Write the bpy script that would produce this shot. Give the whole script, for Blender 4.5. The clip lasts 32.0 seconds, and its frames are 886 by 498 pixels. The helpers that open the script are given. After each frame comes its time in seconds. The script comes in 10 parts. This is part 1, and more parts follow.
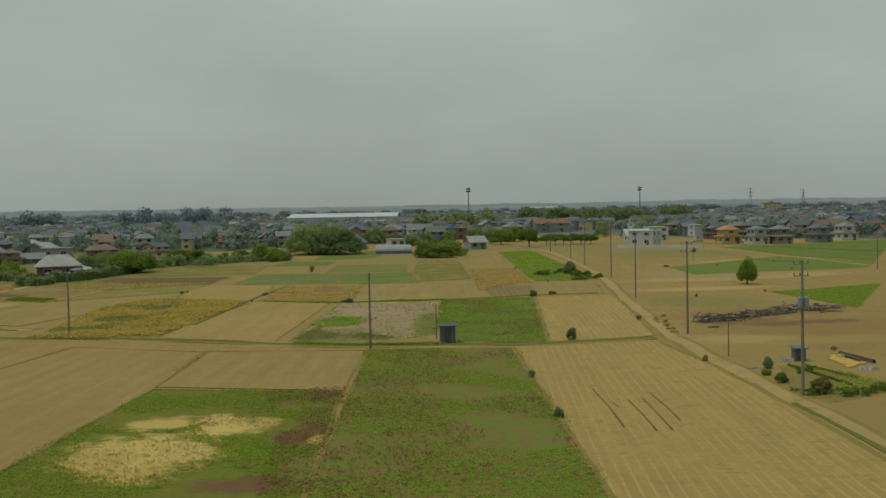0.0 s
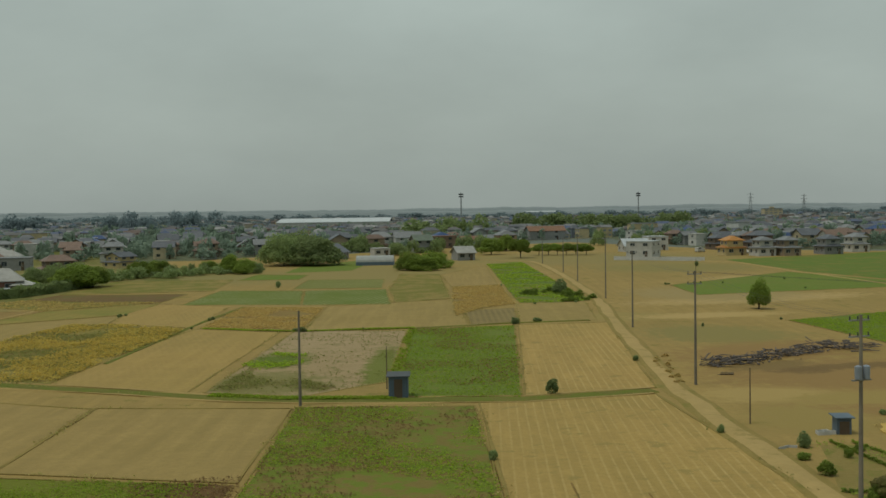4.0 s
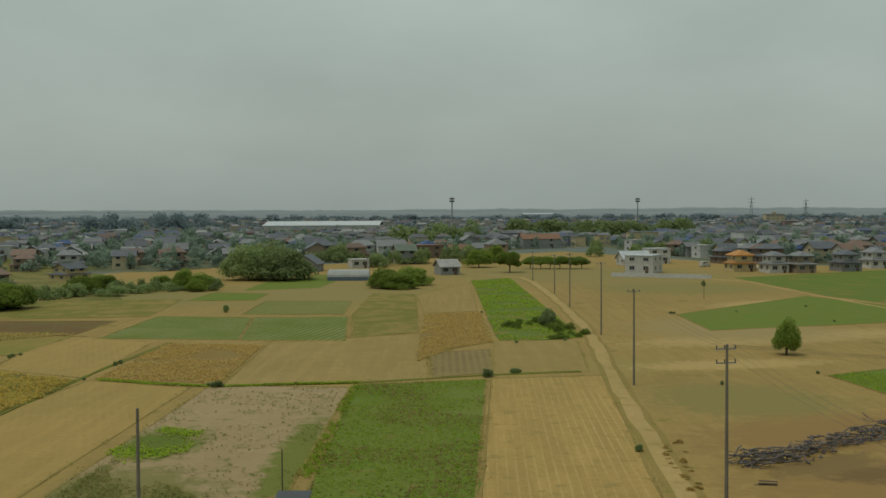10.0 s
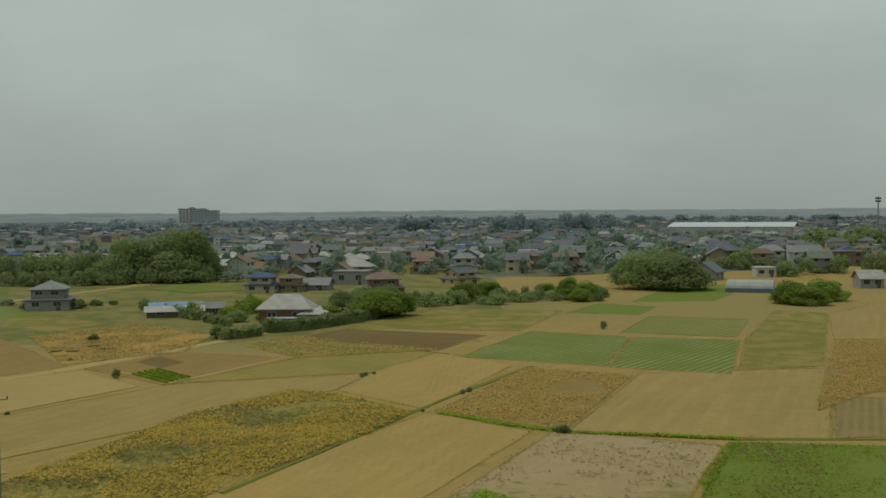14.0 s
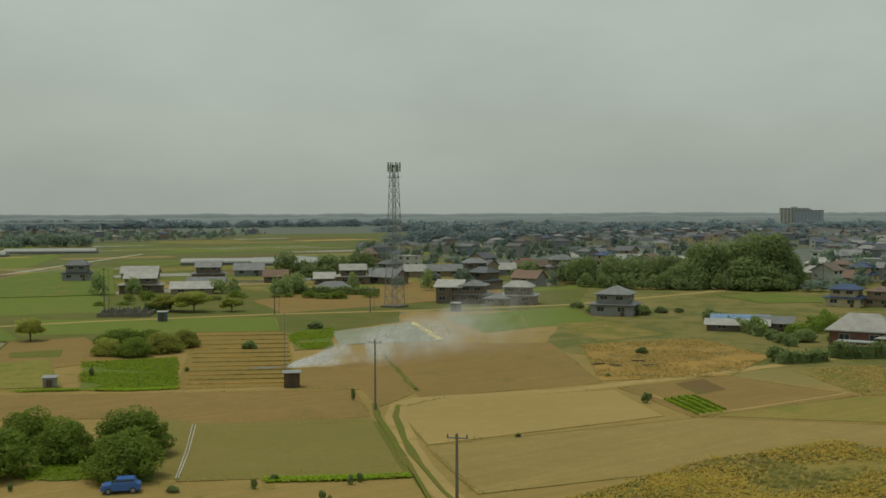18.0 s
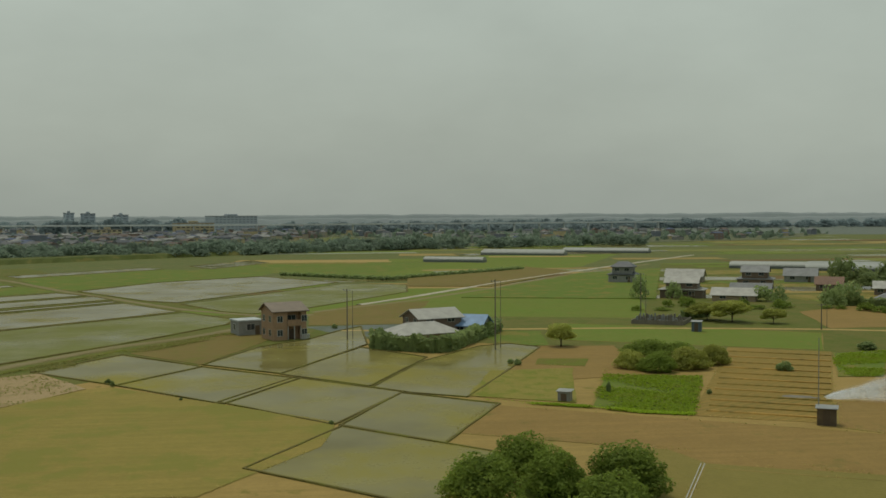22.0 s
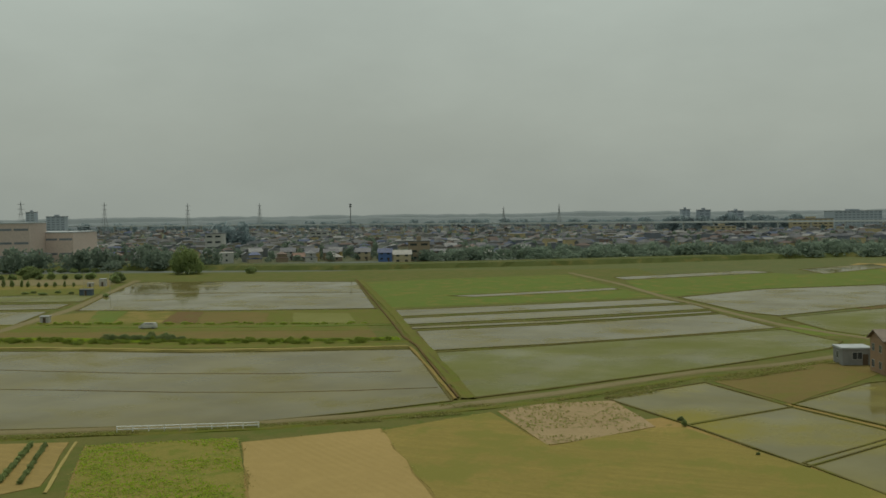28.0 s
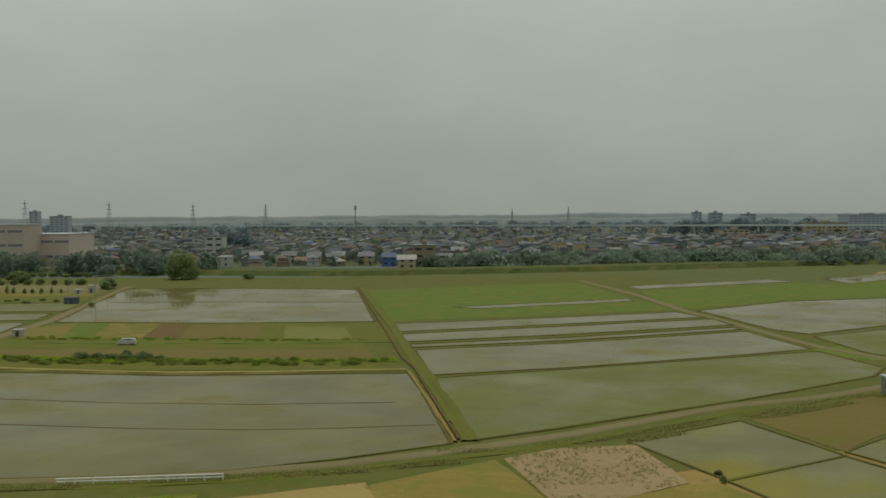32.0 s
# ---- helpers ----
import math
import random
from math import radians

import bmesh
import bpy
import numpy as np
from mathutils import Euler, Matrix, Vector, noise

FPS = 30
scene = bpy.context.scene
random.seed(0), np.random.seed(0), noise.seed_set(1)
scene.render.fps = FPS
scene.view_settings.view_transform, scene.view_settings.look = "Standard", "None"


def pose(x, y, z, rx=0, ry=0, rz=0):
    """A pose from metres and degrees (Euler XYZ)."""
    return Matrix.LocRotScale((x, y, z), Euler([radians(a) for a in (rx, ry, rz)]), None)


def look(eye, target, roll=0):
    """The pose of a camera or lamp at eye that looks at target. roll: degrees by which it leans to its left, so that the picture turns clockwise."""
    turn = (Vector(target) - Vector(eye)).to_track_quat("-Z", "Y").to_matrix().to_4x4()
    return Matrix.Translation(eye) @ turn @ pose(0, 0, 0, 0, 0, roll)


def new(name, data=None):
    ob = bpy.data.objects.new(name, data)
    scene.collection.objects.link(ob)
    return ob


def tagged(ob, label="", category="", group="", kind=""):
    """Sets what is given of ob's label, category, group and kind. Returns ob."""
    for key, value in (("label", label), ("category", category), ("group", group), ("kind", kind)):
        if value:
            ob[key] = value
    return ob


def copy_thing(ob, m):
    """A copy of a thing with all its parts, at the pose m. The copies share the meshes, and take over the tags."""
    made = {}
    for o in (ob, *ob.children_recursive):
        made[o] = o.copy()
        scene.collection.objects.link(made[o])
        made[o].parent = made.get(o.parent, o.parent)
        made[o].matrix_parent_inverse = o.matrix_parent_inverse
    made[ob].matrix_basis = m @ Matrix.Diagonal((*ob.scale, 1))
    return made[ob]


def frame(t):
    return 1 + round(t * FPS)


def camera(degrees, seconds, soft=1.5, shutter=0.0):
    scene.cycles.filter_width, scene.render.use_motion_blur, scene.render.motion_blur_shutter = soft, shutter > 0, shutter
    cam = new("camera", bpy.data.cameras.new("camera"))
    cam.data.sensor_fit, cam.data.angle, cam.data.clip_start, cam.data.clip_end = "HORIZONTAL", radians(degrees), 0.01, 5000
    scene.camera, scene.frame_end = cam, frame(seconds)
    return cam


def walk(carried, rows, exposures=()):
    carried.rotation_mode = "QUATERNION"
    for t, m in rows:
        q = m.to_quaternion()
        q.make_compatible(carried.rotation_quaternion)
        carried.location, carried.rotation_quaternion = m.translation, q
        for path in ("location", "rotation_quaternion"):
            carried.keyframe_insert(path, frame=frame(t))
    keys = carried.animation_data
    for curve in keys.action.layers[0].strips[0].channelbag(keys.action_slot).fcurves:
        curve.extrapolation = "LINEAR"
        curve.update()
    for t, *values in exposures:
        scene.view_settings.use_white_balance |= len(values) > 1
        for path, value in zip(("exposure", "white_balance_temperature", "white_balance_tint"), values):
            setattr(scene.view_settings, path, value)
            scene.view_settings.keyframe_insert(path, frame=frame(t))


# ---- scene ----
# ---- camera ----
# seconds, x, y, z in metres, heading (left of north), tilt and roll in degrees
PATH = [
    (0, -0.00, -0.00, 16.50, 0.032, -2.228, -1.064),
    (0.5, 0.62, 3.27, 16.67, 0.014, -2.214, -1.032),
    (1, 1.22, 6.53, 16.86, 0.007, -2.194, -1.008),
    (1.5, 1.86, 9.73, 17.06, 0.036, -2.190, -0.910),
    (2, 2.46, 12.91, 17.28, -0.000, -2.171, -0.891),
    (2.5, 3.08, 16.04, 17.51, -0.018, -2.136, -0.890),
    (3, 3.69, 19.13, 17.77, 0.002, -2.136, -0.843),
    (3.5, 4.24, 22.19, 18.00, -0.010, -2.089, -0.848),
    (4, 4.76, 25.23, 18.21, -0.044, -2.059, -0.829),
    (4.5, 5.26, 28.25, 18.41, -0.086, -2.041, -0.796),
    (5, 5.76, 31.24, 18.61, -0.126, -2.030, -0.757),
    (5.5, 6.26, 34.18, 18.81, -0.150, -2.022, -0.714),
    (6, 6.77, 37.08, 19.05, -0.148, -2.014, -0.669),
    (6.5, 7.30, 39.90, 19.27, -0.155, -1.990, -0.624),
    (7, 7.72, 42.69, 19.51, -0.169, -1.969, -0.512),
    (7.5, 8.18, 45.42, 19.76, -0.163, -1.979, -0.475),
    (8, 8.61, 48.10, 20.02, -0.160, -1.979, -0.453),
    (8.5, 9.02, 50.79, 20.30, -0.172, -2.005, -0.399),
    (9, 9.42, 53.50, 20.62, -0.150, -2.015, -0.463),
    (9.5, 9.82, 56.15, 20.93, -0.164, -2.029, -0.432),
    (10, 10.23, 58.81, 21.26, -0.147, -2.044, -0.312),
    (10.5, 10.59, 61.51, 21.55, -0.072, -2.050, -0.260),
    (11, 10.97, 64.27, 21.80, 0.927, -2.032, -0.350),
    (11.5, 11.43, 67.11, 22.04, 3.369, -2.023, -0.294),
    (12, 11.92, 70.05, 22.26, 6.735, -1.992, -0.290),
    (12.5, 12.30, 72.92, 22.45, 11.069, -1.988, -0.392),
    (13, 12.46, 75.77, 22.58, 15.080, -1.952, -0.364),
    (13.5, 12.29, 78.84, 22.67, 18.256, -1.966, -0.355),
    (14, 11.96, 82.14, 22.72, 21.548, -1.958, -0.437),
    (14.5, 11.73, 85.44, 22.77, 25.183, -1.947, -0.574),
    (15, 11.55, 88.60, 22.85, 29.090, -1.925, -0.588),
    (15.5, 11.33, 91.55, 22.95, 33.146, -1.898, -0.525),
    (16, 10.99, 94.22, 23.09, 37.226, -1.868, -0.425),
    (16.5, 10.46, 96.53, 23.24, 41.207, -1.842, -0.327),
    (17, 9.66, 98.42, 23.42, 44.967, -1.822, -0.270),
    (17.5, 8.68, 100.07, 23.68, 49.124, -1.829, -0.258),
    (18, 7.81, 101.53, 23.98, 52.994, -1.840, -0.199),
    (18.5, 7.12, 102.87, 24.29, 57.067, -1.889, -0.151),
    (19, 6.44, 104.04, 24.56, 60.914, -1.889, -0.209),
    (19.5, 5.48, 105.26, 24.75, 64.494, -1.883, -0.127),
    (20, 4.08, 106.91, 24.85, 68.758, -1.833, -0.021),
    (20.5, 2.40, 108.66, 24.92, 72.617, -1.838, -0.114),
    (21, 0.55, 110.15, 25.02, 75.987, -1.840, -0.251),
    (21.5, -1.52, 111.22, 25.12, 79.242, -1.812, -0.233),
    (22, -3.83, 111.82, 25.27, 82.227, -1.814, -0.270),
    (22.5, -6.13, 112.28, 25.46, 85.769, -1.820, -0.366),
    (23, -8.19, 112.77, 25.67, 89.291, -1.830, -0.390),
    (23.5, -10.11, 113.37, 25.86, 92.624, -1.807, -0.346),
    (24, -11.98, 114.05, 26.08, 95.985, -1.805, -0.289),
    (24.5, -13.83, 114.65, 26.36, 98.649, -1.783, -0.329),
    (25, -15.52, 115.03, 26.68, 101.009, -1.798, -0.459),
    (25.5, -17.01, 115.30, 27.04, 103.855, -1.769, -0.554),
    (26, -18.44, 115.51, 27.40, 106.752, -1.824, -0.488),
    (26.5, -20.04, 115.50, 27.73, 109.456, -1.814, -0.501),
    (27, -21.91, 115.20, 28.02, 111.633, -1.830, -0.565),
    (27.5, -24.00, 114.67, 28.26, 113.279, -1.858, -0.646),
    (28, -26.28, 113.97, 28.48, 114.392, -1.885, -0.707),
    (28.5, -28.71, 113.17, 28.70, 114.971, -1.896, -0.705),
    (29, -31.26, 112.32, 28.93, 115.013, -1.877, -0.600),
    (29.5, -33.87, 111.41, 29.17, 115.085, -1.876, -0.681),
    (30, -36.41, 110.42, 29.42, 115.003, -1.876, -0.693),
    (30.5, -38.96, 109.50, 29.69, 114.981, -1.888, -0.643),
    (31, -41.48, 108.55, 29.94, 115.060, -1.865, -0.550),
    (31.5, -43.92, 107.51, 30.15, 115.002, -1.831, -0.540),
    (32, -46.25, 106.35, 30.34, 114.838, -1.860, -0.416),
]
cam = camera(44.84, 32.0, 1.6)


def flight(x, y, z, yaw, pitch, roll):
    a, p = radians(yaw), radians(pitch)
    ahead = Vector((-math.sin(a) * math.cos(p), math.cos(a) * math.cos(p), math.sin(p)))
    return look((x, y, z), Vector((x, y, z)) + ahead, roll)


EXPOSURES = [(0, 0.0, 6500, 7), (13, 0.04, 6550, 7), (16.5, 0.12, 6750, 7), (19, 0.12, 6850, 7), (23, 0.04, 6850, 7), (29, -0.02, 6800, 8), (32, -0.02, 6800, 8)]
walk(cam, [(row[0], flight(*row[1:])) for row in PATH], EXPOSURES)
# ---- end of camera ----

# ---- world, sun ----
EXPOSURE = 0.0
scene.view_settings.exposure = EXPOSURE
SUN_HEIGHT, SUN_TURN = 68, 250
world = bpy.data.worlds.new("hazy_sky")
scene.world = world
world.use_nodes = True
wn, wl = world.node_tree.nodes, world.node_tree.links
wn.clear()
w_out = wn.new("ShaderNodeOutputWorld")
w_bg = wn.new("ShaderNodeBackground")
w_sky = wn.new("ShaderNodeTexSky")
w_sky.sky_type, w_sky.sun_disc = "NISHITA", False
w_sky.sun_elevation, w_sky.sun_rotation = radians(SUN_HEIGHT), radians(SUN_TURN)
w_sky.dust_density, w_sky.air_density = 5.0, 1.5
w_tc = wn.new("ShaderNodeTexCoord")
w_sep = wn.new("ShaderNodeSeparateXYZ")
w_ramp = wn.new("ShaderNodeValToRGB")
w_ramp.color_ramp.elements[0].position, w_ramp.color_ramp.elements[0].color = 0.0, (0.275, 0.310, 0.292, 1)
w_ramp.color_ramp.elements[1].position, w_ramp.color_ramp.elements[1].color = 0.30, (0.385, 0.447, 0.420, 1)
low = w_ramp.color_ramp.elements.new(0.07)
low.color = (0.311, 0.354, 0.331, 1)
w_map = wn.new("ShaderNodeMapping")
w_map.inputs["Scale"].default_value = (2.0, 2.0, 4.5)
w_noise = wn.new("ShaderNodeTexNoise")
w_noise.inputs["Scale"].default_value, w_noise.inputs["Detail"].default_value, w_noise.inputs["Roughness"].default_value = 1.6, 6, 0.55
w_cr = wn.new("ShaderNodeMapRange")
w_cr.inputs["From Min"].default_value, w_cr.inputs["From Max"].default_value = 0.32, 0.72
w_cr.inputs["To Min"].default_value, w_cr.inputs["To Max"].default_value = 0.93, 1.11
w_mul = wn.new("ShaderNodeVectorMath")
w_mul.operation = "SCALE"
w_dim = wn.new("ShaderNodeVectorMath")
w_dim.operation = "SCALE"
w_dim.inputs["Scale"].default_value = 0.07
w_mix = wn.new("ShaderNodeMix")
w_mix.data_type = "RGBA"
w_mix.inputs["Factor"].default_value = 0.90
wl.new(w_tc.outputs["Generated"], w_sep.inputs[0])
wl.new(w_sep.outputs["Z"], w_ramp.inputs[0])
wl.new(w_tc.outputs["Generated"], w_map.inputs[0])
wl.new(w_map.outputs[0], w_noise.inputs["Vector"])
wl.new(w_noise.outputs[0], w_cr.inputs[0])
wl.new(w_ramp.outputs[0], w_mul.inputs[0])
wl.new(w_cr.outputs[0], w_mul.inputs["Scale"])
wl.new(w_sky.outputs[0], w_dim.inputs[0])
wl.new(w_dim.outputs[0], w_mix.inputs["A"])
wl.new(w_mul.outputs[0], w_mix.inputs["B"])
wl.new(w_mix.outputs["Result"], w_bg.inputs[0])
w_bg.inputs[1].default_value = 1.12
wl.new(w_bg.outputs[0], w_out.inputs[0])

sun_data = bpy.data.lights.new("sun", "SUN")
sun_data.energy, sun_data.angle, sun_data.color = 1.25, radians(12), (1.0, 0.95, 0.86)
sun = new("sun", sun_data)
sun.matrix_world = look((0, 0, 300), (300 * math.sin(radians(SUN_TURN)) * -0.40, 300 * math.cos(radians(SUN_TURN)) * -0.40, 300 - 300))


# ---- materials ----
def shader(name, rough=0.9, spec=0.3, metal=0.0):
    m = bpy.data.materials.new(name)
    m.use_nodes = True
    b = m.node_tree.nodes["Principled BSDF"]
    b.inputs["Roughness"].default_value, b.inputs["Metallic"].default_value = rough, metal
    b.inputs["Specular IOR Level"].default_value = spec
    return m, m.node_tree.nodes, m.node_tree.links, b


def rgb(c):
    return (c[0], c[1], c[2], 1)


def blend(n, l, factor, a, b):
    x = n.new("ShaderNodeMix")
    x.data_type = "RGBA"
    for key, value in (("Factor", factor), ("A", a), ("B", b)):
        if isinstance(value, (int, float)):
            x.inputs[key].default_value = value
        elif isinstance(value, tuple):
            x.inputs[key].default_value = rgb(value)
        else:
            l.new(value, x.inputs[key])
    return x.outputs["Result"]


def spots(n, l, where, scale, lo, hi, detail=5, stretch=None, rough=0.6):
    """Noise on real-world coordinates, spread to 0..1 between lo and hi."""
    if stretch:
        mp = n.new("ShaderNodeMapping")
        mp.inputs["Rotation"].default_value = (0, 0, radians(stretch[0]))
        mp.inputs["Scale"].default_value = (stretch[1], stretch[2], 1)
        l.new(where, mp.inputs[0])
        where = mp.outputs[0]
    x = n.new("ShaderNodeTexNoise")
    x.inputs["Scale"].default_value, x.inputs["Detail"].default_value, x.inputs["Roughness"].default_value = scale, detail, rough
    l.new(where, x.inputs["Vector"])
    r = n.new("ShaderNodeMapRange")
    r.inputs["From Min"].default_value, r.inputs["From Max"].default_value = lo, hi
    l.new(x.outputs[0], r.inputs[0])
    return r.outputs[0]


def stripes(n, l, where, turn, width, lo=0.35, hi=0.65, wobble=0.5):
    mp = n.new("ShaderNodeMapping")
    mp.inputs["Rotation"].default_value = (0, 0, radians(turn))
    l.new(where, mp.inputs[0])
    x = n.new("ShaderNodeTexWave")
    x.inputs["Scale"].default_value, x.inputs["Distortion"].default_value = 0.314 / width, wobble
    x.inputs["Detail"].default_value, x.inputs["Detail Scale"].default_value = 2, 0.6
    l.new(mp.outputs[0], x.inputs["Vector"])
    r = n.new("ShaderNodeMapRange")
    r.inputs["From Min"].default_value, r.inputs["From Max"].default_value = lo, hi
    l.new(x.outputs["Fac"], r.inputs[0])
    return r.outputs[0]


def scaled(n, l, value, k):
    x = n.new("ShaderNodeMath")
    x.operation = "MULTIPLY"
    l.new(value, x.inputs[0])
    if isinstance(k, (int, float)):
        x.inputs[1].default_value = k
    else:
        l.new(k, x.inputs[1])
    return x.outputs[0]


def soft_patch(n, l, where, x, y, long, wide, turn):
    """A ragged patch with soft edges round a place on the ground, 0..1."""
    mp = n.new("ShaderNodeMapping")
    mp.vector_type = "TEXTURE"
    mp.inputs["Location"].default_value = (x, y, 0)
    mp.inputs["Rotation"].default_value = (0, 0, radians(turn))
    mp.inputs["Scale"].default_value = (long, wide, 1000)
    l.new(where, mp.inputs[0])
    size = n.new("ShaderNodeVectorMath")
    size.operation = "LENGTH"
    l.new(mp.outputs[0], size.inputs[0])
    rag = n.new("ShaderNodeTexNoise")
    rag.inputs["Scale"].default_value, rag.inputs["Detail"].default_value, rag.inputs["Roughness"].default_value = 0.55, 6, 0.72
    l.new(where, rag.inputs["Vector"])
    add = n.new("ShaderNodeMath")
    add.operation = "MULTIPLY_ADD"
    add.inputs[1].default_value = 2.2
    l.new(rag.outputs[0], add.inputs[0])
    l.new(size.outputs["Value"], add.inputs[2])
    r = n.new("ShaderNodeMapRange")
    r.inputs["From Min"].default_value, r.inputs["From Max"].default_value = 2.15, 1.72
    l.new(add.outputs[0], r.inputs[0])
    return r.outputs[0]


EARTH = (0.91, 0.85, 0.68)


def land(name, base, stain, fleck, weeds=None, weed_cover=0.0, row=None, row_colour=None, row_strength=0.4, streak=None, relief=0.3, row_edge=(0.35, 0.65), weed_scale=0.16, patches=()):
    """Soil or low growth: large stains, fine grain, optional rows of a given turn and width, optional weed patches.
    patches: soft-edged stains of their own, (x, y, half length, half width, turn, colour)."""
    m, n, l, b = shader(name, 0.95, 0.15)
    base, stain, fleck, weeds, row_colour = [c and (c[0] * EARTH[0], c[1] * EARTH[1], c[2] * EARTH[2]) for c in (base, stain, fleck, weeds, row_colour)]
    geo = n.new("ShaderNodeNewGeometry")
    p = geo.outputs["Position"]
    big = spots(n, l, p, 0.045, 0.38, 0.66, 4)
    c = blend(n, l, big, base, stain)
    if streak is not None:
        c = blend(n, l, scaled(n, l, spots(n, l, p, 0.75, 0.42, 0.72, 5, (streak, 1.0, 0.05)), 0.6), c, tuple(min(1, v * 1.3) for v in base))
    if row:
        s = stripes(n, l, p, row[0], row[1], *row_edge)
        patch = spots(n, l, p, 0.09, 0.3, 0.62, 3)
        c = blend(n, l, scaled(n, l, scaled(n, l, s, patch), row_strength), c, row_colour)
    c = blend(n, l, scaled(n, l, spots(n, l, p, 0.014, 0.40, 0.62, 3), 0.30), c, tuple(v * k for v, k in zip(stain, (0.86, 0.95, 0.85))))
    c = blend(n, l, scaled(n, l, spots(n, l, p, 0.19, 0.46, 0.70, 5), 0.30), c, fleck)
    fine = spots(n, l, p, 1.7, 0.42, 0.72, 6)
    c = blend(n, l, scaled(n, l, fine, 0.55), c, fleck)
    c = blend(n, l, scaled(n, l, spots(n, l, p, 7.0, 0.45, 0.75, 4), 0.3), c, tuple(v * 0.72 for v in fleck))
    c = blend(n, l, scaled(n, l, spots(n, l, p, 0.4, 0.5, 0.72, 5), 0.22), c, tuple(min(1, v * 1.3) for v in base))
    if weeds:
        w = spots(n, l, p, weed_scale, 0.62 - weed_cover * 0.3, 0.70 - weed_cover * 0.3, 6, None, 0.68)
        c = blend(n, l, scaled(n, l, w, 0.85), c, weeds)
    for x, y, long, wide, turn, tone in patches:
        c = blend(n, l, soft_patch(n, l, p, x, y, long, wide, turn), c, tuple(v * k for v, k in zip(tone, EARTH)))
    l.new(c, b.inputs["Base Color"])
    bump = n.new("ShaderNodeBump")
    bump.inputs["Strength"].default_value, bump.inputs["Distance"].default_value = relief, 0.15
    l.new(spots(n, l, p, 2.6, 0.2, 0.8, 6), bump.inputs["Height"])
    l.new(bump.outputs[0], b.inputs["Normal"])
    return m


def water(name, tint, shoots, cover, stand=0.3):
    """Shallow paddy water: murky bottom, glossy surface, and young shoots and mud that stand out of it."""
    m, n, l, b = shader(name, 0.09, 0.06)
    p = n.new("ShaderNodeNewGeometry").outputs["Position"]
    c = blend(n, l, spots(n, l, p, 0.06, 0.35, 0.65, 5), tint, tuple(v * 1.35 for v in tint))
    grow = spots(n, l, p, 0.05, 0.62 - cover * 0.3, 0.90 - cover * 0.3, 6)
    rows = spots(n, l, p, 2.2, -0.4, 0.6, 4)
    grow = scaled(n, l, grow, rows)
    c = blend(n, l, scaled(n, l, grow, 0.75), c, shoots)
    l.new(c, b.inputs["Base Color"])
    r = n.new("ShaderNodeMapRange")
    r.inputs["To Min"].default_value, r.inputs["To Max"].default_value = 0.05, 0.6
    l.new(grow, r.inputs[0])
    l.new(r.outputs[0], b.inputs["Roughness"])
    bump = n.new("ShaderNodeBump")
    bump.inputs["Strength"].default_value, bump.inputs["Distance"].default_value = 0.05, 0.02
    l.new(spots(n, l, p, 0.8, 0.2, 0.8, 4), bump.inputs["Height"])
    l.new(bump.outputs[0], b.inputs["Normal"])
    dry = n.new("ShaderNodeBsdfDiffuse")
    l.new(c, dry.inputs["Color"])
    share = n.new("ShaderNodeMapRange")
    share.inputs["To Min"].default_value, share.inputs["To Max"].default_value = stand * 0.35, stand * 1.75
    l.new(spots(n, l, p, 0.035, 0.32, 0.68, 5), share.inputs[0])
    both = n.new("ShaderNodeMixShader")
    l.new(share.outputs[0], both.inputs[0])
    l.new(b.outputs[0], both.inputs[1])
    l.new(dry.outputs[0], both.inputs[2])
    l.new(both.outputs[0], n["Material Output"].inputs["Surface"])
    return m


def paint(name, colour, rough=0.7, vary=0.25, scale=0.8, metal=0.0, stain=None):
    """Painted, rendered or metal surface with soft stains and an own tone for each piece."""
    m, n, l, b = shader(name, rough, 0.35, metal)
    p = n.new("ShaderNodeNewGeometry").outputs["Position"]
    dark = stain or tuple(v * (1 - vary) for v in colour)
    c = blend(n, l, spots(n, l, p, scale, 0.35, 0.7, 5), colour, dark)
    info = n.new("ShaderNodeObjectInfo")
    hsv = n.new("ShaderNodeHueSaturation")
    r = n.new("ShaderNodeMapRange")
    r.inputs["To Min"].default_value, r.inputs["To Max"].default_value = 0.86, 1.12
    l.new(info.outputs["Random"], r.inputs[0])
    l.new(r.outputs[0], hsv.inputs["Value"])
    l.new(c, hsv.inputs["Color"])
    l.new(hsv.outputs[0], b.inputs["Base Color"])
    return m


def leaf(name, a, b2, c3, thin_share=0.5):
    m, n, l, b = shader(name, 0.75, 0.2)
    geo = n.new("ShaderNodeNewGeometry")
    c = blend(n, l, geo.outputs["Random Per Island"], a, b2)
    c = blend(n, l, spots(n, l, geo.outputs["Position"], 0.35, 0.5, 0.75, 3), c, c3)
    info = n.new("ShaderNodeObjectInfo")
    hsv = n.new("ShaderNodeHueSaturation")
    r = n.new("ShaderNodeMapRange")
    r.inputs["To Min"].default_value, r.inputs["To Max"].default_value = 0.8, 1.2
    l.new(info.outputs["Random"], r.inputs[0])
    l.new(r.outputs[0], hsv.inputs["Value"])
    l.new(c, hsv.inputs["Color"])
    l.new(hsv.outputs[0], b.inputs["Base Color"])
    thin = n.new("ShaderNodeBsdfTranslucent")
    both = n.new("ShaderNodeMixShader")
    both.inputs[0].default_value = thin_share
    l.new(hsv.outputs[0], thin.inputs["Color"])
    l.new(b.outputs[0], both.inputs[1])
    l.new(thin.outputs[0], both.inputs[2])
    l.new(both.outputs[0], n["Material Output"].inputs["Surface"])
    return m


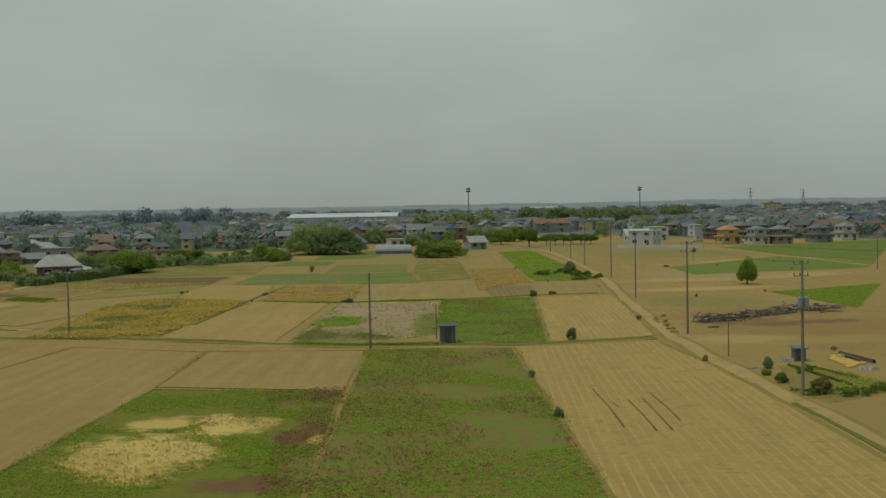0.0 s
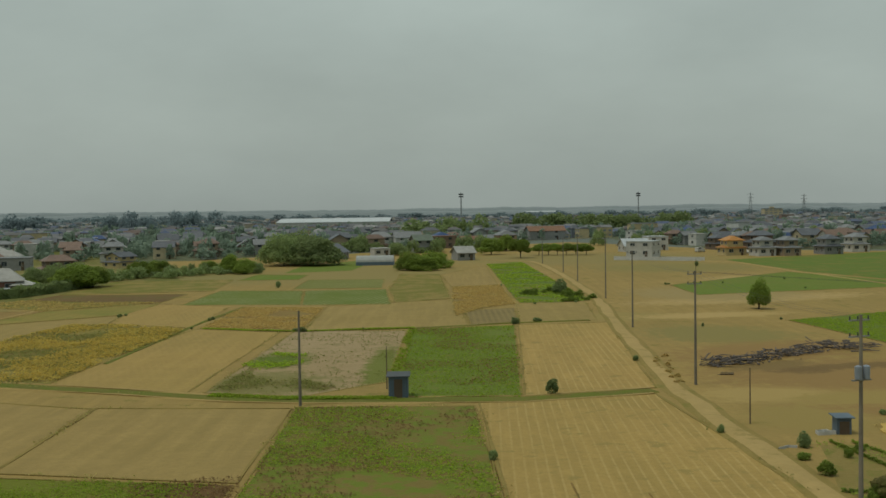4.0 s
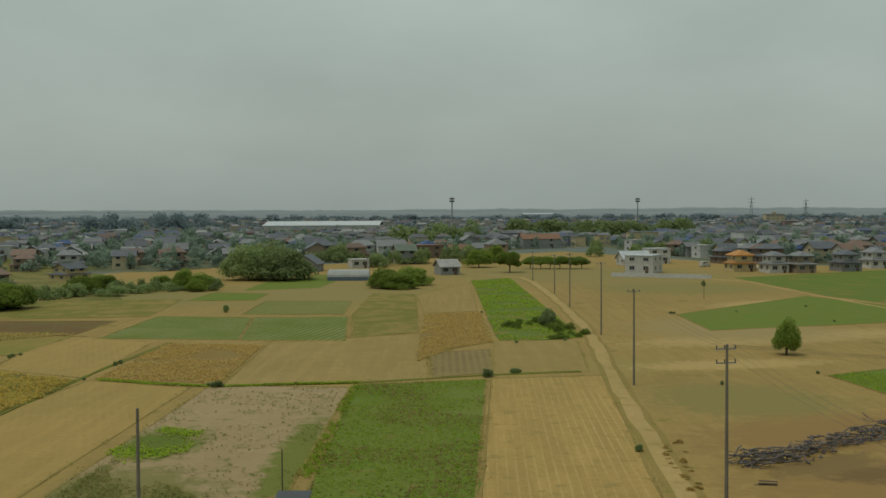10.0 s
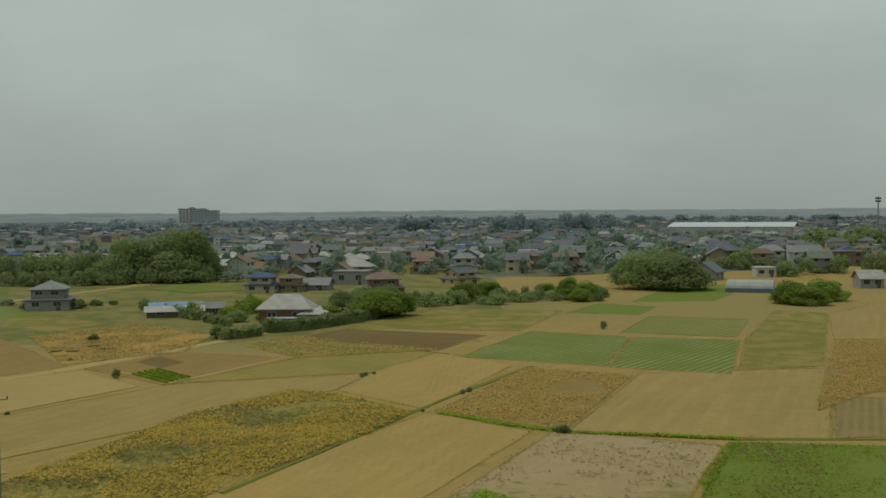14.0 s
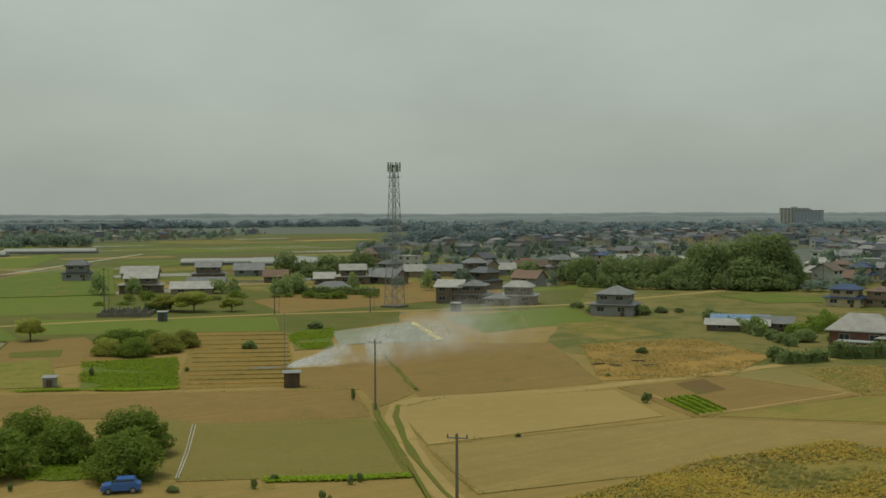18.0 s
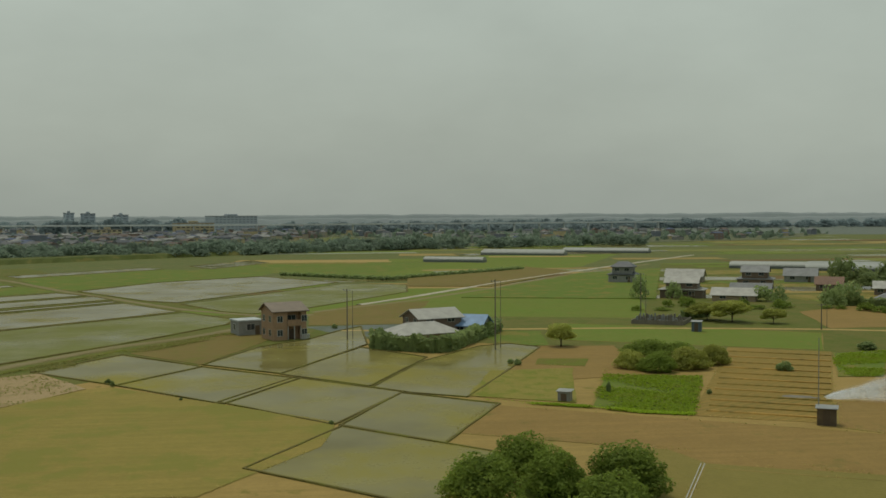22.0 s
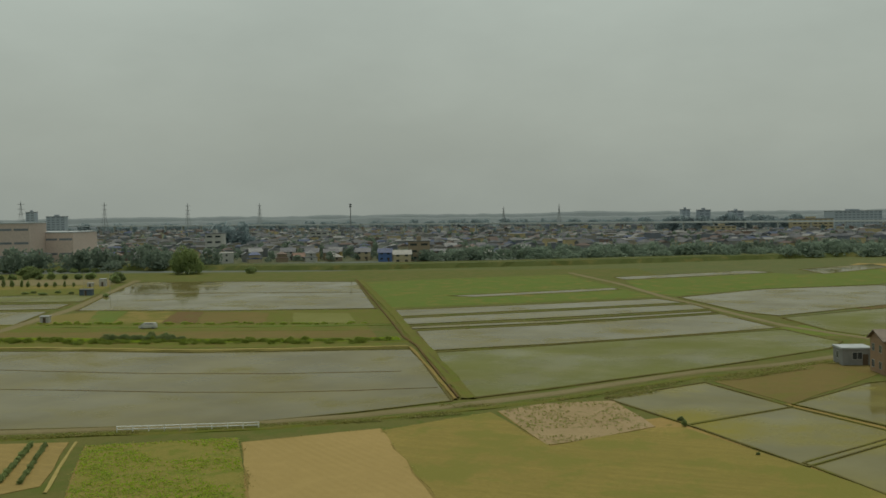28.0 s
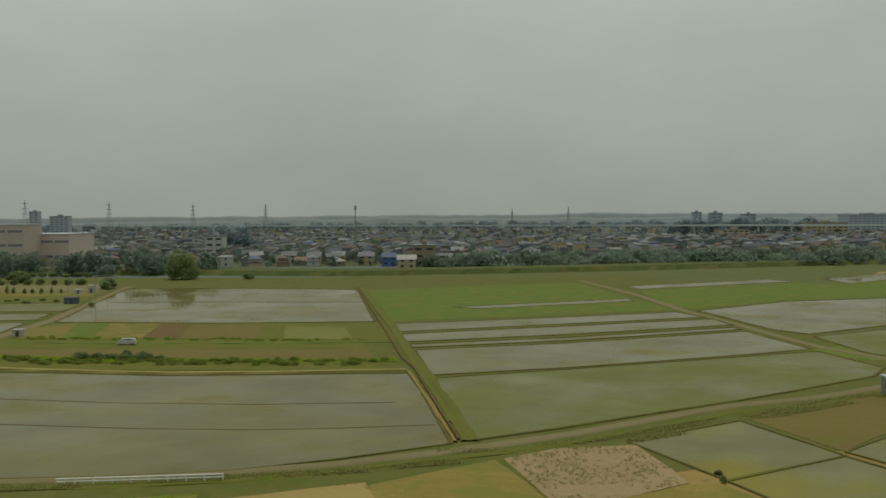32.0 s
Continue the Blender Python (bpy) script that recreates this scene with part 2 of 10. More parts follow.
DRY_LAND = land("dry_ground", (0.325, 0.240, 0.100), (0.28, 0.212, 0.085), (0.245, 0.185, 0.075), (0.165, 0.16, 0.04), 0.10, streak=12, patches=(
    (66, 236, 30, 9, 18, (0.40, 0.305, 0.150)), (44, 178, 12, 14, 20, (0.235, 0.205, 0.085)), (62, 250, 20, 22, 10, (0.305, 0.245, 0.125)), (88, 300, 22, 10, 25, (0.40, 0.305, 0.150)), (50, 140, 20, 14, 0, (0.265, 0.180, 0.080)), (47, 160, 18, 9, 25, (0.265, 0.180, 0.080)), (75, 350, 30, 30, 0, (0.235, 0.205, 0.085)), (-72, 322, 40, 34, 0, (0.225, 0.205, 0.090)), (-20, 340, 36, 60, 0, (0.255, 0.215, 0.095)), (55, 415, 60, 55, 0, (0.255, 0.215, 0.095)), (-100, 250, 30, 30, 0, (0.225, 0.205, 0.090)), (42, 122, 9, 6, 0, (0.265, 0.180, 0.080)), (45, 144, 5, 3, 20, (0.170, 0.118, 0.058)), (52, 146, 6, 2.5, 10, (0.180, 0.125, 0.060)), (42, 147, 7, 3, 30, (0.20, 0.145, 0.068)), (36, 128, 8, 5, 0, (0.36, 0.275, 0.120)), (36, 116, 6, 8, 0, (0.285, 0.225, 0.088)), (45, 126, 10, 4, 15, (0.30, 0.235, 0.092)), (33, 80, 5, 8, 0, (0.27, 0.215, 0.085)), (35, 205, 10, 8, 0, (0.29, 0.235, 0.095)), (50, 205, 16, 5, 10, (0.40, 0.305, 0.145))))
# ground out to the horizon, its base colour pushed bluish as painted haze
PLAIN_HAZED = land("hazed_far_plain", (0.140, 0.172, 0.190), (0.155, 0.185, 0.200), (0.122, 0.152, 0.168), (0.110, 0.142, 0.130), 0.4)
TAN = land("tan_soil", (0.325, 0.250, 0.110), (0.275, 0.215, 0.088), (0.24, 0.185, 0.085), streak=20)
TAN_GREY = land("grey_tan_soil", (0.325, 0.245, 0.110), (0.290, 0.220, 0.095), (0.245, 0.190, 0.082), row=(2, 2.6), row_colour=(0.245, 0.192, 0.085), row_strength=0.45, streak=4, row_edge=(0.55, 1.0))
TAN_WARM = land("warm_tan_soil", (0.385, 0.275, 0.112), (0.335, 0.250, 0.098), (0.285, 0.210, 0.082), (0.265, 0.215, 0.085), 0.20, row=(2.5, 0.8), row_colour=(0.60, 0.47, 0.25), row_strength=0.62, streak=2, row_edge=(0.84, 1.0), weed_scale=0.5)
TAN_STRIPE = land("striped_tan_soil", (0.345, 0.255, 0.10), (0.305, 0.235, 0.095), (0.28, 0.20, 0.085), row=(-18, 0.9), row_colour=(0.42, 0.30, 0.13), row_strength=0.35, streak=-18)
TAN_GREEN = land("weedy_tan_soil", (0.29, 0.225, 0.09), (0.235, 0.20, 0.07), (0.205, 0.175, 0.06), (0.15, 0.16, 0.035), 0.55)
TAN_DARK = land("brown_soil", (0.28, 0.185, 0.078), (0.225, 0.150, 0.065), (0.19, 0.13, 0.055), (0.16, 0.14, 0.045), 0.25)
TAN_LIGHT = land("sandy_soil", (0.385, 0.295, 0.14), (0.33, 0.255, 0.115), (0.33, 0.25, 0.11), row=(35, 1.2), row_colour=(0.54, 0.41, 0.20), row_strength=0.18)
BROWN_WARM = land("warm_brown_soil", (0.268, 0.188, 0.078), (0.240, 0.172, 0.072), (0.205, 0.142, 0.056), (0.17, 0.15, 0.05), 0.12, streak=-30)
DARK_SOIL = land("dark_soil", (0.185, 0.125, 0.06), (0.15, 0.105, 0.05), (0.125, 0.09, 0.042), (0.13, 0.14, 0.04), 0.25)
OLIVE = land("olive_stubble", (0.20, 0.185, 0.058), (0.235, 0.195, 0.07), (0.165, 0.155, 0.05), row=(40, 0.9), row_colour=(0.26, 0.22, 0.09), row_strength=0.4)
OLIVE_TAN = land("olive_tan_stubble", (0.275, 0.225, 0.075), (0.215, 0.195, 0.055), (0.205, 0.175, 0.055), (0.190, 0.195, 0.050), 0.42, weed_scale=0.10, row=(35, 1.4), row_colour=(0.33, 0.27, 0.11), row_strength=0.16, streak=35)
WEED_YELLOW = land("straw_weeds", (0.150, 0.200, 0.022), (0.165, 0.165, 0.034), (0.12, 0.135, 0.024), (0.18, 0.13, 0.05), 0.22, weed_scale=0.35, patches=(
    (-20.9, 73.2, 5.9, 6.6, 0, (0.52, 0.41, 0.155)),
    (-23.1, 70.7, 2.7, 4.2, 0, (0.46, 0.355, 0.13)),
    (-19.7, 66.6, 2.9, 2.6, 0, (0.46, 0.355, 0.13)),
    (-22.2, 83.1, 3.1, 2.9, 0, (0.46, 0.355, 0.13)),
    (-16.9, 81.6, 3.3, 3.6, 0, (0.52, 0.41, 0.155)),
    (-18.2, 84.6, 1.8, 2.3, 0, (0.52, 0.41, 0.155)),
    (-14.2, 83.3, 1.4, 2.2, 0, (0.46, 0.355, 0.13)),
    (-10.6, 77.9, 2.5, 3.1, 0, (0.150, 0.095, 0.045)),
    (-9.8, 86.6, 2.1, 9.1, 0, (0.150, 0.095, 0.045)),
    (-12.0, 91.0, 2.9, 3.8, 0, (0.22, 0.165, 0.085)),
    (-9.4, 67.6, 1.7, 5.6, 0, (0.22, 0.165, 0.085)),
    (-12.3, 64.0, 3.8, 2.4, 0, (0.150, 0.095, 0.045)),
    (-9.2, 76.6, 1.0, 1.7, 0, (0.46, 0.355, 0.13)),
    (-11.5, 95.0, 3.0, 3.5, 0, (0.150, 0.095, 0.045))))
WEED_GREEN = land("green_weeds", (0.215, 0.168, 0.062), (0.180, 0.162, 0.048), (0.155, 0.125, 0.046), (0.132, 0.192, 0.026), 0.52, weed_scale=0.50)
GREEN_CROP = land("low_green", (0.132, 0.205, 0.033), (0.160, 0.200, 0.045), (0.112, 0.166, 0.030), (0.200, 0.170, 0.058), 0.16, row=(4, 0.7), row_colour=(0.165, 0.175, 0.05), row_strength=0.25, weed_scale=0.45)
GREEN_BRIGHT = land("bright_green", (0.118, 0.188, 0.034), (0.142, 0.180, 0.042), (0.100, 0.152, 0.028), (0.205, 0.180, 0.055), 0.30, weed_scale=0.13)
GOLD = land("golden_grass", (0.305, 0.250, 0.085), (0.250, 0.215, 0.07), (0.205, 0.170, 0.045), (0.165, 0.160, 0.045), 0.42, weed_scale=0.3)
RUST = land("rusty_weeds", (0.300, 0.212, 0.085), (0.255, 0.188, 0.075), (0.165, 0.112, 0.040), (0.225, 0.185, 0.070), 0.35, weed_scale=0.3)
STRAW = land("straw_litter", (0.42, 0.27, 0.085), (0.31, 0.215, 0.075), (0.24, 0.17, 0.07), (0.15, 0.13, 0.05), 0.3)
PINK_BARE = land("pale_bare_soil", (0.365, 0.288, 0.200), (0.325, 0.255, 0.165), (0.285, 0.225, 0.140), (0.17, 0.17, 0.065), 0.20, weed_scale=0.45, patches=(
    (-15.6, 157, 4.2, 7.5, 0, (0.115, 0.165, 0.030)), (-14.5, 139, 8.5, 9.5, 25, (0.195, 0.185, 0.080)), (-2.5, 150, 2.2, 22, 0, (0.150, 0.175, 0.045))))
OLIVE_GRASS = land("yellow_green_grass", (0.225, 0.215, 0.055), (0.265, 0.232, 0.078), (0.185, 0.180, 0.042), (0.150, 0.185, 0.030), 0.40, weed_scale=0.3)
GARDEN = land("garden_soil", (0.275, 0.215, 0.088), (0.225, 0.190, 0.070), (0.190, 0.155, 0.058), (0.155, 0.170, 0.040), 0.40, weed_scale=0.5)
BROWN_OLIVE = land("olive_brown_soil", (0.205, 0.162, 0.064), (0.178, 0.145, 0.055), (0.150, 0.122, 0.046), (0.150, 0.148, 0.040), 0.38, weed_scale=0.2)
CROP_ROWS = land("crop_rows", (0.132, 0.178, 0.036), (0.150, 0.182, 0.044), (0.110, 0.150, 0.032), row=(12, 1.3), row_colour=(0.46, 0.48, 0.38), row_strength=0.62, row_edge=(0.62, 1.0))
CROP_PALE = land("pale_crop_rows", (0.19, 0.205, 0.07), (0.16, 0.18, 0.05), (0.14, 0.16, 0.045), row=(12, 1.5), row_colour=(0.32, 0.31, 0.17), row_strength=0.6)
ROWS_GREY = land("ridged_soil", (0.27, 0.215, 0.11), (0.24, 0.19, 0.095), (0.2, 0.165, 0.08), row=(0, 1.0), row_colour=(0.14, 0.115, 0.06), row_strength=0.8)
TERRACE = land("straw_ridges", (0.30, 0.21, 0.07), (0.26, 0.19, 0.065), (0.2, 0.15, 0.05), row=(-30, 1.4), row_colour=(0.15, 0.145, 0.045), row_strength=0.7)
VERGE = land("grass_verge", (0.140, 0.152, 0.034), (0.180, 0.160, 0.048), (0.105, 0.116, 0.026), (0.125, 0.160, 0.024), 0.5, weed_scale=0.3)
ROAD = land("dirt_road", (0.425, 0.320, 0.158), (0.365, 0.280, 0.134), (0.315, 0.242, 0.112), (0.265, 0.215, 0.085), 0.20, relief=0.15, weed_scale=0.3)
ROAD_PALE = land("pale_road", (0.52, 0.50, 0.52), (0.46, 0.44, 0.44), (0.40, 0.38, 0.38), relief=0.1)
ROAD_GREY = land("gravel_road", (0.24, 0.215, 0.14), (0.21, 0.185, 0.11), (0.18, 0.16, 0.09), relief=0.15)
PADDY = water("paddy_water", (0.122, 0.106, 0.040), (0.185, 0.165, 0.045), 0.45, 0.30)
PADDY_NEAR = water("weedy_paddy_water", (0.130, 0.116, 0.042), (0.255, 0.222, 0.036), 0.62, 0.38)
PADDY_GREEN = water("paddy_shoots", (0.125, 0.120, 0.042), (0.150, 0.165, 0.050), 1.0, 0.42)
CONCRETE = paint("pole_concrete", (0.185, 0.165, 0.130), 0.85, 0.3)
WOOD = paint("weathered_wood", (0.14, 0.105, 0.065), 0.9, 0.4)
STEEL = paint("galvanised_steel", (0.30, 0.31, 0.31), 0.5, 0.2, metal=0.6)
DARK = paint("dark_metal", (0.05, 0.055, 0.06), 0.5, 0.3)
LEAF = leaf("leaves", (0.190, 0.262, 0.047), (0.240, 0.312, 0.057), (0.150, 0.206, 0.041), 0.54)
LEAF_DARK = leaf("dark_leaves", (0.226, 0.288, 0.116), (0.275, 0.336, 0.134), (0.185, 0.237, 0.103), 0.56)
# riverside and town foliage, lifted and greyed in colour in place of haze
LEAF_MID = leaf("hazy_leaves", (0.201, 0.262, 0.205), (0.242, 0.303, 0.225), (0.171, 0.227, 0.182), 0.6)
LEAF_PALE = leaf("pale_leaves", (0.32, 0.35, 0.065), (0.39, 0.39, 0.11), (0.24, 0.28, 0.045))
# far foliage: leaf green shifted to blue-grey to paint in the haze
LEAF_FAR_HAZED = leaf("hazed_distant_leaves", (0.245, 0.305, 0.320), (0.265, 0.325, 0.340), (0.220, 0.275, 0.290), 0.66)
WEED_GREEN_LEAF = leaf("weed_leaves", (0.240, 0.315, 0.045), (0.280, 0.335, 0.060), (0.200, 0.260, 0.040))
GRASS_LEAF = leaf("grass_blades", (0.248, 0.370, 0.024), (0.295, 0.388, 0.033), (0.285, 0.310, 0.043))
STRAW_LEAF = leaf("dry_blades", (0.46, 0.35, 0.12), (0.38, 0.285, 0.09), (0.30, 0.23, 0.07))
WEED_LEAF = leaf("weed_blades", (0.22, 0.24, 0.06), (0.27, 0.255, 0.08), (0.34, 0.28, 0.12))
GOLD_LEAF = leaf("golden_blades", (0.50, 0.365, 0.08), (0.43, 0.32, 0.07), (0.33, 0.29, 0.07))
FRINGE_LEAF = leaf("edge_blades", (0.30, 0.29, 0.075), (0.44, 0.34, 0.145), (0.26, 0.285, 0.055))
BROWN_LEAF = leaf("withered_blades", (0.19, 0.115, 0.05), (0.24, 0.15, 0.065), (0.15, 0.10, 0.04))
RUST_LEAF = leaf("rusty_blades", (0.50, 0.355, 0.115), (0.44, 0.31, 0.10), (0.45, 0.36, 0.13))
STRAW_YELLOW = land("dead_yellow_grass", (0.64, 0.46, 0.17), (0.50, 0.37, 0.13), (0.42, 0.31, 0.10), (0.34, 0.27, 0.10), 0.25)
PLASTIC = land("silver_mulch", (0.30, 0.34, 0.33), (0.26, 0.30, 0.27), (0.22, 0.25, 0.20), row=(75, 1.0), row_colour=(0.20, 0.20, 0.12), row_strength=0.5)
YELLOW = paint("yellow_sheet", (0.62, 0.50, 0.10), 0.6, 0.2)
EDGE = land("weedy_edge", (0.290, 0.222, 0.088), (0.250, 0.200, 0.072), (0.215, 0.175, 0.062), (0.190, 0.175, 0.050), 0.25, weed_scale=0.4)
BARK = paint("bark", (0.10, 0.075, 0.05), 0.95, 0.4, 2.0)


# ---- building helpers ----
def mesh_of(name, bm, mat):
    me = bpy.data.meshes.new(name)
    bm.to_mesh(me)
    bm.free()
    me.materials.append(mat)
    return me


def part(name, bm, material, parent=None, label="", m=None):
    me = bm if isinstance(bm, bpy.types.Mesh) else mesh_of(name, bm, material)
    ob = new(name, me)
    if parent:
        ob.parent = parent
    if m is not None:
        ob.matrix_local = m
    if label:
        ob["label"] = label
    return ob


def root(name, m, label, category, group="", kind=""):
    ob = new(name)
    ob.empty_display_size = 0.5
    ob.matrix_world = m
    return tagged(ob, label, category, group, kind)


def boxes(*specs):
    """One bmesh of boxes given as (x0, y0, z0, x1, y1, z1)."""
    bm = bmesh.new()
    for x0, y0, z0, x1, y1, z1 in specs:
        v = [bm.verts.new(c) for c in ((x0, y0, z0), (x1, y0, z0), (x1, y1, z0), (x0, y1, z0), (x0, y0, z1), (x1, y0, z1), (x1, y1, z1), (x0, y1, z1))]
        for f in ((3, 2, 1, 0), (4, 5, 6, 7), (0, 1, 5, 4), (1, 2, 6, 5), (2, 3, 7, 6), (3, 0, 4, 7)):
            bm.faces.new([v[i] for i in f])
    return bm


def tube(rings, sides=8, bm=None):
    """A tapered tube through (centre, radius) rings."""
    bm = bm or bmesh.new()
    last = None
    rings = [(Vector(c), r) for c, r in rings]
    for i, (c, r) in enumerate(rings):
        d = (rings[min(i + 1, len(rings) - 1)][0] - rings[max(i - 1, 0)][0]).normalized()
        q = d.to_track_quat("Z", "Y")
        ring = [bm.verts.new(c + q @ Vector((r * math.cos(2 * math.pi * k / sides), r * math.sin(2 * math.pi * k / sides), 0))) for k in range(sides)]
        if last:
            for k in range(sides):
                bm.faces.new((last[k], last[(k + 1) % sides], ring[(k + 1) % sides], ring[k]))
        else:
            bm.faces.new(ring[::-1])
        last = ring
    bm.faces.new(last)
    return bm


def prism(points, z0, z1):
    bm = bmesh.new()
    lo = [bm.verts.new((x, y, z0)) for x, y in points]
    hi = [bm.verts.new((x, y, z1)) for x, y in points]
    k = len(points)
    bm.faces.new(hi)
    bm.faces.new(lo[::-1])
    for i in range(k):
        bm.faces.new((lo[i], lo[(i + 1) % k], hi[(i + 1) % k], hi[i]))
    bmesh.ops.recalc_face_normals(bm, faces=bm.faces)
    return bm


def outline(points, seed, wave):
    """A plot's border: straight sides broken up by small bends, or, with a large wave, an irregular patch."""
    rnd = random.Random(seed)
    line = []
    step = 6.0 if wave < 0.5 else 0.8
    for i, (x, y) in enumerate(points):
        x2, y2 = points[(i + 1) % len(points)]
        long = math.hypot(x2 - x, y2 - y)
        k = max(1, min(30, int(long / step)))
        for j in range(k):
            u = j / k
            w = 0.0 if j == 0 and wave < 0.5 else rnd.uniform(-wave, wave)
            line.append((x + (x2 - x) * u - (y2 - y) / max(long, 1) * w, y + (y2 - y) * u + (x2 - x) / max(long, 1) * w))
    if wave >= 0.5:
        n = len(line)
        cx, cy = sum(p[0] for p in line) / n, sum(p[1] for p in line) / n
        line = [tuple(0.25 * line[(i - 1) % n][a] + 0.5 * line[i][a] + 0.25 * line[(i + 1) % n][a] for a in (0, 1)) for i in range(n)]
        line = [(cx + (x - cx) * (1 + 0.22 * noise.noise((x * 0.35, y * 0.35, 1))), cy + (y - cy) * (1 + 0.22 * noise.noise((x * 0.35, y * 0.35, 9)))) for x, y in line]
    return line


def field(name, points, mat, z, label):
    """A plot of land: a low slab with uneven edges that stands a little above the ground."""
    wave = 0.9 if "patch" in name or name in ("dead_grass", "lawn") else 0.3
    line = outline(points, len(points) + int(points[0][0] * 7) + int(points[0][1] * 3), wave)
    ob = part(name, prism(line, -0.2, z + 0.01), mat)
    return tagged(ob, label, name.replace("_", " "), kind="structure")


def margin(points, width=0.30):
    """The weedy edge round a field: a low uneven ridge with loose tufts of dry and green growth."""
    ribbon("field_edge", points + points[:1], width, EDGE, -0.05, 0.045 + 0.0007 * (int(abs(points[0][0] * 13 + points[0][1] * 7)) % 60), "weedy dry edge of a field", "field edge", width * 0.35, int(abs(points[0][0])))
    if min(math.hypot(x, y - 100) for x, y in points) > 150:
        return
    rng = np.random.default_rng(int(abs(points[0][0] * 31 + points[0][1])))
    spots_at = []
    for (x, y), (x2, y2) in zip(points, points[1:] + points[:1]):
        long = math.hypot(x2 - x, y2 - y)
        for u in rng.random(int(long * 7)):
            px, py = x + (x2 - x) * u, y + (y2 - y) * u
            if noise.noise((px * 0.16, py * 0.16, 4.0)) + 0.5 * noise.noise((px * 0.6, py * 0.6, 8.0)) > 0.10:
                spots_at.append((px + rng.normal() * 0.32, py + rng.normal() * 0.32))
    if spots_at:
        fringe(np.array(spots_at), 0.09, rng)


def fringe(p, size, rng):
    k = len(p)
    wide = size * (0.5 + rng.random(k))[:, None]
    c = np.stack([p[:, 0], p[:, 1], 0.08 + size * rng.random(k)], 1)
    up = np.array((0, 0, 1.0)) + 0.6 * rng.normal(size=(k, 3)) * np.array((1, 1, 0.3))
    up /= np.linalg.norm(up, axis=1)[:, None]
    u = np.cross(up, rng.normal(size=(k, 3)))
    u /= np.linalg.norm(u, axis=1)[:, None]
    v = np.cross(up, u)
    return quads("weeds", np.stack([c - u * wide, c - v * wide * 0.6, c + u * wide, c + v * wide * 0.6], 1), FRINGE_LEAF, "loose dry and green tufts along a field edge", "weeds", kind="stuff")


def ribbon(name, points, width, mat, z0, z1, label, category, wobble=0.15, seed=1, crown=0.0):
    """A road, path or bank along a line of places, with uneven edges."""
    rnd = random.Random(seed)
    line = []
    for i in range(len(points) - 1):
        (x, y), (x2, y2) = points[i], points[i + 1]
        k = max(1, min(40, int(math.hypot(x2 - x, y2 - y) / 5)))
        line += [(x + (x2 - x) * j / k, y + (y2 - y) * j / k) for j in range(k)]
    line.append(points[-1])
    bm, last = bmesh.new(), None
    for i, (x, y) in enumerate(line):
        xa, ya = line[max(i - 1, 0)]
        xb, yb = line[min(i + 1, len(line) - 1)]
        d = math.hypot(xb - xa, yb - ya) or 1
        nx, ny = -(yb - ya) / d, (xb - xa) / d
        row = []
        for s, h in ((-0.5, z0), (-0.36, z1), (0, z1 + crown), (0.36, z1), (0.5, z0)):
            o = s * width + rnd.uniform(-wobble, wobble)
            row.append(bm.verts.new((x + nx * o, y + ny * o, h)))
        if last:
            for k in range(4):
                bm.faces.new((last[k], row[k], row[k + 1], last[k + 1]))
        last = row
    bmesh.ops.recalc_face_normals(bm, faces=bm.faces)
    ob = part(name, bm, mat)
    return tagged(ob, label, category, kind="structure")


# ---- ground ----
def ground():
    bm = bmesh.new()
    n, far = 24, 4600
    for i in range(n):
        for j in range(n):
            def spread(k):
                u = (k / n) * 2 - 1
                return far * u * abs(u)
            vs = [bm.verts.new((spread(i + a), spread(j + b), 0)) for a, b in ((0, 0), (1, 0), (1, 1), (0, 1))]
            bm.faces.new(vs)
    bmesh.ops.remove_doubles(bm, verts=bm.verts, dist=0.01)
    return tagged(part("ground", bm, PLAIN_HAZED), "flat grey-green plain that reaches the horizon, haze in its colour", "ground", kind="structure")


ground()


# ---- kinds of things ----


def at(x, y, z=0.0, turn=0.0, s=1.0, sy=None, sz=None):
    return pose(x, y, z, 0, 0, turn) @ Matrix.Diagonal((s, sy or s, sz or s, 1))


def quads(name, verts, mat, label="", category="", parent=None, kind=""):
    """A mesh of loose quads from an array of corners, four to a quad."""
    verts = np.asarray(verts, dtype=np.float32).reshape(-1, 3)
    n = len(verts)
    me = bpy.data.meshes.new(name)
    me.vertices.add(n)
    me.vertices.foreach_set("co", verts.ravel())
    me.loops.add(n)
    me.loops.foreach_set("vertex_index", np.arange(n, dtype=np.int32))
    me.polygons.add(n // 4)
    me.polygons.foreach_set("loop_start", np.arange(0, n, 4, dtype=np.int32))
    me.polygons.foreach_set("loop_total", np.full(n // 4, 4, dtype=np.int32))
    me.update(calc_edges=True)
    me.materials.append(mat)
    if not label and parent is None:
        return me
    ob = new(name, me)
    if parent:
        ob.parent = parent
        return ob
    return tagged(ob, label, category, kind=kind)


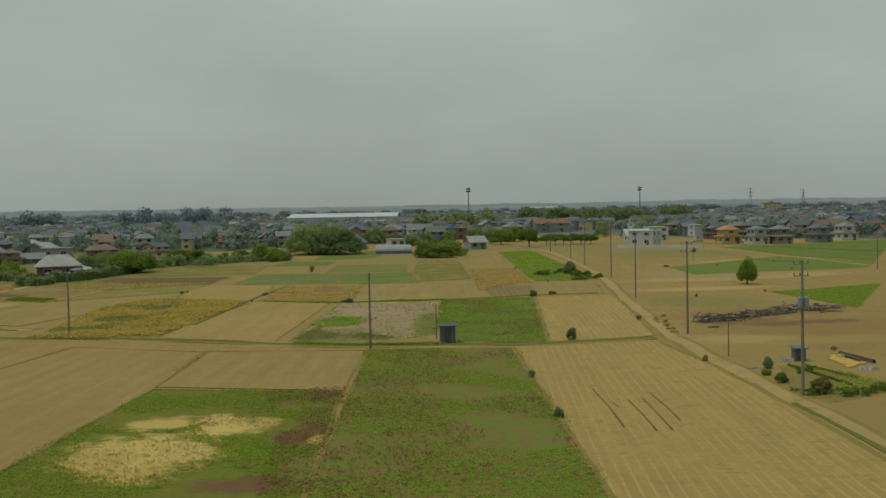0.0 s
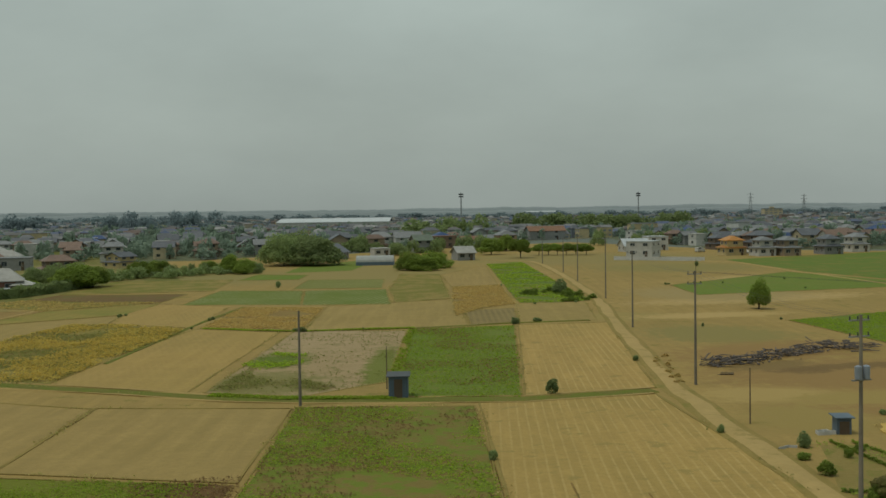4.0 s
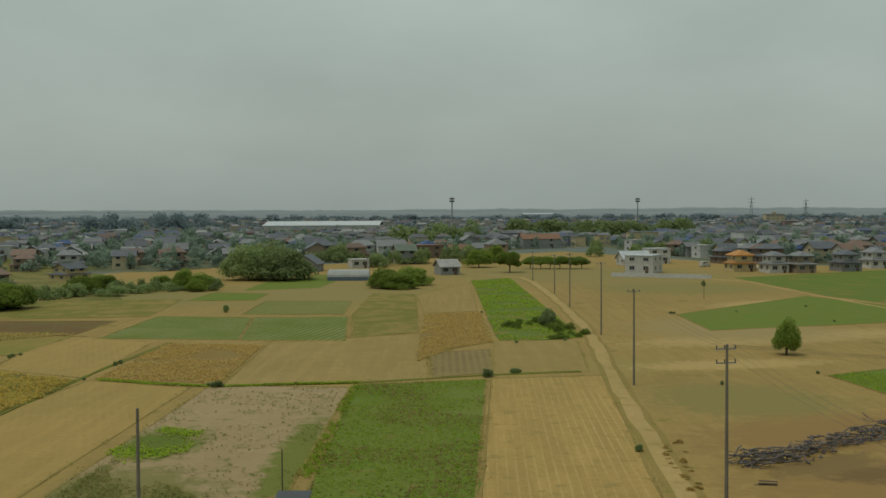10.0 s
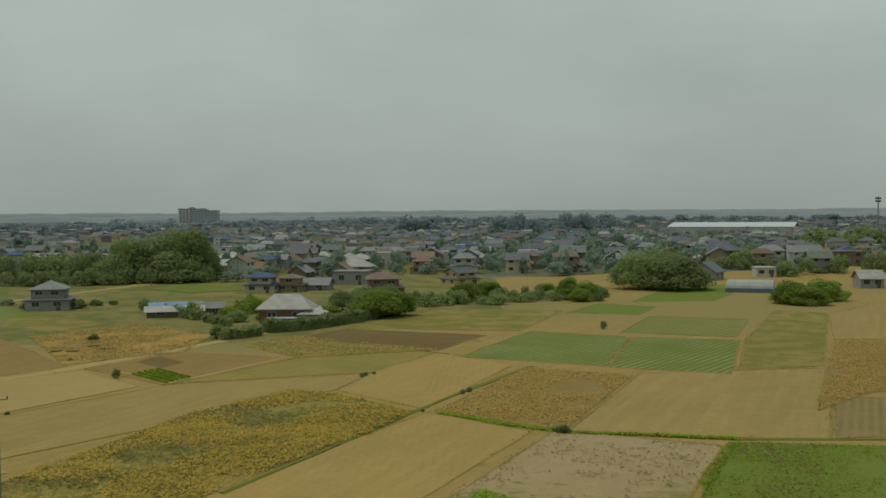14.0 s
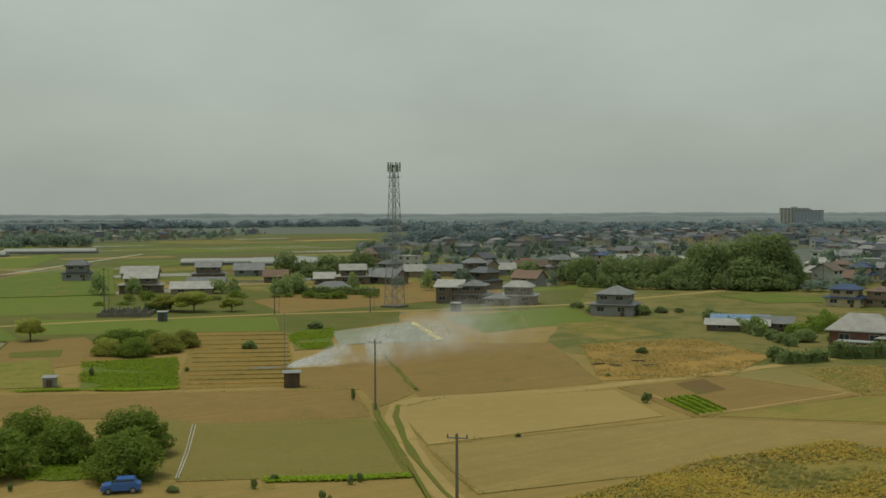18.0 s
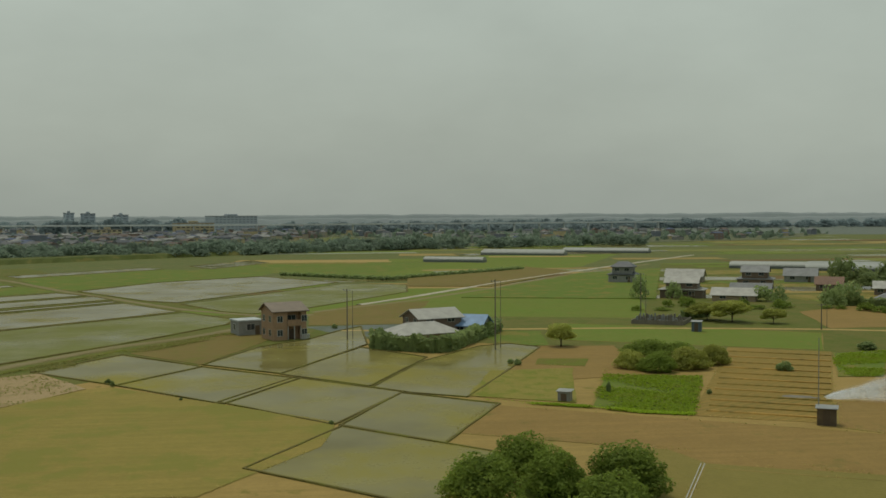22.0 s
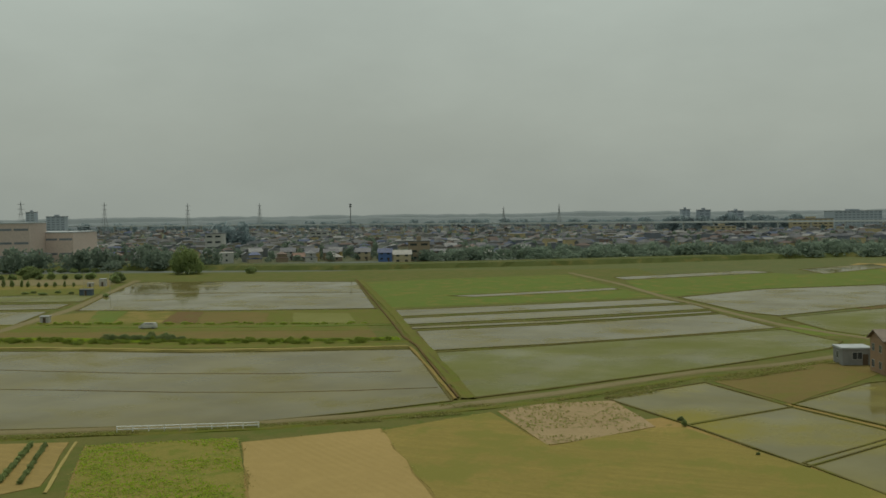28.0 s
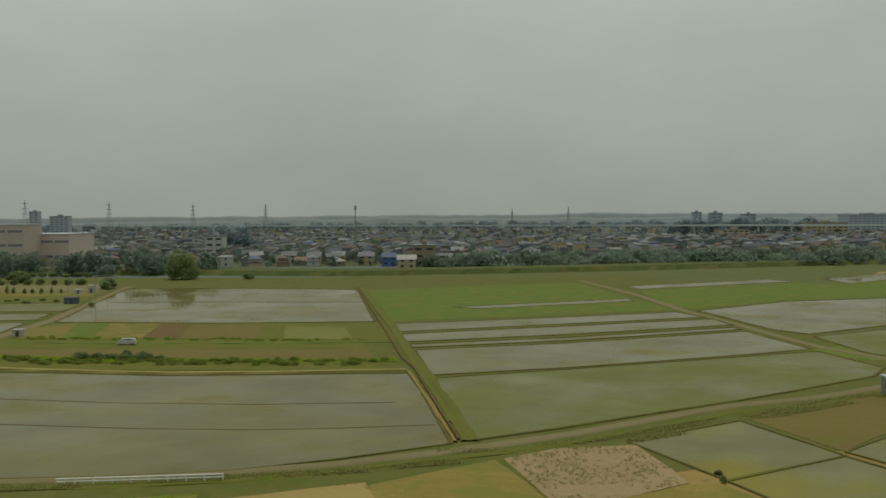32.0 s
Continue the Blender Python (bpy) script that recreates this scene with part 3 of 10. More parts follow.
def leaf_cloud(rng, n, size, lumps=9, squash=0.8, spread=0.62, floor=-0.75, skirt=0, turned=0.7):
    """Leaf quads on lumps that together fill an uneven crown of radius 1 round the origin."""
    out = []
    centres = [(0.0, 0.0, 0.0, 0.62)]
    for i in range(lumps):
        a, e = rng.uniform(0, 2 * math.pi), rng.uniform(-0.6, 1.2)
        r = rng.uniform(0.35, spread)
        centres.append((r * math.cos(a) * math.cos(e), r * math.sin(a) * math.cos(e), r * math.sin(e) * squash, rng.uniform(0.28, 0.46)))
    for i in range(skirt):
        a, r = (i + rng.uniform(-0.3, 0.3)) * 2 * math.pi / skirt, rng.uniform(0.5, 0.66)
        centres.append((r * math.cos(a), r * math.sin(a), rng.uniform(-0.5, -0.25) * squash, rng.uniform(0.30, 0.42)))
    per = n // len(centres)
    for cx, cy, cz, cr in centres:
        d = rng.normal(size=(per, 3))
        d /= np.linalg.norm(d, axis=1)[:, None]
        rad = cr * (0.72 + 0.38 * rng.random(per))[:, None]
        c = np.array((cx, cy, cz)) + d * rad * np.array((1, 1, squash))
        t = rng.normal(size=(per, 3))
        nrm = d + turned * t
        nrm /= np.linalg.norm(nrm, axis=1)[:, None]
        u = np.cross(nrm, rng.normal(size=(per, 3)))
        u /= np.linalg.norm(u, axis=1)[:, None]
        v = np.cross(nrm, u)
        s = size * (0.6 + 0.8 * rng.random(per))[:, None]
        out.append(np.stack([c - u * s, c - v * s * 0.7, c + u * s, c + v * s * 0.7], 1))
    q = np.concatenate(out)
    return q[q[:, :, 2].mean(1) > floor]


CLOUDS = {}


def cloud(key, seed, n, size, **more):
    k = (key, seed)
    if k not in CLOUDS:
        CLOUDS[k] = leaf_cloud(np.random.default_rng(seed + 5), n, size, **more)
    return CLOUDS[k]


CROWN = {}
TREE_FORMS = {
    "round": dict(n=9000, size=0.042, lumps=14, squash=0.85, spread=0.70, skirt=8, turned=0.55),
    "wide": dict(n=8000, size=0.042, lumps=14, squash=0.55, spread=0.8),
    "tall": dict(n=1800, size=0.080, lumps=12, squash=1.3, spread=0.7),
    "far": dict(n=560, size=0.105, lumps=9, squash=0.85, spread=0.72, skirt=5, turned=0.3),
    "bush": dict(n=1600, size=0.085, lumps=7, squash=0.85, floor=-0.62),
}


def crown_mesh(form, seed, mat):
    key = (form, seed % 3, mat.name)
    if key not in CROWN:
        CROWN[key] = quads("crown", cloud(form, seed % 3, **TREE_FORMS[form]), mat)
    return CROWN[key]


TRUNKS = {}


def trunk_mesh(kind):
    if kind not in TRUNKS:
        if kind == "trunk":
            bm = tube([((0, 0, -0.02), 0.045), ((0.008, 0, 0.15), 0.034), ((-0.006, 0.004, 0.38), 0.026), ((0.004, 0, 0.62), 0.012)], 7)
        else:
            bm = tube([((0, 0, 0), 0.020), ((0.08, 0, 0.10), 0.014), ((0.20, 0.02, 0.22), 0.006)], 5)
        TRUNKS[kind] = mesh_of(kind, bm, BARK)
    return TRUNKS[kind]


def tree(x, y, width, height, form="round", mat=None, seed=0, label="", name="tree", category="tree", group="", bare=0.08):
    """A trunk with limbs and a crown of leaves. bare: the share of the height that is free of leaves."""
    mat = mat or LEAF
    r = random.Random(seed * 13 + int(x * 3) + int(y))
    ob = root(name, at(x, y, 0, r.uniform(0, 360)), label or "broad green leafy tree on farmland", category, group)
    if form != "bush":
        part("trunk", trunk_mesh("trunk"), None, ob, m=Matrix.Diagonal((height * 1.0, height * 1.0, height, 1)))
        for k in range(3):
            part("limb", trunk_mesh("limb"), None, ob, m=pose(0, 0, height * (0.26 + 0.05 * k), 0, 0, 120 * k + r.uniform(-30, 30)) @ Matrix.Diagonal((width * 1.2, width * 1.2, height * 0.9, 1)))
    low = height * (bare if form != "bush" else 0.0)
    sq = TREE_FORMS[form]["squash"]
    half = (height - low) / 2
    lift = low + half * (0.85 if form != "bush" else 0.62)
    part("crown", crown_mesh(form, seed, mat), None, ob, m=pose(0, 0, lift) @ Matrix.Diagonal((width / 2 * 1.16, width / 2 * 1.16, half / sq * 1.06, 1)))
    return ob


def bush(x, y, width, height, mat=None, seed=0, label="", group="field-edge bushes"):
    return tree(x, y, width, height, "bush", mat or LEAF_DARK, seed, label or "small dark green bush at a field edge", "bush", "bush", group)


def merged_trees(name, places, mat, label, category, form="far"):
    """Woods that nobody could count: many crowns in one mesh. places: (x, y, width, height)."""
    out = []
    for i, (x, y, w, h) in enumerate(places):
        q = cloud(form, i % 3, **TREE_FORMS[form])
        a = i * 2.4
        c, s = math.cos(a), math.sin(a)
        q = q @ np.array(((c, s, 0), (-s, c, 0), (0, 0, 1)))
        out.append(q * np.array((w / 2, w / 2, h / 2 / 0.85)) + np.array((x, y, h * 0.47)))
    return quads(name, np.concatenate(out), mat, label, category, kind="stuff")


def along(points, step, jitter, rnd, size, tall):
    """Tree places along a line."""
    out = []
    for (x, y), (x2, y2) in zip(points, points[1:]):
        k = max(1, int(1.9 * math.hypot(x2 - x, y2 - y) / step))
        for j in range(k):
            u = (j + rnd.random()) / k
            out.append((x + (x2 - x) * u + rnd.uniform(-jitter, jitter), y + (y2 - y) * u + rnd.uniform(-jitter, jitter), rnd.uniform(*size), rnd.uniform(*tall) * rnd.choice((1.0, 1.0, 0.85, 0.6))))
    return out


def hedge(points, width, height, mat=None, seed=3, label=""):
    """A clipped hedge along a line: an inner mass of twigs and a skin of leaves."""
    rng = np.random.default_rng(seed)
    ob = root("hedge", pose(0, 0, 0), label or "clipped dark green hedge round a farmhouse", "hedge")
    bm = bmesh.new()
    out = []
    for (x, y), (x2, y2) in zip(points, points[1:]):
        long = math.hypot(x2 - x, y2 - y)
        dx, dy = (x2 - x) / long, (y2 - y) / long
        n = int(long * 26)
        u, s, h = rng.random(n) * long, (rng.random(n) - 0.5) * width, rng.random(n) * height
        side = rng.integers(0, 3, n)
        s = np.where(side == 0, -width / 2, np.where(side == 1, width / 2, s)) + rng.normal(size=n) * 0.14
        h = np.where(side == 2, height, h) + rng.normal(size=n) * 0.12 + 0.25 * np.sin(u * 0.9)
        c = np.stack([x + dx * u - dy * s, y + dy * u + dx * s, np.maximum(h, 0.1)], 1)
        a, b = rng.normal(size=(n, 3)) * 0.26, rng.normal(size=(n, 3)) * 0.26
        out.append(np.stack([c - a, c - b, c + a, c + b], 1))
        w = width * 0.4
        lo = [bm.verts.new((x + dx * p - dy * q, y + dy * p + dx * q, zz)) for zz in (0, height * 0.93) for p, q in ((0, -w), (long, -w), (long, w), (0, w))]
        for f in ((4, 5, 6, 7), (0, 1, 5, 4), (1, 2, 6, 5), (2, 3, 7, 6), (3, 0, 4, 7)):
            bm.faces.new([lo[i] for i in f])
    part("inner_growth", bm, LEAF_DARK, ob)
    quads("foliage", np.concatenate(out), mat or LEAF_DARK, parent=ob)
    return ob


def inside(x, y, poly):
    hit = False
    for (xa, ya), (xb, yb) in zip(poly, poly[1:] + poly[:1]):
        if (ya > y) != (yb > y) and x < (xb - xa) * (y - ya) / (yb - ya) + xa:
            hit = not hit
    return hit


def tufts(name, poly, n, size, mat, label, seed=1, patchy=0.0, tall=1.0, avoid=()):
    """Loose grass and weed tufts over a plot."""
    rng = np.random.default_rng(seed)
    xs, ys = [p[0] for p in poly], [p[1] for p in poly]
    out = []
    tries = 0
    while len(out) < n and tries < n * 6:
        tries += 1
        x, y = rng.uniform(min(xs), max(xs)), rng.uniform(min(ys), max(ys))
        if not inside(x, y, poly) or any(inside(x, y, q) for q in avoid) or (patchy and noise.noise((x * 0.11, y * 0.11, seed)) < patchy - 0.3 + rng.normal() * 0.08):
            continue
        out.append((x, y))
    p = np.array(out)
    k = len(p)
    blades = []
    for j in range(2):
        size_k = size * (0.5 + rng.random(k))[:, None]
        swell = np.array([noise.noise((a * 0.22, b * 0.22, 3.0)) for a, b in p]) * 0.5 + 0.5
        c = np.stack([p[:, 0] + rng.normal(size=k) * size, p[:, 1] + rng.normal(size=k) * size, 0.1 + tall * size * swell * (0.4 + rng.random(k))], 1)
        up = np.array((0, 0, 1.0)) + 0.5 * rng.normal(size=(k, 3)) * np.array((1, 1, 0.3))
        up /= np.linalg.norm(up, axis=1)[:, None]
        u = np.cross(up, rng.normal(size=(k, 3)))
        u /= np.linalg.norm(u, axis=1)[:, None]
        v = np.cross(up, u)
        blades.append(np.stack([c - u * size_k, c - v * size_k * 0.45, c + u * size_k, c + v * size_k * 0.45], 1))
    return quads(name, np.concatenate(blades), mat, label, "weeds", kind="stuff")


# poles and wires
POLE_PARTS = {}


def shared(key, build, mat):
    if key not in POLE_PARTS:
        POLE_PARTS[key] = mesh_of(key[0] if isinstance(key, tuple) else key, build(), mat)
    return POLE_PARTS[key]


def utility_pole(x, y, height, turn=0.0, arms=1, box=False, thin=False, mat=None, label=""):
    mat = mat or CONCRETE
    ob = root("utility_pole", at(x, y, 0, turn), label or "grey concrete utility pole with a crossarm in a field", "utility pole", "utility poles")
    r = 0.07 if thin else 0.15
    part("shaft", shared(("shaft", thin, mat.name, round(height, 1)), lambda: tube([((0, 0, -0.1), r), ((0, 0, height * 0.5), r * 0.82), ((0, 0, height), r * 0.62)], 10), mat), None, ob)
    for k in range(arms):
        z = height - 0.35 - 1.0 * k
        arm = part("crossarm", shared(("crossarm", k), lambda: boxes((-0.78, -0.045, -0.045, 0.78, 0.045, 0.045)), STEEL), None, ob, m=pose(0, 0.16, z))
        for s in (-0.7, -0.1, 0.7):
            part("insulator", shared("insulator", lambda: tube([((0, 0, 0.04), 0.03), ((0, 0, 0.10), 0.06), ((0, 0, 0.16), 0.035), ((0, 0, 0.22), 0.055), ((0, 0, 0.27), 0.02)], 8), DARK), None, arm, m=pose(s, 0, 0))
    if box:
        for s in (-0.30, 0.30):
            part("transformer", shared("transformer", lambda: tube([((0, 0, -0.05), 0.1), ((0, 0, 0), 0.22), ((0, 0, 0.75), 0.23), ((0, 0, 0.83), 0.1)], 12), CAN_GREY), None, ob, m=pose(s, -0.12, height * 0.66), label="blue-grey transformer can")
        part("bracket", boxes((-0.7, -0.15, -0.12, 0.7, 0.05, -0.04)), STEEL, ob, m=pose(0, 0, height * 0.66))
    return ob


def wires(a, b, za, zb, turn, sag=0.7, gap=0.7):
    ob = root("overhead_line", pose(0, 0, 0), "thin dark overhead wires between utility poles", "wires")
    c, s = math.cos(radians(turn)), math.sin(radians(turn))
    for k in (-1, 0, 1):
        rings = []
        for j in range(9):
            u = j / 8
            rings.append(((a[0] + (b[0] - a[0]) * u + c * gap * k, a[1] + (b[1] - a[1]) * u + s * gap * k, za + (zb - za) * u - sag * 4 * u * (1 - u)), 0.007))
        part("wire", tube(rings, 4), DARK, ob)
    return ob


# houses
def hip_roof(w, d, z, h, over=0.7, ridge=0.45, thick=0.18):
    a, b = w / 2 + over, d / 2 + over
    r = a * ridge if w >= d else 0.0
    q = 0.0 if w >= d else b * ridge
    bm = bmesh.new()
    lo = [bm.verts.new((sx * a, sy * b, z - thick)) for sx, sy in ((-1, -1), (1, -1), (1, 1), (-1, 1))]
    e = [bm.verts.new((sx * a, sy * b, z)) for sx, sy in ((-1, -1), (1, -1), (1, 1), (-1, 1))]
    if w >= d:
        t = [bm.verts.new((-r, 0, z + h)), bm.verts.new((r, 0, z + h))]
        faces = ((e[0], e[1], t[1], t[0]), (e[1], e[2], t[1]), (e[2], e[3], t[0], t[1]), (e[3], e[0], t[0]))
    else:
        t = [bm.verts.new((0, -q, z + h)), bm.verts.new((0, q, z + h))]
        faces = ((e[0], e[1], t[0]), (e[1], e[2], t[1], t[0]), (e[2], e[3], t[1]), (e[3], e[0], t[0], t[1]))
    for f in faces:
        bm.faces.new(f)
    for i in range(4):
        bm.faces.new((lo[i], lo[(i + 1) % 4], e[(i + 1) % 4], e[i]))
    bm.faces.new(lo[::-1])
    return bm


def gable_roof(w, d, z, h, over=0.6, thick=0.18):
    """A ridge along x, with gables at both ends."""
    a, b = w / 2 + over, d / 2 + over
    drop = h * over / (d / 2)
    bm = bmesh.new()
    rows = []
    for sx in (-a, a):
        rows.append([bm.verts.new(c) for c in ((sx, -b, z - drop), (sx, 0, z + h), (sx, b, z - drop), (sx, b, z - drop - thick), (sx, 0, z + h - thick), (sx, -b, z - drop - thick))])
    for i in range(6):
        j = (i + 1) % 6
        bm.faces.new((rows[0][i], rows[1][i], rows[1][j], rows[0][j]))
    bm.faces.new(rows[0])
    bm.faces.new(rows[1][::-1])
    bmesh.ops.recalc_face_normals(bm, faces=bm.faces)
    return bm


def gable_wall(w, d, z0, z1, h):
    bm = boxes((-w / 2, -d / 2, z0, w / 2, d / 2, z1))
    for sx in (-w / 2, w / 2):
        v = [bm.verts.new((sx, -d / 2, z1)), bm.verts.new((sx, d / 2, z1)), bm.verts.new((sx, 0, z1 + h - 0.12))]
        bm.faces.new(v)
    return bm


def window_at(ob, x, y, z, w, h, side, fine):
    """A window on a wall: side 0 south, 1 east, 2 north, 3 west. fine adds an outer frame and a sill."""
    turn = (0, 90, 180, 270)[side]
    fr = part("window", shared(("window", w, h), lambda: boxes((-w / 2, -0.05, -h / 2, w / 2, 0.03, h / 2)), GLASS), None, ob, m=pose(x, y, z, 0, 0, turn))
    if fine:
        f = 0.07
        part("frame", shared(("frame", w, h), lambda: boxes((-w / 2 - f, -0.08, -h / 2 - f, -w / 2, 0.02, h / 2 + f), (w / 2, -0.08, -h / 2 - f, w / 2 + f, 0.02, h / 2 + f), (-w / 2, -0.08, h / 2, w / 2, 0.02, h / 2 + f), (-w / 2, -0.08, -h / 2 - f, w / 2, 0.02, -h / 2), (-0.03, -0.075, -h / 2, 0.03, 0.02, h / 2)), FRAME), None, fr)


def windows_on(ob, w, d, z0, z1, fine, count):
    zc, h = z0 + (z1 - z0) * 0.55, min(1.3, (z1 - z0) * 0.45)
    for side in (range(4) if fine else (0, 1, 2)):
        span = w if side in (0, 2) else d
        k = max(1, min(count if side == 0 or fine else 1, int(span / 3)))
        for i in range(k):
            o = (i + 0.5) / k * span - span / 2
            x, y = ((o, -d / 2), (w / 2, o), (o, d / 2), (-w / 2, o))[side]
            window_at(ob, x, y, zc, 1.7 if side in (0, 2) else 1.1, h, side, fine)


MADE = {}


def house(x, y, turn, w, d, storeys, roof, wall_mat, roof_mat, label, fine=False, s=1.0, skirt=True, name="house", category="house", group="", sz=1.0):
    """A house with walls, roofs, door and windows; alike houses share their meshes."""
    key = (round(w, 1), round(d, 1), storeys, roof, wall_mat.name, roof_mat.name, fine, skirt, sz)
    m = at(x, y, 0, turn, s, s, s * sz)
    if key in MADE:
        ob = copy_thing(MADE[key], at(x, y, 0, turn, s / MADE[key].scale[0], None, s * sz / MADE[key].scale[2]))
        ob.name = name
        return tagged(ob, label, category, group)
    ob = root(name, m, label, category, group)
    z1 = 3.0
    rise = min(w, d) * 0.33
    if storeys == 1:
        part("wall", gable_wall(w, d, -0.1, z1, rise) if roof == "gable" else boxes((-w / 2, -d / 2, -0.1, w / 2, d / 2, z1)), wall_mat, ob)
        part("roof", (gable_roof(w, d, z1, rise) if roof == "gable" else hip_roof(w, d, z1, rise)) if roof != "flat" else boxes((-w / 2 - 0.2, -d / 2 - 0.2, z1, w / 2 + 0.2, d / 2 + 0.2, z1 + 0.3)), roof_mat, ob)
    else:
        w2, d2, z2 = (w * 0.74, d * 0.82, 5.7) if skirt else (w, d, 5.7)
        part("wall", boxes((-w / 2, -d / 2, -0.1, w / 2, d / 2, z1)), wall_mat, ob)
        if skirt:
            part("lower_roof", hip_roof(w, d, z1, 0.9, 0.6, 0.7), roof_mat, ob)
        rise = min(w2, d2) * 0.28
        part("upper_wall", gable_wall(w2, d2, z1, z2, rise) if roof == "gable" else boxes((-w2 / 2, -d2 / 2, z1, w2 / 2, d2 / 2, z2)), wall_mat, ob)
        part("roof", gable_roof(w2, d2, z2, rise) if roof == "gable" else (hip_roof(w2, d2, z2, rise) if roof == "hip" else boxes((-w2 / 2 - 0.15, -d2 / 2 - 0.15, z2, w2 / 2 + 0.15, d2 / 2 + 0.15, z2 + 0.35))), roof_mat, ob)
        windows_on(ob, w2, d2, z1 + 0.5, z2, fine, 2)
    windows_on(ob, w, d, 0.3, z1, fine, 2)
    door = part("door", boxes((-0.5, -0.06, 0, 0.5, 0.02, 2.05)), DOOR, ob, m=pose(w * 0.28, -d / 2, 0))
    if fine:
        part("handle", boxes((0.36, -0.12, 0.95, 0.4, -0.06, 1.1)), STEEL, door)
    MADE[key] = ob
    return ob


def shed(x, y, turn, w, d, h, wall_mat, roof_mat, label, name="shed", post=0.0):
    """A small field hut: boarded walls, a lean-to roof of sheet metal, a door."""
    ob = root(name, at(x, y, 0, turn), label, "shed", "field sheds")
    part("wall", boxes((-w / 2, -d / 2, 0, w / 2, d / 2, h)), wall_mat, ob)
    bm = boxes((-w / 2 - 0.2, -d / 2 - 0.25, 0, w / 2 + 0.2, d / 2 + 0.25, 0.07))
    part("roof", bm, roof_mat, ob, m=pose(0, 0, h + 0.12, 4))
    part("door", boxes((-0.4, -0.05, 0.05, 0.4, 0.02, min(1.9, h - 0.2))), DOOR, ob, m=pose(0, -d / 2, 0))
    for k in range(4):
        part("batten", boxes((-0.03, -0.04, 0, 0.03, 0.02, h)), wall_mat, ob, m=pose(-w / 2 + w * (k + 0.5) / 4, -d / 2 - 0.005, 0))
    return ob


def car(x, y, turn, long, wide, tall, colour, label, van=False):
    ob = root("car", at(x, y, 0, turn), label, "car", "parked cars")
    bm = bmesh.new()
    prof = ((-0.5, 0.22), (-0.5, 0.55), (-0.47, 0.95 if van else 0.62), (-0.40, 1.0 if van else 0.68), (-0.34, 1.0), (0.10 if not van else 0.22, 1.0), (0.24 if not van else 0.36, 0.66), (0.46, 0.58), (0.5, 0.42), (0.5, 0.22))
    sides = []
    for s, k in ((-1, 1), (1, 1)):
        sides.append([bm.verts.new((px * long, s * wide / 2 * (0.86 if pz > 0.7 else 1.0), pz * tall)) for px, pz in prof])
    n = len(prof)
    for i in range(n):
        j = (i + 1) % n
        bm.faces.new((sides[0][i], sides[0][j], sides[1][j], sides[1][i]))
    bm.faces.new(sides[0][::-1])
    bm.faces.new(sides[1])
    bmesh.ops.recalc_face_normals(bm, faces=bm.faces)
    part("body", bm, colour, ob)
    for s in (-1, 1):
        part("side_window", boxes((-long * 0.33, -0.02, tall * 0.68, long * 0.12, 0.02, tall * 0.92)), GLASS, ob, m=pose(0, s * wide * 0.455, 0))
    bm = bmesh.new()
    x0, x1 = (0.225, 0.355) if van else (0.105, 0.235)
    v = [bm.verts.new(c) for c in ((x1 * long, -wide * 0.42, tall * 0.68), (x1 * long, wide * 0.42, tall * 0.68), (x0 * long, wide * 0.40, tall * 0.975), (x0 * long, -wide * 0.40, tall * 0.975))]
    bm.faces.new(v)
    part("windscreen", bm, GLASS, ob, m=pose(0.03, 0, 0.015))
    for sx in (-0.31, 0.31):
        for sy in (-0.46, 0.46):
            tyre = part("wheel", shared("wheel", lambda: tube([((0, -0.09, 0), 0.29), ((0, 0.09, 0), 0.29)], 14), DARK), None, ob, m=pose(sx * long, sy * wide, 0.29))
            part("rim", shared("rim", lambda: tube([((0, -0.1, 0), 0.16), ((0, 0.1, 0), 0.16)], 12), STEEL), None, tyre)
    for sy in (-0.36, 0.36):
        part("headlight", boxes((-0.03, -0.14, -0.07, 0.03, 0.14, 0.07)), FRAME, ob, m=pose(long * 0.495, sy * wide, tall * 0.48))
    return ob


CAN_GREY = paint("pale_blue_grey_paint", (0.24, 0.28, 0.33), 0.5, 0.2)
BLUE_GREY = paint("blue_grey_paint", (0.10, 0.14, 0.18), 0.6, 0.3)
GLASS, _n, _l, _b = shader("window_glass", 0.08, 0.5)
_b.inputs["Base Color"].default_value = (0.035, 0.045, 0.05, 1)
FRAME = paint("aluminium_frame", (0.42, 0.42, 0.40), 0.5, 0.15)
DOOR = paint("brown_door", (0.10, 0.07, 0.045), 0.6, 0.2)
WALLS = {
    "white": paint("white_render", (0.50, 0.49, 0.45), 0.8, 0.22), "cream": paint("cream_render", (0.48, 0.40, 0.26), 0.8, 0.22),
    "grey": paint("grey_siding", (0.26, 0.26, 0.25), 0.8, 0.25), "brown": paint("brown_timber", (0.185, 0.140, 0.105), 0.85, 0.35),
    "tan": paint("tan_render", (0.30, 0.235, 0.16), 0.8, 0.25), "yellow": paint("yellow_render", (0.50, 0.40, 0.20), 0.8, 0.2),
    "pink": paint("pinkish_tile", (0.62, 0.50, 0.43), 0.75, 0.15), "red": paint("red_brown_boards", (0.20, 0.095, 0.065), 0.8, 0.3)}


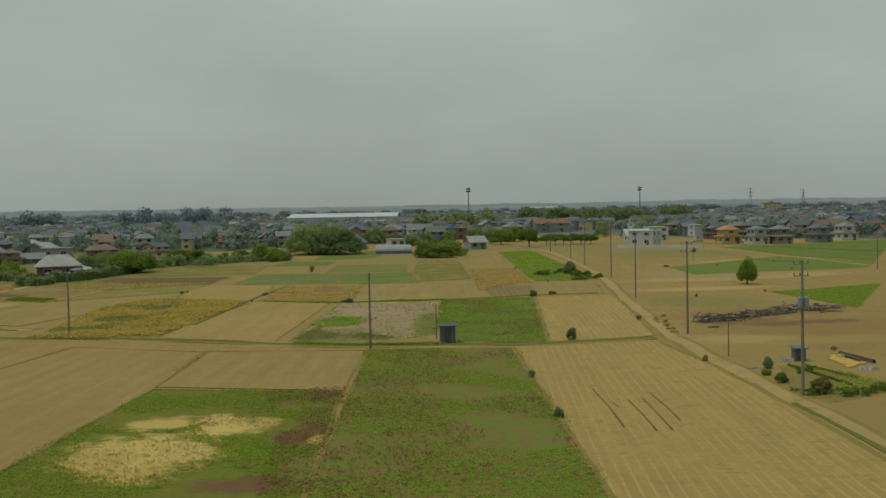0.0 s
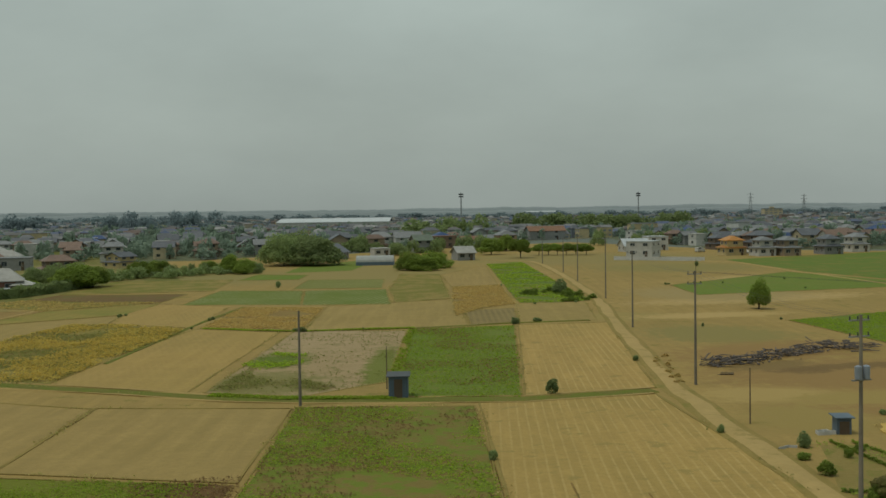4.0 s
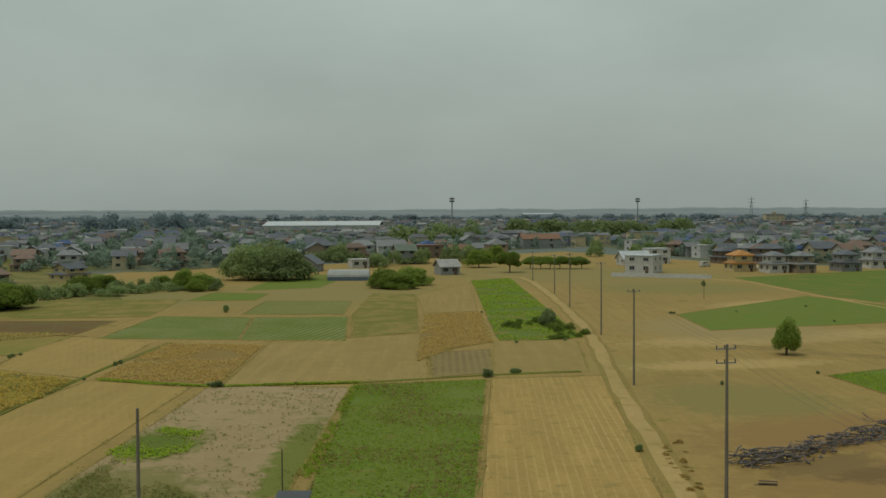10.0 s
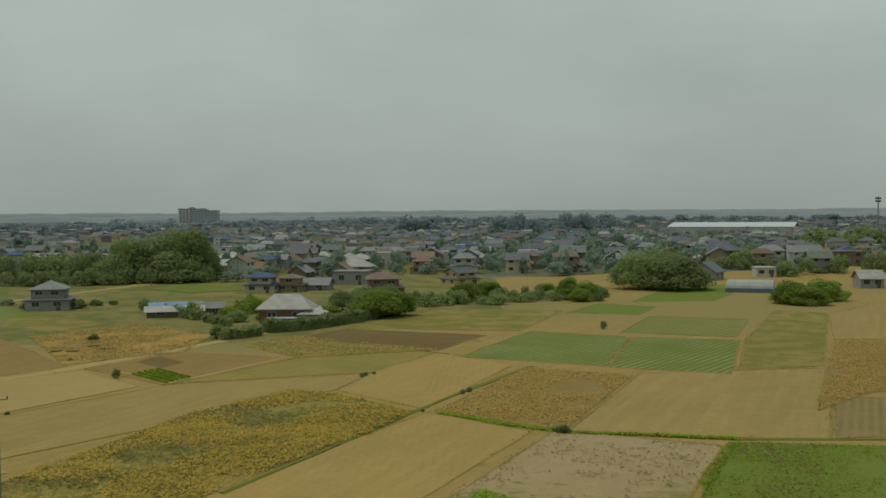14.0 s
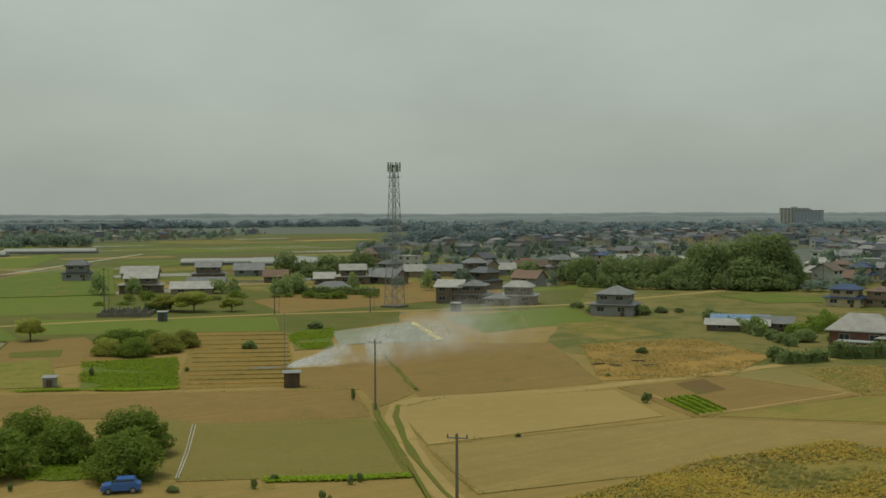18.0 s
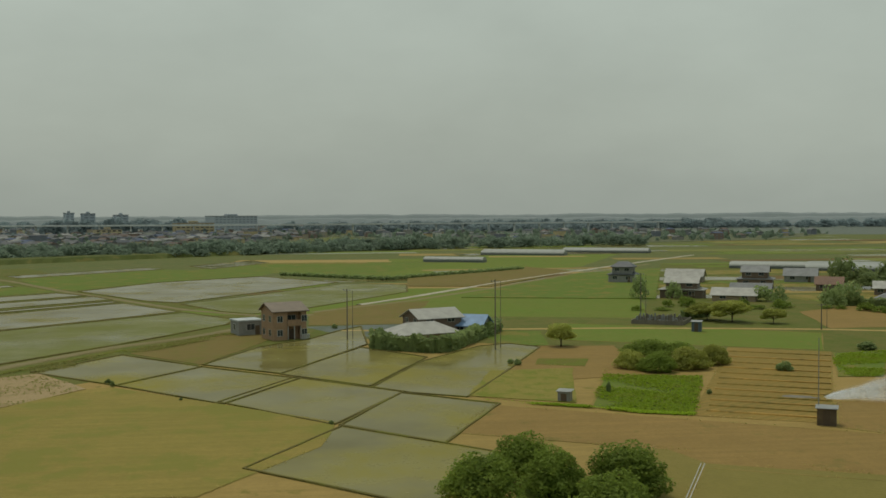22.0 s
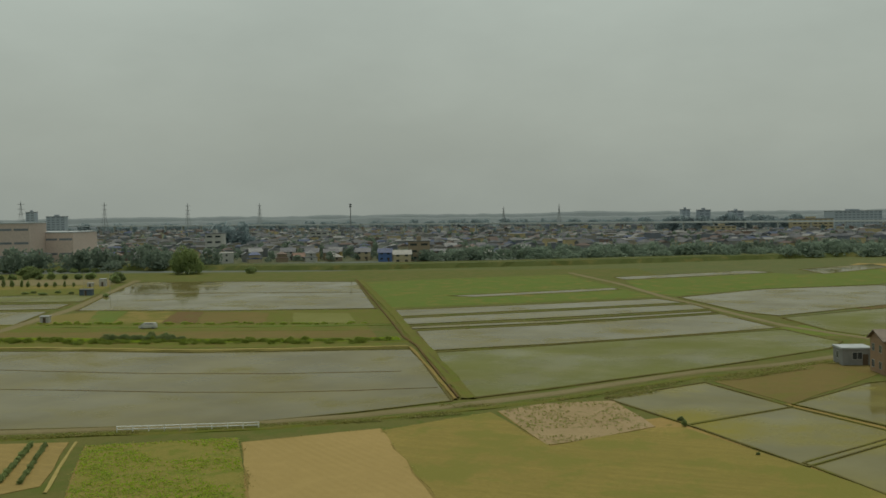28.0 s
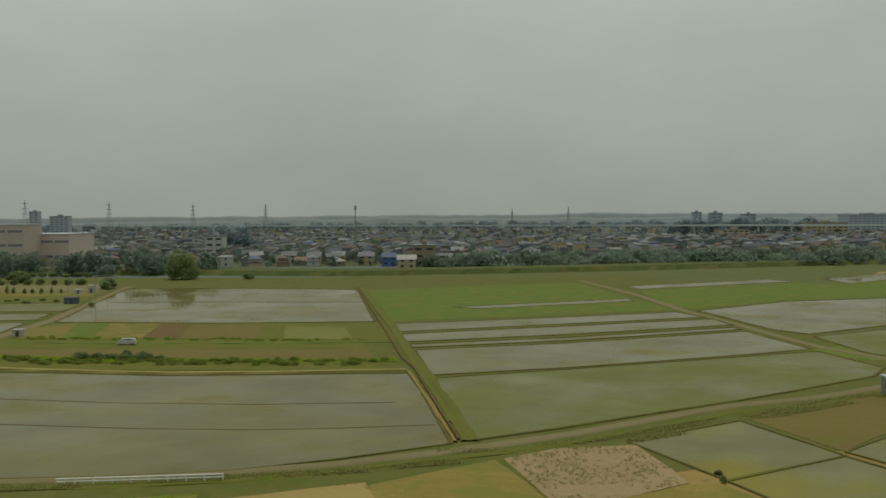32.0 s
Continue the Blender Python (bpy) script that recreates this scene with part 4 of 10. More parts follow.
def tiled(name, colour, rough=0.55):
    """Roof covering: courses of tiles or sheet ribs as fine relief over stained colour."""
    m = paint(name, colour, rough, 0.3, 0.5)
    n, l = m.node_tree.nodes, m.node_tree.links
    tc = n.new("ShaderNodeTexCoord")
    w = n.new("ShaderNodeTexWave")
    w.bands_direction = "Z"
    w.inputs["Scale"].default_value = 1.6
    l.new(tc.outputs["Object"], w.inputs["Vector"])
    bump = n.new("ShaderNodeBump")
    bump.inputs["Strength"].default_value, bump.inputs["Distance"].default_value = 0.5, 0.06
    l.new(w.outputs["Fac"], bump.inputs["Height"])
    l.new(bump.outputs[0], n["Principled BSDF"].inputs["Normal"])
    return m


ROOFS = {
    "grey": tiled("grey_tiles", (0.185, 0.190, 0.192)), "dark": tiled("dark_tiles", (0.100, 0.108, 0.122)), "brown": tiled("brown_tiles", (0.165, 0.105, 0.075)),
    "blue": tiled("blue_tiles", (0.035, 0.07, 0.17)), "pale": tiled("pale_sheet", (0.36, 0.35, 0.32)), "orange": tiled("orange_tiles", (0.42, 0.19, 0.045)),
    "rust": tiled("rusty_sheet", (0.20, 0.105, 0.06)), "green": tiled("green_sheet", (0.12, 0.15, 0.11)), "white": tiled("white_sheet", (0.44, 0.47, 0.48)),
    "sky": tiled("light_blue_sheet", (0.17, 0.28, 0.45))}


RAIL_WHITE = paint("white_rail_paint", (0.80, 0.80, 0.78), 0.5, 0.12)
# blue-grey wall colour of far blocks, with distance haze painted in
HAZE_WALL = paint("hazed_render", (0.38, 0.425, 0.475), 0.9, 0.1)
YELLOW_WALL = paint("ochre_render", (0.50, 0.38, 0.15), 0.85, 0.2)
BLUE_WALL = paint("blue_siding", (0.10, 0.18, 0.40), 0.8, 0.2)
# window panes of far buildings, lightened in colour to carry the haze
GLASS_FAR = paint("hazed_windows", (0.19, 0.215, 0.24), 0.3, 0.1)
CAR_BLUE = paint("blue_car_paint", (0.05, 0.13, 0.38), 0.3, 0.1)
VINYL = paint("white_vinyl", (0.30, 0.31, 0.285), 0.5, 0.2)
VINYL_SIDE = paint("dull_vinyl", (0.13, 0.145, 0.14), 0.6, 0.25)
BRICK_BROWN = paint("brown_cladding", (0.305, 0.198, 0.122), 0.75, 0.22, 1.4)
BROWN_ROOF = tiled("brown_sheet_roof", (0.205, 0.158, 0.118))
LOG = paint("grey_dead_wood", (0.155, 0.132, 0.118), 0.95, 0.45, 2.0)
TOWN_GROUND = land("town_ground", (0.135, 0.155, 0.115), (0.170, 0.172, 0.140), (0.110, 0.125, 0.095), (0.085, 0.110, 0.065), 0.55)
YARD = land("yard_grass", (0.235, 0.205, 0.090), (0.190, 0.180, 0.065), (0.170, 0.155, 0.065), (0.115, 0.135, 0.038), 0.50, weed_scale=0.09)
DYKE_GRASS = land("embankment_grass", (0.084, 0.112, 0.036), (0.104, 0.124, 0.042), (0.066, 0.088, 0.028), (0.140, 0.140, 0.050), 0.30, weed_scale=0.10)
GRASSLAND = land("rough_grass", (0.130, 0.146, 0.042), (0.160, 0.152, 0.052), (0.100, 0.115, 0.030), (0.098, 0.132, 0.026), 0.45)
FAR_GREEN = land("far_rice_land", (0.108, 0.145, 0.055), (0.140, 0.155, 0.068), (0.10, 0.12, 0.038), (0.17, 0.16, 0.07), 0.25)


def assorted(name, colours, rough):
    """One tone for each house of a far town."""
    m, n, l, b = shader(name, rough, 0.1)
    geo = n.new("ShaderNodeNewGeometry")
    ramp = n.new("ShaderNodeValToRGB")
    ramp.color_ramp.interpolation = "CONSTANT"
    while len(ramp.color_ramp.elements) < len(colours):
        ramp.color_ramp.elements.new(0.5)
    for i, c in enumerate(colours):
        ramp.color_ramp.elements[i].position, ramp.color_ramp.elements[i].color = i / len(colours), rgb(c)
    l.new(geo.outputs["Random Per Island"], ramp.inputs[0])
    l.new(blend(n, l, scaled(n, l, spots(n, l, geo.outputs["Position"], 0.3, 0.4, 0.7), 0.4), ramp.outputs[0], (0.16, 0.16, 0.15)), b.inputs["Base Color"])
    return m


TOWN_WALL = assorted("town_walls", ((0.50, 0.50, 0.48), (0.30, 0.29, 0.27), (0.20, 0.21, 0.22), (0.52, 0.42, 0.24), (0.24, 0.17, 0.14), (0.58, 0.57, 0.53), (0.36, 0.31, 0.24), (0.17, 0.19, 0.23), (0.42, 0.37, 0.27), (0.26, 0.25, 0.24)), 0.9)
TOWN_ROOF = assorted("town_roofs", ((0.103, 0.113, 0.129), (0.144, 0.147, 0.154), (0.090, 0.099, 0.113), (0.136, 0.103, 0.090), (0.172, 0.175, 0.178), (0.086, 0.109, 0.172), (0.121, 0.120, 0.117), (0.265, 0.265, 0.259), (0.109, 0.115, 0.124)), 0.9)


def paddy(points, mat, z, label):
    """A flooded paddy: its bank of mud and grass, the low ridges round it and the sheet of water."""
    cx, cy = sum(p[0] for p in points) / len(points), sum(p[1] for p in points) / len(points)
    far = math.hypot(cx, cy - 100)
    wide = [(round(x + (x - cx) / math.hypot(x - cx, y - cy) * 1.1, 1), round(y + (y - cy) / math.hypot(x - cx, y - cy) * 0.9, 1)) for x, y in points]
    field("paddy_bank", wide, BANK, 0.022 + 0.0011 * (int(abs(cx * 3 + cy)) % 17), "olive muddy grass bank between paddies")
    if far < 260:
        points = [(round(x + (x - cx) / math.hypot(x - cx, y - cy) * 0.8, 1), round(y + (y - cy) / math.hypot(x - cx, y - cy) * 0.8, 1)) for x, y in points]
    for i, (a, b) in enumerate(zip(points, points[1:] + points[:1])):
        ribbon("bund", [a, b], 0.42 if far < 230 else 0.8, BUND, -0.05, 0.15 + 0.004 * (i + int(abs(cx)) % 9), "low muddy ridge overgrown with grass round a paddy", "bank", 0.07, int(abs(a[0] * 7 + a[1])))
    field("paddy", points, mat, z, label)


BANK = land("olive_bank", (0.155, 0.145, 0.045), (0.185, 0.16, 0.055), (0.125, 0.115, 0.036), (0.14, 0.155, 0.032), 0.45)
STRAW_PATH = land("straw_path", (0.42, 0.36, 0.17), (0.36, 0.31, 0.13), (0.30, 0.26, 0.10), relief=0.15)
BUND = land("muddy_ridge", (0.122, 0.106, 0.042), (0.138, 0.130, 0.040), (0.098, 0.086, 0.036), (0.140, 0.148, 0.034), 0.42)


def greenhouse(x, y, turn, w, d, label):
    ob = root("greenhouse", at(x, y, 0, turn), label, "greenhouse", "vinyl greenhouses")
    bm = bmesh.new()
    rows = []
    for sx in (-w / 2, w / 2):
        rows.append([bm.verts.new((sx, d / 2 * math.cos(a) * 1.0, 1.2 + 1.7 * math.sin(a))) for a in [math.pi * k / 8 for k in range(9)]])
    for i in range(8):
        bm.faces.new((rows[0][i], rows[1][i], rows[1][i + 1], rows[0][i + 1]))
    bm.faces.new(rows[0])
    bm.faces.new(rows[1][::-1])
    bmesh.ops.recalc_face_normals(bm, faces=bm.faces)
    part("vinyl_roof", bm, VINYL, ob)
    part("side_wall", boxes((-w / 2, -d / 2, 0, w / 2, d / 2, 1.2)), BLUE_GREY if "blue" in label else VINYL_SIDE, ob)
    for k in range(min(12, max(3, int(w / 4)))):
        u = -w / 2 + w * (k + 0.5) / min(12, max(3, int(w / 4)))
        part("hoop", shared(("hoop", round(d, 1)), lambda: tube([((0, d / 2 * 1.012 * math.cos(a), 1.2 + 1.72 * math.sin(a)), 0.04) for a in [math.pi * j / 8 for j in range(9)]], 4), STEEL), None, ob, m=pose(u, 0, 0))
    return ob


def brown_house(x, y, turn):
    """A tall brown two-storey house with a balcony recess and a mono-pitch roof."""
    ob = root("house", at(x, y, 0, turn), "tall brown clad house with a sloping brown roof beside paddies", "house")
    w, d, h = 7.2, 6.6, 6.0
    part("wall", boxes((-w / 2, -d / 2 + 1.4, -0.1, w / 2, d / 2, h), (-w / 2, -d / 2, -0.1, -0.6, -d / 2 + 1.4, h), (2.4, -d / 2, -0.1, w / 2, -d / 2 + 1.4, h - 0.2)), BRICK_BROWN, ob)
    bm = bmesh.new()
    rows = [[bm.verts.new((sx, yy, zz)) for yy, zz in ((-d / 2 - 0.5, h - 0.1), (0.8, h + 1.5), (d / 2 + 0.5, h - 0.1), (d / 2 + 0.5, h - 0.3), (0.8, h + 1.28), (-d / 2 - 0.5, h - 0.3))] for sx in (-w / 2 - 0.5, w / 2 + 0.5)]
    for i in range(6):
        bm.faces.new((rows[0][i], rows[1][i], rows[1][(i + 1) % 6], rows[0][(i + 1) % 6]))
    bm.faces.new(rows[0])
    bm.faces.new(rows[1][::-1])
    bmesh.ops.recalc_face_normals(bm, faces=bm.faces)
    part("roof", bm, BROWN_ROOF, ob)
    bm = bmesh.new()
    for sx in (-w / 2, w / 2):
        bm.faces.new([bm.verts.new(c) for c in ((sx, -d / 2, h - 0.02), (sx, d / 2, h - 0.02), (sx, 0.8, h + 1.26))])
    part("gable", bm, BRICK_BROWN, ob)
    part("balcony", boxes((-0.6, -d / 2 - 0.2, 2.8, 2.4, -d / 2 + 1.4, 3.2), (-0.6, -d / 2 - 0.2, 3.2, 2.4, -d / 2 - 0.1, 4.1)), BRICK_BROWN, ob)
    for k, sx in enumerate((-0.5, 0.9, 2.3)):
        part("porch_post", boxes((-0.07, -0.07, 0, 0.07, 0.07, 3.0)), FRAME, ob, m=pose(sx, -d / 2 - 0.1, 0))
    for x1, z1 in ((-2.2, 1.5), (-2.2, 4.3), (3.1, 1.5), (3.1, 4.3)):
        window_at(ob, x1, -d / 2, z1, 1.1, 1.2, 0, True)
    window_at(ob, 0.9, -d / 2 + 1.4, 4.1, 1.7, 1.6, 0, True)
    for y1 in (-1.5, 1.8):
        for z1 in (1.5, 4.3):
            window_at(ob, -w / 2, y1, z1, 1.1, 1.2, 3, True)
            window_at(ob, w / 2, y1, z1, 1.1, 1.2, 1, True)
    door = part("door", boxes((-0.5, -0.06, 0, 0.5, 0.02, 2.05)), DOOR, ob, m=pose(0.9, -d / 2 + 1.4, 0))
    part("handle", boxes((0.36, -0.12, 0.95, 0.4, -0.06, 1.1)), STEEL, door)
    for k in range(4):
        part("gas_bottle", shared("gas_bottle", lambda: tube([((0, 0, 0), 0.16), ((0, 0, 1.0), 0.17), ((0, 0, 1.15), 0.06)], 10), FRAME), None, ob, m=pose(2.6 + 0.45 * k, -d / 2 - 0.35, 0), label="white gas bottle")
    return ob


def pipe_rail(a, b):
    long = math.hypot(b[0] - a[0], b[1] - a[1])
    ob = root("guard_rail", at(a[0], a[1], 0.1, math.degrees(math.atan2(b[1] - a[1], b[0] - a[0]))), "white pipe guard rail along a farm road", "guard rail")
    for z in (0.45, 0.8):
        part("rail", tube([((0, 0, z), 0.07), ((long, 0, z), 0.07)], 8), RAIL_WHITE, ob)
    k = int(long / 2)
    for i in range(k + 1):
        part("post", shared("post", lambda: tube([((0, 0, -0.1), 0.06), ((0, 0, 0.9), 0.06)], 8), RAIL_WHITE), None, ob, m=pose(long * i / k, 0, 0))
    return ob


def lattice_mast(x, y, h):
    """A four-legged lattice tower with platforms and panel antennas."""
    ob = root("antenna_mast", at(x, y, 0, 25), "tall grey steel lattice antenna mast on a concrete base", "antenna mast")
    b, t = 1.9, 0.75

    def corner(k, z):
        r = b + (t - b) * z / h
        sx, sy = ((1, 1), (-1, 1), (-1, -1), (1, -1))[k % 4]
        return (sx * r, sy * r, z)

    part("base", boxes((-2.6, -2.6, 0, 2.6, 2.6, 0.5)), CONCRETE, ob)
    for k in range(4):
        part("leg", tube([(corner(k, 0.3), 0.11), (corner(k, h), 0.08)], 6), STEEL, ob)
    n = 14
    for j in range(n):
        z0, z1 = h * j / n, h * (j + 1) / n
        bm = bmesh.new()
        for k in range(4):
            tube([(corner(k, z0), 0.045), (corner(k + 1, z1), 0.045)], 4, bm)
            tube([(corner(k + 1, z0), 0.045), (corner(k, z1), 0.045)], 4, bm)
            tube([(corner(k, z1), 0.045), (corner(k + 1, z1), 0.045)], 4, bm)
        part("brace", bm, STEEL, ob)
    part("ladder", boxes((-0.2, -0.03, 0.5, -0.15, 0.03, h), (0.15, -0.03, 0.5, 0.2, 0.03, h), *[(-0.15, -0.02, 0.8 + 0.5 * i, 0.15, 0.02, 0.84 + 0.5 * i) for i in range(int(h / 0.5) - 2)]), STEEL, ob)
    for z in (h - 0.2, h - 3.2):
        part("platform", boxes((-1.3, -1.3, z, 1.3, 1.3, z + 0.12)), STEEL, ob)
    for k in range(8):
        a = radians(45 * k)
        arm = part("antenna_arm", boxes((0, -0.04, -0.04, 1.6, 0.04, 0.04)), STEEL, ob, m=pose(0, 0, h - 0.6, 0, 0, 45 * k))
        part("panel_antenna", boxes((1.55, -0.17, -1.1, 1.75, 0.17, 1.3)), FRAME, arm)
    return ob


def log_heap(points):
    """A long heap of dead branches and logs."""
    ob = root("brush_heap", pose(0, 0, 0), "long heap of grey dead logs and branches on bare soil", "log heap")
    r = random.Random(int(points[0][0]))
    for (xa, ya), (xb, yb) in zip(points, points[1:]):
        heading = math.atan2(yb - ya, xb - xa)
        for i in range(82):
            u = r.random()
            high = r.random() ** 1.5 * 0.9
            cx, cy = xa + (xb - xa) * u + r.gauss(0, 0.9), ya + (yb - ya) * u + r.gauss(0, 0.9)
            a, e, ln, rad = heading + r.gauss(0, 0.6), r.gauss(0.02, 0.09), r.uniform(0.6, 2.3), r.uniform(0.035, 0.12)
            dx, dy, dz = math.cos(a) * math.cos(e) * ln / 2, math.sin(a) * math.cos(e) * ln / 2, math.sin(e) * ln / 2
            z = high + abs(dz) + rad * 0.5
            part("log", tube([((cx - dx, cy - dy, z - dz), rad), ((cx + r.gauss(0, 0.12), cy + r.gauss(0, 0.12), z + r.gauss(0, 0.1)), rad * 0.85), ((cx + dx, cy + dy, z + dz), rad * 0.55)], 6), LOG, ob)
    return ob


def stake_yard(a, b):
    """A walled grey plot crowded with upright stones and stakes."""
    long = math.hypot(b[0] - a[0], b[1] - a[1])
    turn = math.degrees(math.atan2(b[1] - a[1], b[0] - a[0]))
    ob = root("graveyard", at(a[0], a[1], 0, turn), "small walled graveyard of grey stones beside a road", "graveyard")
    r = random.Random(5)
    d = 10.0
    for x0, y0, x1, y1 in ((0, 0, long, 0.25), (0, d, long, d + 0.25), (0, 0.25, 0.25, d), (long - 0.25, 0.25, long, d)):
        part("wall", boxes((x0, y0, 0, x1, y1, 1.0)), CONCRETE, ob)
    for i in range(46):
        w, h = r.uniform(0.3, 0.5), r.uniform(1.0, 2.0)
        stone = part("gravestone", boxes((-w, -w, 0, w, w, 0.35), (-w * 0.7, -w * 0.7, 0.35, w * 0.7, w * 0.7, 0.6), (-w * 0.42, -w * 0.42, 0.6, w * 0.42, w * 0.42, h)), CONCRETE if i % 3 else STEEL, ob, m=pose(0.9 + (i % 12) * (long - 1.6) / 11 + r.uniform(-0.2, 0.2), 1.2 + (i // 12) * 2.3 + r.uniform(-0.2, 0.2), 0))
    return ob


def block(x, y, turn, w, d, h, wall, label):
    """A larger flat-roofed building with bands of windows on each storey."""
    ob = root("building", at(x, y, 0, turn), label, "building")
    part("wall", boxes((-w / 2, -d / 2, -0.2, w / 2, d / 2, h * (0.6 if "hall" in label else 1.0))), wall, ob)
    if "hall" not in label:
        part("roof", boxes((-w / 2 - 0.4, -d / 2 - 0.4, h, w / 2 + 0.4, d / 2 + 0.4, h + 0.6)), ROOFS["white" if "factory" in label or "warehouse" in label else "grey"], ob)
    if "hall" in label:
        part("sloping_roof", gable_roof(w, d, h * 0.62, h * 0.22, 0.5), ROOFS["white"], ob)
        return ob
    storeys = max(1, int(h / (6.5 if "factory" in label else 3.3)))
    bays = max(2, min(14, int(w / (9 if "factory" in label else 6))))
    for k in range(storeys):
        z = h * (k + 0.55) / storeys
        for i in range(bays):
            ww = w / bays * (0.86 if "factory" in label else 0.62)
            part("window", shared(("window", round(ww, 1), 1.3, "far" in label), lambda: boxes((-ww / 2, -0.12, -0.65, ww / 2, 0.05, 0.65)), GLASS_FAR if "far" in label or "factory" in label else GLASS), None, ob, m=pose(-w / 2 + w * (i + 0.5) / bays, -d / 2, z))
    if "factory" not in label:
        part("roof_house", boxes((-w * 0.12, -d * 0.2, h + 0.6, w * 0.1, d * 0.2, h + 3.0)), wall, ob)
    return ob


def signal_tower(x, y, h, label):
    ob = root("tower", at(x, y), label, "tower", "distant towers")
    if "pylon" in label:
        r = h * 0.09
        for sx, sy in ((1, 1), (-1, 1), (-1, -1), (1, -1)):
            part("leg", tube([((sx * r, sy * r, 0), 0.35), ((sx * r * 0.3, sy * r * 0.3, h * 0.6), 0.3), ((0, 0, h), 0.25)], 4), STEEL, ob)
        for z in (0.62, 0.76, 0.9):
            part("crossarm", boxes((-h * 0.13, -0.3, h * z, h * 0.13, 0.3, h * z + 0.6)), STEEL, ob)
    else:
        part("shaft", tube([((0, 0, 0), 0.55), ((0, 0, h), 0.35)], 8), STEEL, ob)
        for z in (0.0, 1.6):
            part("lamp_bar", boxes((-1.6, -0.3, h - 3.2 + z, 1.6, 0.3, h - 2.2 + z)), DARK, ob)
    return ob


def viaduct(points, height):
    """A far elevated road on piers."""
    ob = root("viaduct", pose(0, 0, 0), "long grey elevated road on piers far off", "viaduct")
    for (xa, ya), (xb, yb) in zip(points, points[1:]):
        long = math.hypot(xb - xa, yb - ya)
        m = at(xa, ya, 0, math.degrees(math.atan2(yb - ya, xb - xa)))
        part("deck", boxes((0, -6, height - 1.0, long, 6, height)), CONCRETE_PALE, ob, m=m)
        for s in (-6.15, 5.85):
            part("parapet", boxes((0, s, height, long, s + 0.3, height + 1.0)), CONCRETE_PALE, ob, m=m)
        k = int(long / 40)
        for i in range(k):
            part("pier", shared("pier", lambda: boxes((-0.7, -2, 0, 0.7, 2, height - 1.0)), CONCRETE_PALE), None, ob, m=m @ pose(40 * i + 20, 0, 0))
    return ob


CONCRETE_PALE = paint("pale_concrete", (0.60, 0.62, 0.62), 0.85, 0.15)


def plank_stack(x, y, turn, n=7, long=4.0):
    ob = root("plank_stack", at(x, y, 0, turn), "untidy stack of weathered planks on bare soil", "planks")
    r = random.Random(int(x * 10))
    for i in range(n):
        part("plank", shared(("plank", long), lambda: boxes((-long / 2, -0.12, 0, long / 2, 0.12, 0.05)), WOOD), None, ob, m=pose(r.uniform(-0.3, 0.3), r.uniform(-0.5, 0.5), 0.055 * i, 0, 0, r.uniform(-12, 12)))
    return ob


def crate_pile(x, y, turn, n=6):
    ob = root("crate_pile", at(x, y, 0, turn), "pile of pale and blue crates and sheets on soil", "crates")
    r = random.Random(int(x * 7 + y))
    for i in range(n):
        c = part("crate", shared("crate", lambda: boxes((-0.25, -0.18, 0, 0.25, 0.18, 0.05), (-0.25, -0.18, 0.05, -0.22, 0.18, 0.3), (0.22, -0.18, 0.05, 0.25, 0.18, 0.3), (-0.22, -0.18, 0.05, 0.22, -0.15, 0.3), (-0.22, 0.15, 0.05, 0.22, 0.18, 0.3)), WALLS["white"]), None, ob, m=pose(0.5 * (i % 3) - 0.5 + r.uniform(-0.1, 0.1), 0.45 * (i // 3) + r.uniform(-0.1, 0.1), 0, 0, 0, r.uniform(-25, 25)))
    return ob


def vegetable_row(a, b, mat, label, size=0.5, seed=1):
    """A row of leafy vegetables: plants close together along a line."""
    rnd = random.Random(seed)
    n = max(3, int(math.hypot(b[0] - a[0], b[1] - a[1]) / (size * 0.8)))
    return merged_trees("vegetable_row", [(a[0] + (b[0] - a[0]) * i / n, a[1] + (b[1] - a[1]) * i / n, size * rnd.uniform(1.0, 1.6), size * rnd.uniform(0.7, 1.3)) for i in range(n)], mat, label, "vegetables", "row")


TREE_FORMS["town"] = dict(n=200, size=0.17, lumps=7, squash=0.85, spread=0.7, skirt=4, turned=0.3)
TREE_FORMS["remote"] = dict(n=64, size=0.30, lumps=5, squash=0.85, spread=0.7, turned=0.3)
TREE_FORMS["wood"] = dict(n=400, size=0.115, lumps=8, squash=0.85, spread=0.72, skirt=5, turned=0.3)
TREE_FORMS["row"] = dict(n=60, size=0.35, lumps=4, squash=0.85)


